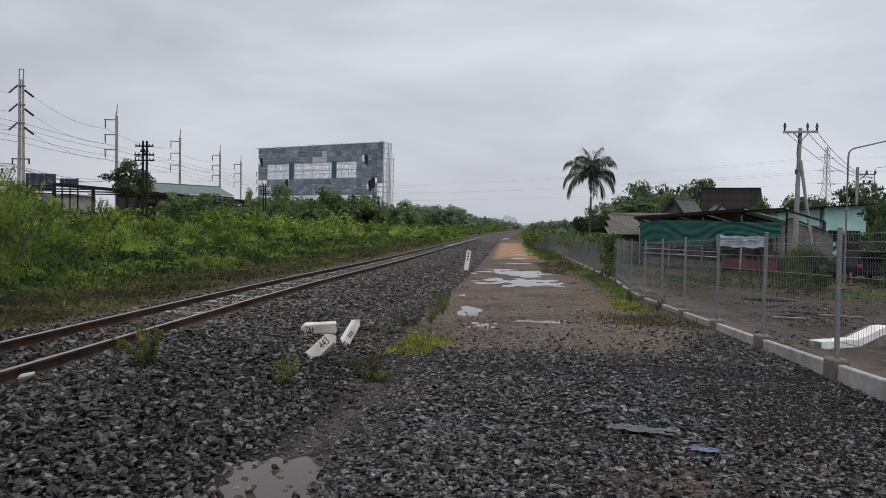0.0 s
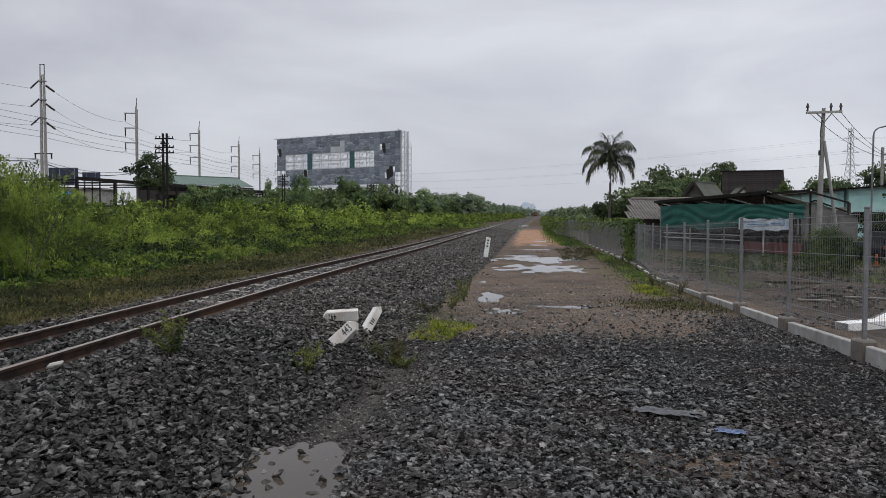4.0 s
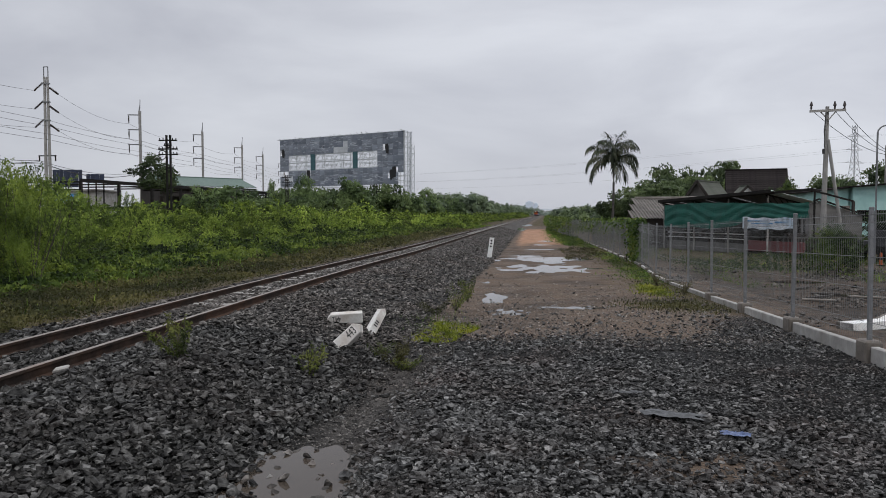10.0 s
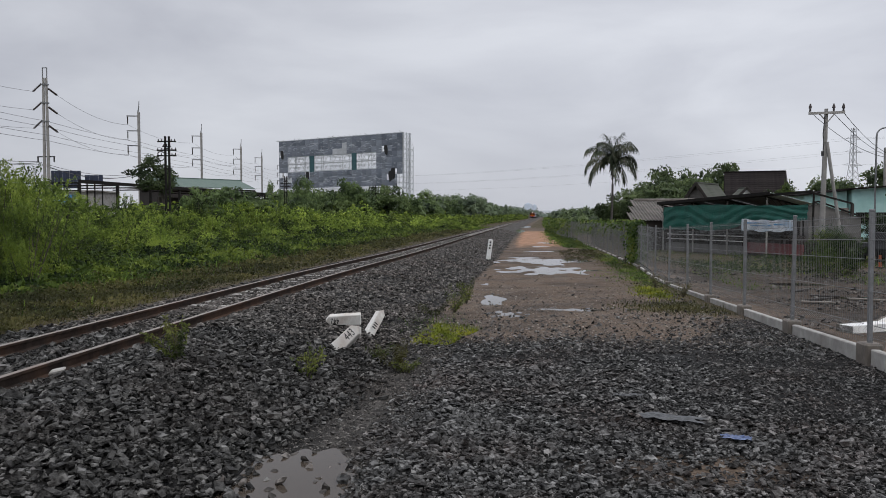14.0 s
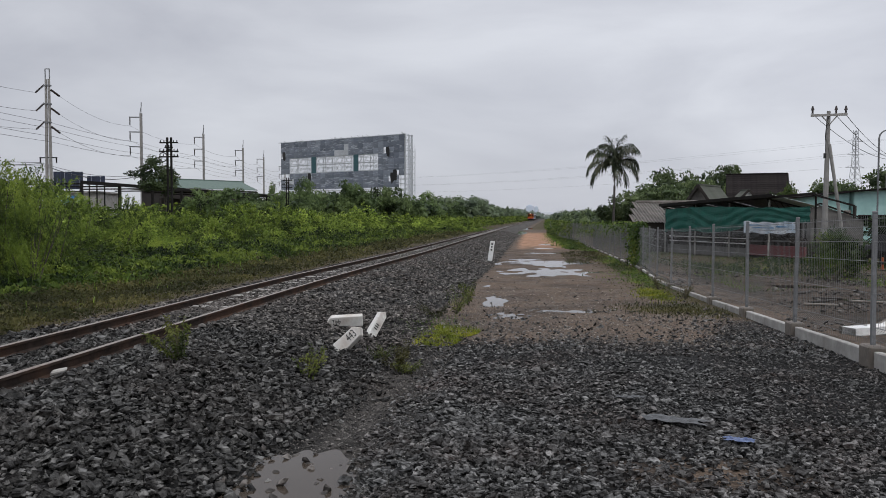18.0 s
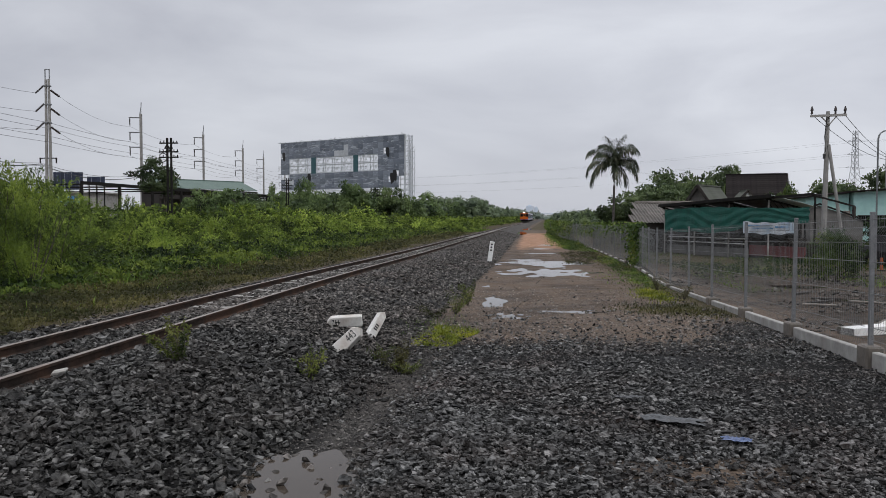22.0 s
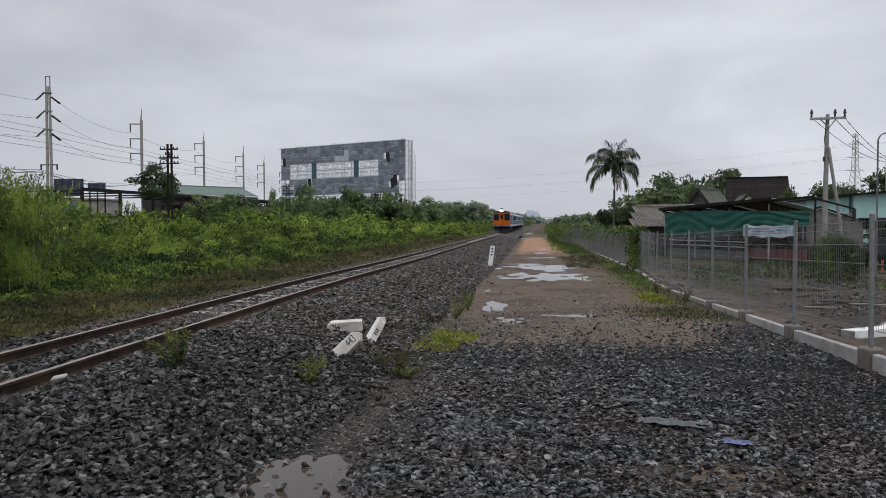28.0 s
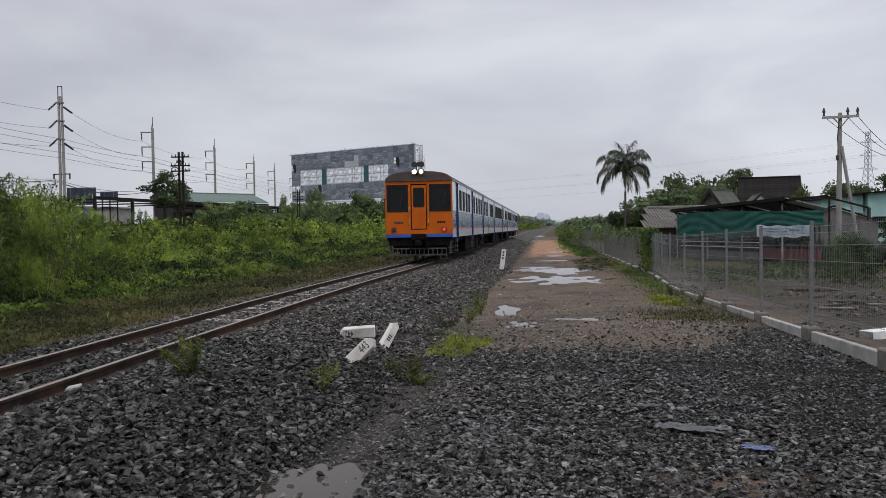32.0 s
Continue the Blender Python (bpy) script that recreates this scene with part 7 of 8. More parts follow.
def herb(x, y, height, spread, seed, mat, label, leaves=420, wide=0.4, leaf=0.045):
    """A small weed: a few thin stems, each set with leaves."""
    rng = np.random.default_rng(seed)
    z = float(ground_z(x, y))
    ob = thing("weed", pose(x, y, z), label, "weed", "weeds on the ballast")
    bm = bmesh.new()
    pts, outs = [], []
    for _ in range(11):
        a, r = rng.uniform(0, 6.3), spread * rng.uniform(0.3, 1)
        tip = np.array([math.cos(a) * r, math.sin(a) * r, height * rng.uniform(0.6, 1.05)])
        line = [Vector((0, 0, -0.03)), Vector(tip * np.array([0.45, 0.45, 0.55])), Vector(tip)]
        sweep(bm, line, [0.006, 0.004, 0.002], 4)
        u = rng.uniform(0.2, 1, leaves // 11)[:, None]
        pts.append(tip * u * np.array([1, 1, 1]) + rng.normal(0, 0.012, (len(u), 3)))
        outs.append(rng.normal(0, 1, (len(u), 3)) + np.array([0, 0, 0.3]))
    tagged(part("stalk", bm, BARK, ob), kind="stuff")
    at = np.concatenate(pts)
    ln = rng.uniform(0.5, 1.2, len(at)) * leaf
    v, f = leaf_quads(rng, at, np.concatenate(outs), ln, ln * wide)
    link_mesh("foliage", arrays_mesh("foliage", v, f), mat, ob)


def tree_mesh(seed, clumps=76, per=66):
    """A crown about one metre in radius and in height, uneven, with gaps."""
    rng = np.random.default_rng(seed)
    lobes = rng.normal(0, 1, (7, 3)) * np.array([0.42, 0.42, 0.28])
    lobes[:, 2] += 0.5

    def shape(n):
        k = rng.integers(0, 7, n)
        d = rng.normal(0, 1, (n, 3))
        d /= np.linalg.norm(d, axis=1, keepdims=True)
        c = lobes[k] + d * rng.uniform(0.25, 0.5, (n, 1)) * np.array([1, 1, 0.75])
        return c, rng.uniform(0.13, 0.27, n)

    c, size = shape(clumps)
    d = rng.normal(0, 1, (clumps, per, 3))
    d /= np.linalg.norm(d, axis=2, keepdims=True)
    d[..., 2] = np.where(d[..., 2] < -0.3, -d[..., 2], d[..., 2])
    at = (c[:, None] + d * rng.uniform(0.6, 1.08, (clumps, per, 1)) * size[:, None, None] * np.array([1, 1, 0.75])).reshape(-1, 3)
    ln = rng.uniform(0.055, 0.1, len(at))
    v, f = leaf_quads(rng, at, d.reshape(-1, 3) + np.array([0, 0, 0.3]), ln, ln * 0.65)
    inner = size > 0.17
    core = (c[inner][:, None] + ICO_V[None] * rng.uniform(0.42, 0.62, (inner.sum(), 12, 1)) * size[inner][:, None, None] * np.array([1, 1, 0.7])).reshape(-1, 3)
    tri = (ICO_F[None] + (np.arange(inner.sum()) * 12)[:, None, None]).reshape(-1, 3) + len(v)
    faces = np.concatenate([f[:, :3], f[:, [0, 2, 3]], tri])
    return arrays_mesh("crown", np.concatenate([v, core]), faces), lobes


TREES = [tree_mesh(70 + k) for k in range(5)]


def tree(x, y, height, radius, k, mat, label, group="trees", bare=0.35):
    rng = random.Random(k * 7 + int(x))
    ob = thing("tree", pose(x, y, float(ground_z(x, y)) - 0.05, 0, 0, rng.uniform(0, 360)), label, "tree", group)
    mesh, lobes = TREES[k % 5]
    o = new("crown", mesh)
    o.parent = ob
    tall = height * (1 - bare)
    o.matrix_basis = Matrix.Translation((0, 0, height * bare)) @ Matrix.Diagonal((radius, radius, tall * 0.78, 1))
    if not o.material_slots:
        mesh.materials.append(mat)
    o.material_slots[0].link = "OBJECT"
    o.material_slots[0].material = mat
    bm = bmesh.new()
    r = height * 0.022
    sweep(bm, [(0, 0, -0.1), (r, 0, height * bare * 0.6), (0, r, height * bare * 1.15)], [r * 1.3, r, r * 0.8], 8)
    for l in lobes[:5]:
        tip = (l[0] * radius * 0.85, l[1] * radius * 0.85, height * bare + l[2] * tall * 0.78)
        sweep(bm, [(0, 0, height * bare), (tip[0] * 0.4, tip[1] * 0.4, height * bare + (tip[2] - height * bare) * 0.55), tip], [r * 0.6, r * 0.4, r * 0.15], 6)
    part("trunk", bm, BARK, ob, "forked trunk and limbs")


# behind the yard, by distance; past 61 m the leaves lighten for haze
for k, (x, y, h, r) in enumerate(((12.4, 66, 5.0, 3.4), (14.2, 71, 5.6, 3.6), (15.8, 84, 6.9, 4.0), (19.6, 88, 7.2, 4.3), (22.6, 92, 7.6, 3.6), (25.2, 88, 8.3, 2.6), (26.6, 92, 8.2, 2.4), (17.2, 74, 5.4, 3.0), (27.0, 66, 4.5, 2.0),
                                 (10.4, 63, 3.9, 2.1), (12.2, 62, 3.6, 2.4), (23.4, 68, 5.1, 1.6), (40.0, 88, 6.0, 3.6), (33.5, 74, 6.3, 3.0), (36.5, 72, 6.8, 3.6), (38.2, 66, 5.2, 3.2), (43.5, 74, 7.2, 3.8), (30.2, 70, 5.2, 2.8), (48, 80, 7.4, 4.4), (34.6, 60, 4.8, 2.6), (22.6, 46, 2.2, 1.3), (27.9, 58, 4.6, 2.0), (30.2, 62, 5.6, 2.6), (32.6, 66, 5.0, 2.6), (23.4, 66, 5.1, 1.7), (24.4, 67, 4.7, 1.4), (25.6, 47, 5.2, 1.5), (28.2, 49, 5.9, 2.4), (26.9, 46, 4.2, 1.5), (21.6, 80, 7.0, 3.4), (19.0, 79, 6.2, 3.2), (25.6, 84, 7.9, 3.0))):
    tree(x, y, h, r, k, LEAF_VINE if k in (24, 25) else LEAF_GROVE if y > 61 else LEAF_DARK, "leafy green tree behind the yard", "trees behind the yard", 0.12)
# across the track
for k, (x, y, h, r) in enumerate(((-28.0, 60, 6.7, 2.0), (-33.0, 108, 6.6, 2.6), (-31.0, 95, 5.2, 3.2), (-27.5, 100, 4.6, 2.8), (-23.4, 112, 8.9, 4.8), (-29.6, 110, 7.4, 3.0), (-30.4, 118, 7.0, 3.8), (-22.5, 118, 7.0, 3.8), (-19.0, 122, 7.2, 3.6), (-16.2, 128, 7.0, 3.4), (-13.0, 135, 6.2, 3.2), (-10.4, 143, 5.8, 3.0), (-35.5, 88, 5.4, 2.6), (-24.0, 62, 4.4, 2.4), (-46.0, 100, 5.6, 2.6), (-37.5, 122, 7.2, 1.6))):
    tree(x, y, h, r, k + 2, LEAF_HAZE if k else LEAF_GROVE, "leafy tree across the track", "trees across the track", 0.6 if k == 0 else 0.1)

rng_yard = random.Random(14)
for k, (x, y, r, h) in enumerate(((10.2, 24.0, 0.95, 1.5), (11.2, 25.2, 0.85, 1.25), (12.1, 28.2, 1.25, 1.75), (13.0, 30.5, 1.0, 1.55), (14.9, 27.0, 1.3, 1.7), (16.6, 29.0, 1.6, 1.9), (19.0, 33.0, 1.8, 2.0))):
    shrub(x, y, r, h, k, rng_yard, "tall rough green weeds behind the fence", "bushes in the yard", LEAF_MID if k < 2 else LEAF_DARK)


def palm(x, y, height):
    ob = thing("coconut_palm", pose(x, y, -0.2), "coconut palm with drooping fronds and a slim trunk", "palm tree")
    bm = bmesh.new()
    pts = [(0.12 * math.sin(u * 2.2), 0, height * u) for u in np.linspace(0, 1, 14)]
    sweep(bm, pts, [0.11 - 0.045 * k / 13 + (0.01 if k % 2 else 0) for k in range(14)], 10)
    part("trunk", bm, PALM_BARK, ob, "slim grey ringed trunk")
    rng = np.random.default_rng(3)
    top = np.array(pts[-1])
    for k in range(25):
        a = k * 2.399 + rng.uniform(-0.35, 0.35)
        rise = (1.5 - 1.85 * (k / 24) ** 1.15 if k > 2 else 1.52) + rng.uniform(-0.1, 0.1)
        length = rng.uniform(2.3, 3.0) * (0.8 if rise > 1.1 else 1)
        out = np.array([math.cos(a), math.sin(a), 0])
        line, p, e = [top.copy()], top.copy(), rise
        for q in range(14):
            p = p + (out * math.cos(e) + np.array([0, 0, math.sin(e)])) * length / 14
            e -= (0.02 + 0.021 * q) * (1.0 if rise > 0.2 else 0.8) * (0.4 if k < 3 else 0.72 if k < 9 else 1)
            e = max(e, -1.45)
            line.append(p.copy())
        line = np.array(line)
        bm = bmesh.new()
        sweep(bm, [Vector(q) for q in line], [0.032 - 0.002 * i for i in range(15)], 5)
        frond = part("frond", bm, LEAF_PALM, ob)
        u = np.repeat(np.linspace(0.14, 0.99, 64), 2)
        i = np.minimum((u * 14).astype(int), 13)
        t = line[i + 1] - line[i]
        at = line[i] + t * (u * 14 - i)[:, None]
        t = t / np.linalg.norm(t, axis=1, keepdims=True)
        s = np.cross(t, [0, 0, 1.0])
        s = s / (np.linalg.norm(s, axis=1, keepdims=True) + 1e-6) * np.where(np.arange(len(u)) % 2, 1, -1)[:, None]
        n = len(at)
        hang = 0.9 if k > 6 else 0.45
        ax = s * 0.6 + t * 0.55 + np.array([0, 0, -hang]) + rng.normal(0, 0.14, (n, 3))
        ax = ax / np.linalg.norm(ax, axis=1, keepdims=True)
        ln = rng.uniform(0.5, 0.85, n) * np.where(u > 0.85, 0.65, 1) * np.where(u < 0.3, 0.8, 1)
        w = np.cross(ax, [0.3, 0.2, 1.0])
        w = w / np.linalg.norm(w, axis=1, keepdims=True) * 0.022
        mid = at + ax * ln[:, None] * 0.5
        tip = at + ax * ln[:, None] - np.array([0, 0, 0.16])
        v = np.stack([at, mid + w, tip, mid - w], 1).reshape(-1, 3)
        link_mesh("frond_blade", arrays_mesh("frond_blade", v, np.arange(4 * n).reshape(n, 4)), LEAF_PALM, frond)
    bm = bmesh.new()
    for k in range(6):
        a = k * 1.05
        bmesh.ops.create_icosphere(bm, subdivisions=1, radius=0.13, matrix=Matrix.Translation((top[0] + 0.22 * math.cos(a), top[1] + 0.22 * math.sin(a), top[2] - 0.2)))
    tagged(part("coconuts", bm, LEAF_PALM, ob), kind="stuff")


palm(8.66, 60, 6.55)


def vines():
    """Creeper that hangs over the fence."""
    rng = np.random.default_rng(12)
    at, out = [], []
    for y0, y1, n, low, thick in ((28.6, 31.2, 1500, 0.0, 0.14), (31.5, 47, 380, 1.3, 0.08), (47, 56, 300, 1.0, 0.12), (62, 112, 3600, 0.5, 0.16)):
        y = rng.uniform(y0, y1, n)
        x = np.interp(y, [f[0] for f in FENCE], [f[1] for f in FENCE]) + rng.normal(0, thick, n)
        hang = np.abs(np.sin(y * 2.9) + 0.5 * np.sin(y * 7.3)) / 1.5
        z = -0.07 + 1.62 - rng.uniform(0, 1, n) ** 1.6 * (1.6 - low * (1 - 0.45 * hang))
        z += rng.normal(0, 0.06, n)
        at.append(np.stack([x, y, z], -1))
        out.append(np.stack([rng.normal(-0.5, 0.6, n), rng.normal(0, 0.6, n), rng.normal(-0.2, 0.5, n)], -1))
    at, out = np.concatenate(at), np.concatenate(out)
    ln = rng.uniform(0.07, 0.13, len(at)) * (1 + at[:, 1] / 120)
    v, f = leaf_quads(rng, at, out, ln, ln * 0.7)
    tagged(link_mesh("creeper", arrays_mesh("creeper", v, f), LEAF_VINE), "green creeper hanging over the wire fence", "creeper", kind="stuff")


vines()


def woods(name, x0, x1, y0, y1, count, low, high, size, seed, label, per=26):
    """A belt of distant trees: rounded crowns, each a solid dome wrapped in leaves, at uneven heights."""
    rng = np.random.default_rng(seed)
    y = near_first(rng, count, y0, y1, 1.5)
    x = track_x(y) + rng.uniform(x0, x1, count)
    top = (low + (high - low) * (0.5 + 0.5 * np.sin(x * 0.21 + seed) * np.sin(y * 0.06 + 1.3 * seed))) * rng.uniform(0.78, 1.04, count)
    r = size * rng.uniform(1.0, 2.1, count) * (1 + y / 450)
    z = np.maximum(top - r, 0.2) * rng.uniform(0.25, 1.0, count) ** 0.4 + rise(y)
    d = rng.normal(0, 1, (count, per, 3))
    d /= np.linalg.norm(d, axis=2, keepdims=True)
    d[..., 2] = np.abs(d[..., 2]) - 0.25
    mid = np.stack([x, y, z], -1)
    at = (mid[:, None] + d * r[:, None, None] * rng.uniform(0.72, 1.0, (count, per, 1))).reshape(-1, 3)
    ln = np.repeat(r, per) * rng.uniform(0.2, 0.42, len(at))
    v, f = leaf_quads(rng, at, d.reshape(-1, 3) + np.array([0, 0, 0.3]), ln, ln * 0.8)
    core = (mid[:, None] + ICO_V[None] * rng.uniform(0.55, 0.78, (count, 12, 1)) * r[:, None, None] * np.array([1, 1, 0.9])).reshape(-1, 3)
    tri = (ICO_F[None] + (np.arange(count) * 12)[:, None, None]).reshape(-1, 3) + len(v)
    quads = np.concatenate([np.stack([f[:, 0], f[:, 1], f[:, 2]], -1), np.stack([f[:, 0], f[:, 2], f[:, 3]], -1), tri])
    # the farther the belt, the more haze its leaf colour carries
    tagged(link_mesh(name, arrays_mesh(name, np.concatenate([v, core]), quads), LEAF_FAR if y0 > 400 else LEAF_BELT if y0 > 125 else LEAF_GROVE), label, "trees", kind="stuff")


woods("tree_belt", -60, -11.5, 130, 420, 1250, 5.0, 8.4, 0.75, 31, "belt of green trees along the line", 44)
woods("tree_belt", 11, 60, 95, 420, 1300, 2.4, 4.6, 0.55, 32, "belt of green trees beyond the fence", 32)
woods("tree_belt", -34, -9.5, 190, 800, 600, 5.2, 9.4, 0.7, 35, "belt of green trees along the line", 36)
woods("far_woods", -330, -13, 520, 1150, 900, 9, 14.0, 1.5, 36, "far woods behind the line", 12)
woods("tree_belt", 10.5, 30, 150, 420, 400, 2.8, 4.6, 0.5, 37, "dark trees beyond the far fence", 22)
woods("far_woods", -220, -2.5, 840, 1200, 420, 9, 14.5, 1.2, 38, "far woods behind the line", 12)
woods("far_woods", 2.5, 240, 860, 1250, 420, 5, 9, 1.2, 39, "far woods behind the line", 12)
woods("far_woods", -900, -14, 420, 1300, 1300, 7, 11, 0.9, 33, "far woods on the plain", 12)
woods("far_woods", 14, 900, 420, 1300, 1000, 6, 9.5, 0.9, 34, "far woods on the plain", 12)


def low_scrub(name, d0, d1, y0, y1, count, low, high, mat, seed, label, power=1.5, per=14, size=0.1):
    """Ground-hugging leafy growth: small clumps, higher towards d1."""
    rng = np.random.default_rng(seed)
    y = near_first(rng, count, y0, y1, power)
    u = rng.uniform(0, 1, count)
    x = track_x(y) + d0 + (d1 - d0) * u
    patch = 0.5 + 0.5 * np.sin(x * 1.3 + 0.7 * np.sin(y * 0.5)) * np.sin(y * 0.8 + seed)
    top = (low + (high - low) * u) * (0.45 + 0.75 * patch)
    z = ground_z(x, y) + top * rng.uniform(0.1, 1, count) ** 0.6
    r = (size + 0.0022 * y) * rng.uniform(0.7, 1.6, count)
    d = rng.normal(0, 1, (count, per, 3))
    d /= np.linalg.norm(d, axis=2, keepdims=True)
    d[..., 2] = np.abs(d[..., 2]) - 0.35
    at = (np.stack([x, y, z], -1)[:, None] + d * r[:, None, None]).reshape(-1, 3)
    ln = np.repeat(r, per) * rng.uniform(0.5, 1.0, len(at))
    v, f = leaf_quads(rng, at, d.reshape(-1, 3) + np.array([0, 0, 0.4]), ln, ln * 0.5)
    tagged(link_mesh(name, arrays_mesh(name, v, f), mat), label, "weeds", kind="stuff")


low_scrub("weeds", -4.8, -9.4, 9, 130, 4200, 0.06, 0.7, LEAF_MID, 51, "leafy green weeds rising towards the scrub")
low_scrub("weeds", -2.3, -6.0, 8, 90, 4200, 0.02, 0.13, BLADE_DRY, 52, "low brown and green weeds beside the ballast", 1.8, 10, 0.045)
low_scrub("weeds", 7.5, 8.7, 46, 112, 700, 0.04, 0.22, LEAF_VINE, 56, "rough green and yellow weeds on the road's edge", 1.3, 12, 0.0)
low_scrub("weeds", 6.6, 8.5, 33, 43, 300, 0.02, 0.14, BLADE_DRY, 57, "brown trampled weeds on the road's edge", 1.2, 14, -0.025)
low_scrub("weeds", 8.2, 9.0, 20, 34, 300, 0.02, 0.07, LEAF_VINE, 58, "low green weeds along the fence", 1.3, 12, -0.01)
low_scrub("far_scrub", -3.6, -26, 105, 480, 2600, 1.4, 3.4, LEAF_SCRUB, 53, "yellow-green scrub along the far track", 1.5)
low_scrub("far_scrub", 8.4, 9.6, 112, 420, 600, 0.08, 0.4, LEAF_VINE, 54, "scrub on the far road's edge", 1.5)
low_scrub("far_scrub", 9.6, 26, 70, 420, 1500, 0.8, 2.6, LEAF_SCRUB, 55, "scrub beyond the far fence", 1.5)



def yard_weeds():
    """Dark green weeds in clumps before the shelter."""
    rng = np.random.default_rng(61)
    n = 900
    y = rng.uniform(24, 36, n)
    x = 6.2 + rng.uniform(0, 1, n) * (0.36 * y)
    k = (np.sin(x * 0.8 + 1) * np.sin(y * 0.5) + rng.normal(0, 0.35, n) > -0.05) & (y > 21.5 + 0.35 * x)
    x, y = x[k], y[k]
    n, per = len(x), 16
    d = rng.normal(0, 1, (n, per, 3))
    d /= np.linalg.norm(d, axis=2, keepdims=True)
    d[..., 2] = np.abs(d[..., 2])
    r = rng.uniform(0.06, 0.2, n)
    at = (np.stack([x, y, ground_z(x, y) + 0.01], -1)[:, None] + d * r[:, None, None]).reshape(-1, 3)
    ln = np.repeat(r, per) * rng.uniform(0.5, 0.9, len(at))
    v, f = leaf_quads(rng, at, d.reshape(-1, 3) + np.array([0, 0, 0.5]), ln, ln * 0.35)
    tagged(link_mesh("weeds", arrays_mesh("weeds", v, f), LEAF_DARK), "dark green weeds in the yard", "weeds", kind="stuff")


yard_weeds()

# ---- small things on the ground ----


def words(parent, text, size, m, mat, label):
    """Raised lettering as a mesh, in the built-in font."""
    c = bpy.data.curves.new("lettering", "FONT")
    c.body, c.size, c.extrude, c.align_x, c.align_y = text, size, 0.002, "CENTER", "CENTER"
    tmp = bpy.data.objects.new("lettering", c)
    scene.collection.objects.link(tmp)
    mesh = bpy.data.meshes.new_from_object(tmp.evaluated_get(bpy.context.evaluated_depsgraph_get()))
    bpy.data.objects.remove(tmp)
    bpy.data.curves.remove(c)
    mesh.name = "lettering"
    mesh.materials.clear()
    o = link_mesh("lettering", mesh, mat, parent, label)
    o.matrix_basis = m
    return o


def marker_stone(m, text, spin, label):
    """A short white concrete number post, lying where it was dropped: long along x, its painted face to -y."""
    ob = thing("number_post", m, label, "marker post", "white number posts")
    bm = bmesh.new()
    out = ((-0.26, -0.082), (0.2, -0.07), (0.26, 0.0), (0.2, 0.07), (-0.26, 0.082))
    extrude_outline(bm, out, 0.11, Matrix.Translation((0, -0.055, 0)))
    bmesh.ops.bevel(bm, geom=list(bm.edges), offset=0.008, segments=1, affect="EDGES")
    part("stone", bm, POST_WHITE, ob, "chipped white-painted concrete")
    if text:
        words(ob, text, 0.135, Matrix.Translation((0.12, -0.0565, 0)) @ pose(0, 0, 0, 90, 0, 0) @ pose(0, 0, 0, 0, 0, spin) @ Matrix.Diagonal((0.62, 1, 1, 1)), BLACK, "black painted numerals")
    else:
        bm = bmesh.new()
        for k in range(3):
            block(bm, (-0.1 + 0.04 * k, -0.057, 0.01), (0.02, 0.006, 0.07))
        part("lettering", bm, BLACK, ob, "worn black numeral bars")


marker_stone(pose(-2.33, 10.9, 0.2, 14, -2, 8) @ pose(0, 0, 0, 0, 180, 0), "442", 0, "white number post lying on its side on the ballast")
marker_stone(pose(-2.03, 9.5, 0.09, -22, -44, 8) @ Matrix.Scale(1.14, 4), "443", 0, "white number post tipped over on the ballast")
marker_stone(pose(-1.83, 10.75, 0.17, -14, -47, 58) @ Matrix.Scale(0.88, 4), "", 0, "white number post leaning on another")


def dotted_post():
    ob = thing("marker_post", pose(-0.58, 33.6, -0.2, 0, 8, -4), "leaning white post with three black dots", "marker post")
    bm = bmesh.new()
    block(bm, (0, 0, 0.45), (0.2, 0.12, 1.0), bevel=0.015)
    part("post", bm, WHITE, ob)
    for k in range(3):
        bm = bmesh.new()
        rod(bm, (0.0, -0.058, 0.82 - 0.13 * k), (0.0, -0.066, 0.82 - 0.13 * k), 0.042, seg=14)
        part("dot", bm, BLACK, ob)


dotted_post()
herb(-3.3, 7.45, 0.46, 0.4, 1, LEAF_WEED, "feathery green weed on the ballast", 900, 0.42, 0.05)
herb(-2.1, 7.95, 0.36, 0.22, 2, LEAF_WEED, "green weed growing through the ballast", 300, 0.42, 0.05)
herb(-2.25, 8.5, 0.14, 0.12, 12, LEAF_WEED, "small green weed in the ballast", 160, 0.35, 0.04)
herb(-1.25, 8.85, 0.34, 0.32, 3, BLADE_DRY, "tuft of dry brown weeds", 1000, 0.16, 0.06)
herb(-1.12, 8.7, 0.15, 0.24, 4, LEAF_WEED, "low green and brown weeds", 420, 0.25, 0.045)
herb(-1.5, 9.3, 0.2, 0.2, 13, LEAF_WEED, "thin green weed by the number posts", 260, 0.25, 0.05)
herb(-0.85, 13.5, 0.5, 0.42, 5, LEAF_WEED, "straggly weed on the ballast's foot", 700, 0.22, 0.06)
herb(-0.7, 15.2, 0.55, 0.35, 6, LEAF_WEED, "tall thin weed on the ballast's foot", 500, 0.22, 0.07)
herb(-1.15, 12.9, 0.22, 0.45, 7, BLADE_DRY, "dry weeds on the ballast's foot", 500, 0.18, 0.06)
herb(4.0, 19.6, 0.4, 0.28, 8, BLADE_DRY, "dry weed against the fence", 420, 0.22, 0.05)
herb(4.1, 17.2, 0.35, 0.25, 9, BLADE_DRY, "dry weed against the fence", 420, 0.22, 0.05)


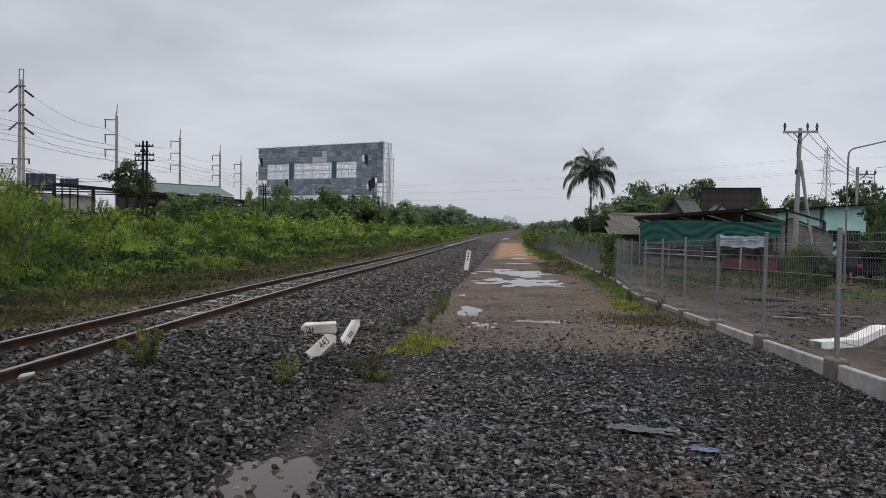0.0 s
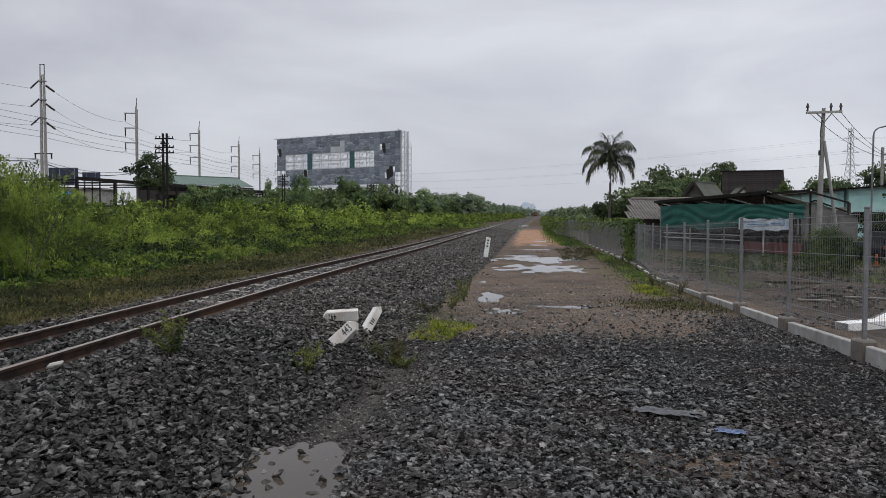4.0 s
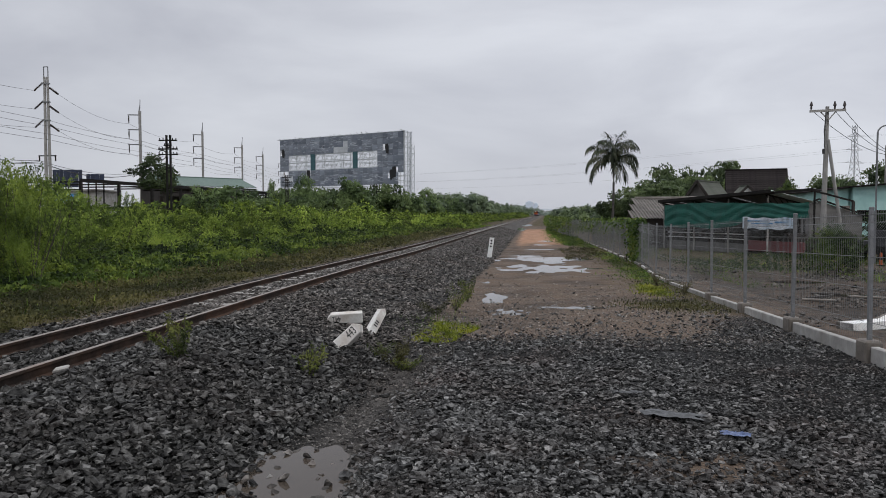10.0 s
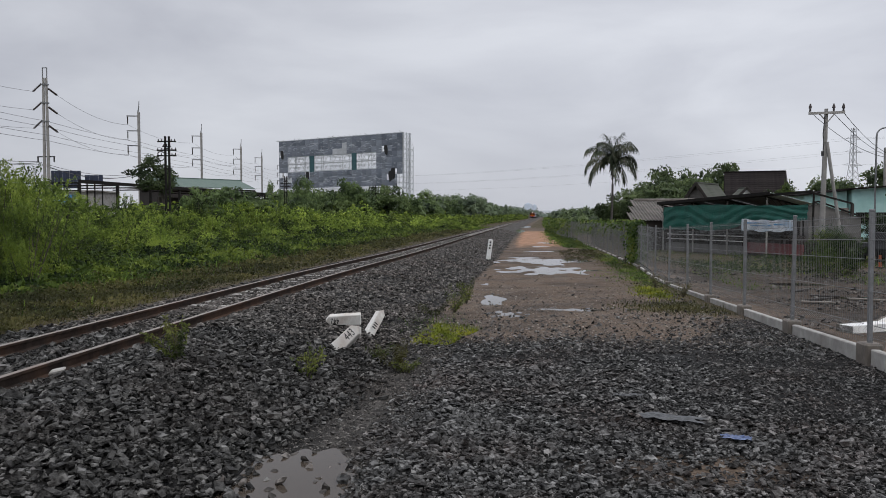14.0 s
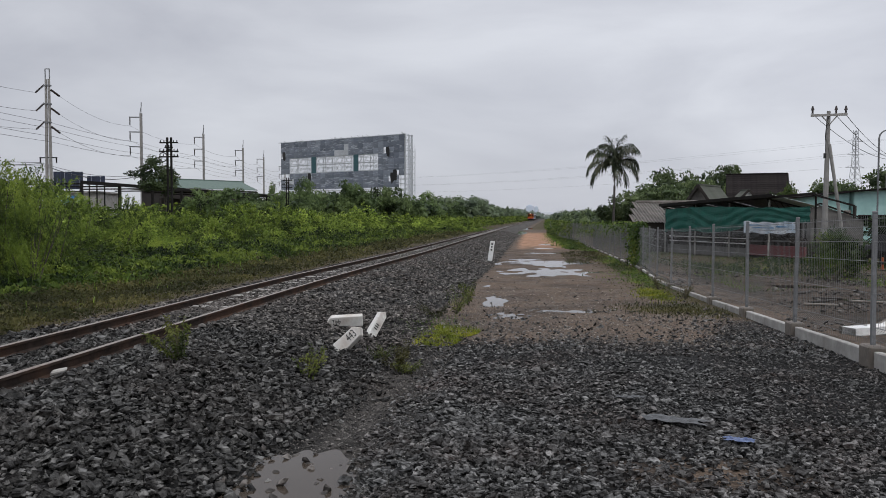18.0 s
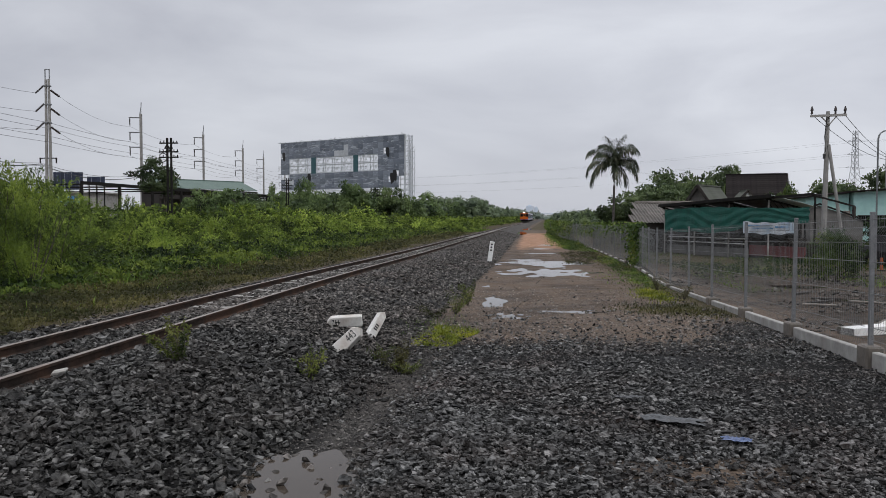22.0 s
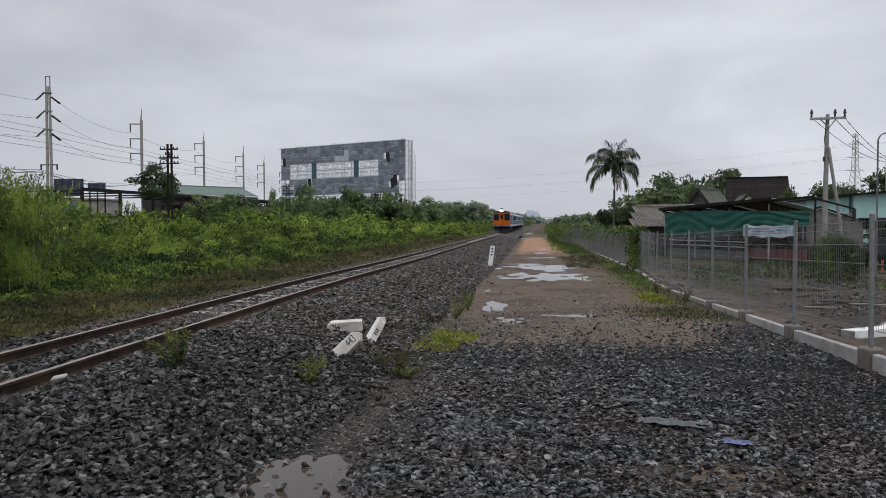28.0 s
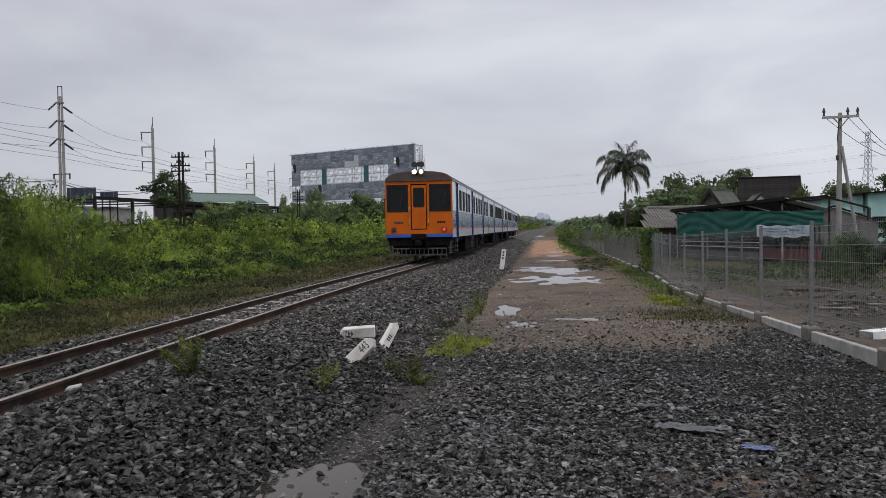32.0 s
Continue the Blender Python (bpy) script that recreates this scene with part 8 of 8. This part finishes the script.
def pool(x, y, rx, ry, seed, ragged=0.7, fine=5.0, label="shallow rain puddle reflecting the grey sky"):
    """A film of water with a broken shore and dry islets: the part of a sheet where a rough basin lies below the water."""
    rng = np.random.default_rng(seed)
    nx, ny = 88, 64
    gx, gy = np.meshgrid(np.linspace(-1.5, 1.5, nx) * rx, np.linspace(-1.5, 1.5, ny) * ry)
    depth = 1 - (gx / rx) ** 2 - (gy / ry) ** 2
    for k in range(14):
        a, p = rng.uniform(0, 2 * np.pi, 2)
        w = fine * rng.uniform(0.25, 1.6)
        depth = depth + ragged * 0.34 * (fine / w) ** 0.5 * np.sin(w * (gx * np.cos(a) * 1.3 / rx ** 0.5 + gy * np.sin(a) / ry ** 0.5) + p)
    # wheel ruts and edges are broken up a little more
    depth = depth + rng.normal(0, 0.06 * ragged, depth.shape)
    bm = bmesh.new()
    for j in range(ny - 1):
        for i in range(nx - 1):
            for tri in (((j, i), (j, i + 1), (j + 1, i + 1)), ((j, i), (j + 1, i + 1), (j + 1, i))):
                d = [depth[q] for q in tri]
                if max(d) <= 0:
                    continue
                pts = []
                for k in range(3):
                    a, b = tri[k], tri[(k + 1) % 3]
                    if d[k] > 0:
                        pts.append((gx[a], gy[a]))
                    if (d[k] > 0) != (d[(k + 1) % 3] > 0):
                        u = d[k] / (d[k] - d[(k + 1) % 3])
                        pts.append((gx[a] + (gx[b] - gx[a]) * u, gy[a] + (gy[b] - gy[a]) * u))
                if len(pts) >= 3:
                    bm.faces.new([bm.verts.new((p[0], p[1], 0)) for p in pts])
    mesh = bpy.data.meshes.new("puddle")
    bm.to_mesh(mesh)
    bm.free()
    ob = link_mesh("puddle", mesh, WATER)
    slope = math.degrees(math.atan(float(track_x(y + 1) - track_x(y - 1)) / 2)) if y > 50 else 0
    ob.matrix_basis = pose(x, y, float(ground_z(x, y)) + 0.008, float(rise(y + 1) - rise(y)) * 57.3, 0, -slope)
    tagged(ob, label, "puddle", "puddles on the track", "structure")


# road puddles, near to far
pool(-0.15, 15.5, 0.24, 1.5, 5, 0.28, 8.0)
pool(0.12, 13.2, 0.26, 0.35, 6, 0.8, 9.0)
pool(1.55, 14.2, 0.72, 0.2, 7, 0.95, 9.0)
pool(-0.45, 20.8, 0.12, 0.3, 25, 0.5)
pool(1.62, 26.8, 1.45, 1.9, 8, 0.5, 8.0)
pool(2.1, 32.8, 1.6, 2.3, 9, 0.55, 8.0)
pool(-0.25, 31.6, 0.2, 0.5, 10, 0.5)
pool(2.2, 42.0, 0.7, 0.6, 30, 0.7, 8.0)
pool(2.6, 49.0, 0.7, 0.7, 11, 0.8, 8.0)
pool(3.2, 56.0, 0.6, 1.2, 12, 0.6)
pool(2.15, 105.0, 1.15, 15.0, 13, 0.25)
pool(4.9, 150.0, 0.9, 10.0, 14, 0.4)
pool(8.6, 21.5, 0.9, 0.35, 15, 1.0)
pool(7.4, 17.5, 0.7, 0.25, 16, 1.0)


def rag(x, y, sx, sy, seed, mat, label, cat):
    """A crumpled sheet lying on the stones."""
    rng = random.Random(seed)
    bm = bmesh.new()
    n, q = 14, 9
    rows = []
    for i in range(n + 1):
        row = []
        for j in range(q + 1):
            u, v = i / n - 0.5, j / q - 0.5
            r = 1 + 0.25 * math.sin(9 * u + seed) * math.cos(7 * v)
            row.append(bm.verts.new((u * sx * r, v * sy * r * (1 - 0.6 * abs(u)), 0.03 + 0.012 * math.sin(11 * u + seed) * math.sin(9 * v + 2) + rng.uniform(0, 0.012))))
        rows.append(row)
    for i in range(n):
        for j in range(q):
            bm.faces.new((rows[i][j], rows[i + 1][j], rows[i + 1][j + 1], rows[i][j + 1]))
    o = part(cat, bm, mat, None)
    o.matrix_basis = pose(x, y, float(ground_z(x, y)) + 0.02, 0, 0, rng.uniform(-20, 20))
    tagged(o, label, "litter")


GREY_PLASTIC = surface("grey_plastic", (0.028, 0.03, 0.032), (0.065, 0.068, 0.071), 8, 0.45, 0.2)
BLUE_PLASTIC = surface("blue_plastic", (0.03, 0.05, 0.13), (0.14, 0.19, 0.32), 9, 0.4, 0.2)
rag(1.37, 6.15, 0.46, 0.2, 1, GREY_PLASTIC, "flattened grey plastic sheet among the stones", "plastic_sheet")
rag(1.73, 5.62, 0.2, 0.12, 2, BLUE_PLASTIC, "crumpled blue plastic bag on the gravel", "plastic_bag")
rag(1.16, 6.9, 0.26, 0.1, 3, GREY_PLASTIC, "torn bit of grey plastic among the stones", "plastic_scrap")
bm = bmesh.new()
block(bm, (0, 0, 0), (0.13, 0.07, 0.05), bevel=0.014)
for v in bm.verts:
    v.co += Vector((0.3 * v.co.z, 0.25 * v.co.x, 0.2 * v.co.x))
pale = part("pale_stone", bm, CONCRETE, None)
pale.matrix_basis = pose(-4.16, 6.7, 0.26, 10, 5, 20)
tagged(pale, "pale broken stone lying against the rail", "stone")


def kerb_slab():
    """White-edged concrete ramp behind the fence: level, then rising to a crest and falling."""
    ob = thing("concrete_ramp", pose(5.28, 11.65, -0.13, 0, 0, 25), "white-edged concrete ramp lying in the yard", "concrete slab")
    crest = ((0.0, 0.2), (0.8, 0.21), (1.35, 0.38), (1.55, 0.39), (1.95, 0.3), (2.05, 0.1))
    bm = bmesh.new()
    extrude_outline(bm, [(0.0, 0.0), (2.05, 0.0)] + [(x, z - 0.004) for x, z in crest[::-1]], 0.3)
    part("body", bm, CONCRETE_WET, ob, "brown unpainted concrete")
    bm = bmesh.new()
    extrude_outline(bm, [(x, z - 0.12) for x, z in crest[:-1]] + list(crest[:-1])[::-1], 0.24, Matrix.Translation((0, -0.006, 0)))
    part("white_edge", bm, WHITE, ob, "chipped white-painted edge")


kerb_slab()
BARRIER = surface("orange_plastic", (0.32, 0.07, 0.02), (0.4, 0.1, 0.025), 4, 0.5, 0.05)


def bollard(x, y):
    ob = thing("bollard", pose(x, y, -0.14), "slim orange and black bollard beside the lamp post", "bollard")
    bm = bmesh.new()
    rod(bm, (0, 0, 0.03), (0, 0, 0.48), 0.055, 0.042, 16)
    part("body", bm, BARRIER, ob)
    bm = bmesh.new()
    block(bm, (0, 0, 0.02), (0.22, 0.22, 0.04), bevel=0.01)
    part("base", bm, BLACK, ob)
    bm = bmesh.new()
    rod(bm, (0, 0, 0.22), (0, 0, 0.33), 0.057, 0.053, 16)
    part("band", bm, BLACK, ob)


bollard(13.9, 28.6)
rng_d = random.Random(31)
for k in range(7):
    x, y = rng_d.uniform(6.6, 10.5), rng_d.uniform(15.5, 22)
    bm = bmesh.new()
    block(bm, (0, 0, 0.02), (rng_d.uniform(0.4, 1.0), rng_d.uniform(0.06, 0.14), 0.04), bevel=0.01)
    o = part("plank", bm, SHADE_DARK_WOOD if k % 3 else CONCRETE_WET, None)
    o.matrix_basis = pose(x, y, float(ground_z(x, y)) + 0.01, 0, 0, rng_d.uniform(-30, 60))
    tagged(o, "broken plank lying on the wet yard", "plank", "debris in the yard")


def parked_car(x, y, turn):
    """A small dark hatchback, its tail to -y."""
    ob = thing("parked_car", pose(x, y, float(ground_z(x, y)), 0, 0, turn), "small black car parked behind the fence", "car")
    paint = surface("black_car_paint", (0.006, 0.006, 0.007), (0.014, 0.014, 0.016), 3, 0.5, 0, spec=0.2)
    bm = bmesh.new()
    extrude_outline(bm, ((-0.78, 0.28), (0.78, 0.28), (0.8, 0.62), (0.72, 0.8), (-0.72, 0.8), (-0.8, 0.62)), 3.4)
    part("body", bm, paint, ob)
    bm = bmesh.new()
    extrude_outline(bm, ((-0.7, 0.78), (0.7, 0.78), (0.56, 1.26), (-0.56, 1.26)), 2.0, Matrix.Translation((0, 0.15, 0)))
    part("cabin", bm, paint, ob)
    bm = bmesh.new()
    block(bm, (0, 0.14, 1.03), (1.0, 0.03, 0.34))
    part("rear_window", bm, CAR_GLASS, ob)
    for s in (-1, 1):
        bm = bmesh.new()
        block(bm, (s * 0.66, -0.01, 0.66), (0.2, 0.04, 0.16), bevel=0.01)
        part("tail_light", bm, RED_PAINT, ob, "red tail light")
        for yy in (0.6, 2.7):
            bm = bmesh.new()
            rod(bm, (s * 0.64, yy, 0.28), (s * 0.8, yy, 0.28), 0.28, seg=20)
            part("wheel", bm, RUBBER, ob)
    bm = bmesh.new()
    block(bm, (0, -0.05, 0.4), (1.5, 0.1, 0.16), bevel=0.02)
    part("bumper", bm, RUBBER, ob)


parked_car(15.9, 30.6, -6)


def yard_rubble():
    """Dark broken stone heaped here and there over the yard."""
    rng = np.random.default_rng(77)
    n = 9000
    y = rng.uniform(12, 27, n)
    x = rng.uniform(4.8, 13.5, n)
    k = (np.sin(x * 1.1 + 0.4 * y) * np.sin(y * 0.9) + rng.normal(0, 0.3, n) > 0.42) & (x > fence_line(y) + 0.3)
    x, y = x[k], y[k]
    v, f = stones(rng, x, y, np.clip(rng.lognormal(np.log(0.055), 0.5, len(x)), 0.02, 0.18), OCT_V, OCT_F, 0.3)
    tagged(link_mesh("rubble", arrays_mesh("rubble", v, f), STONE_FAR), "dark broken stone scattered over the yard", "rubble", kind="stuff")


def fence_line(y):
    return np.interp(y, [p[0] for p in FENCE], [p[1] for p in FENCE])


yard_rubble()


motions()
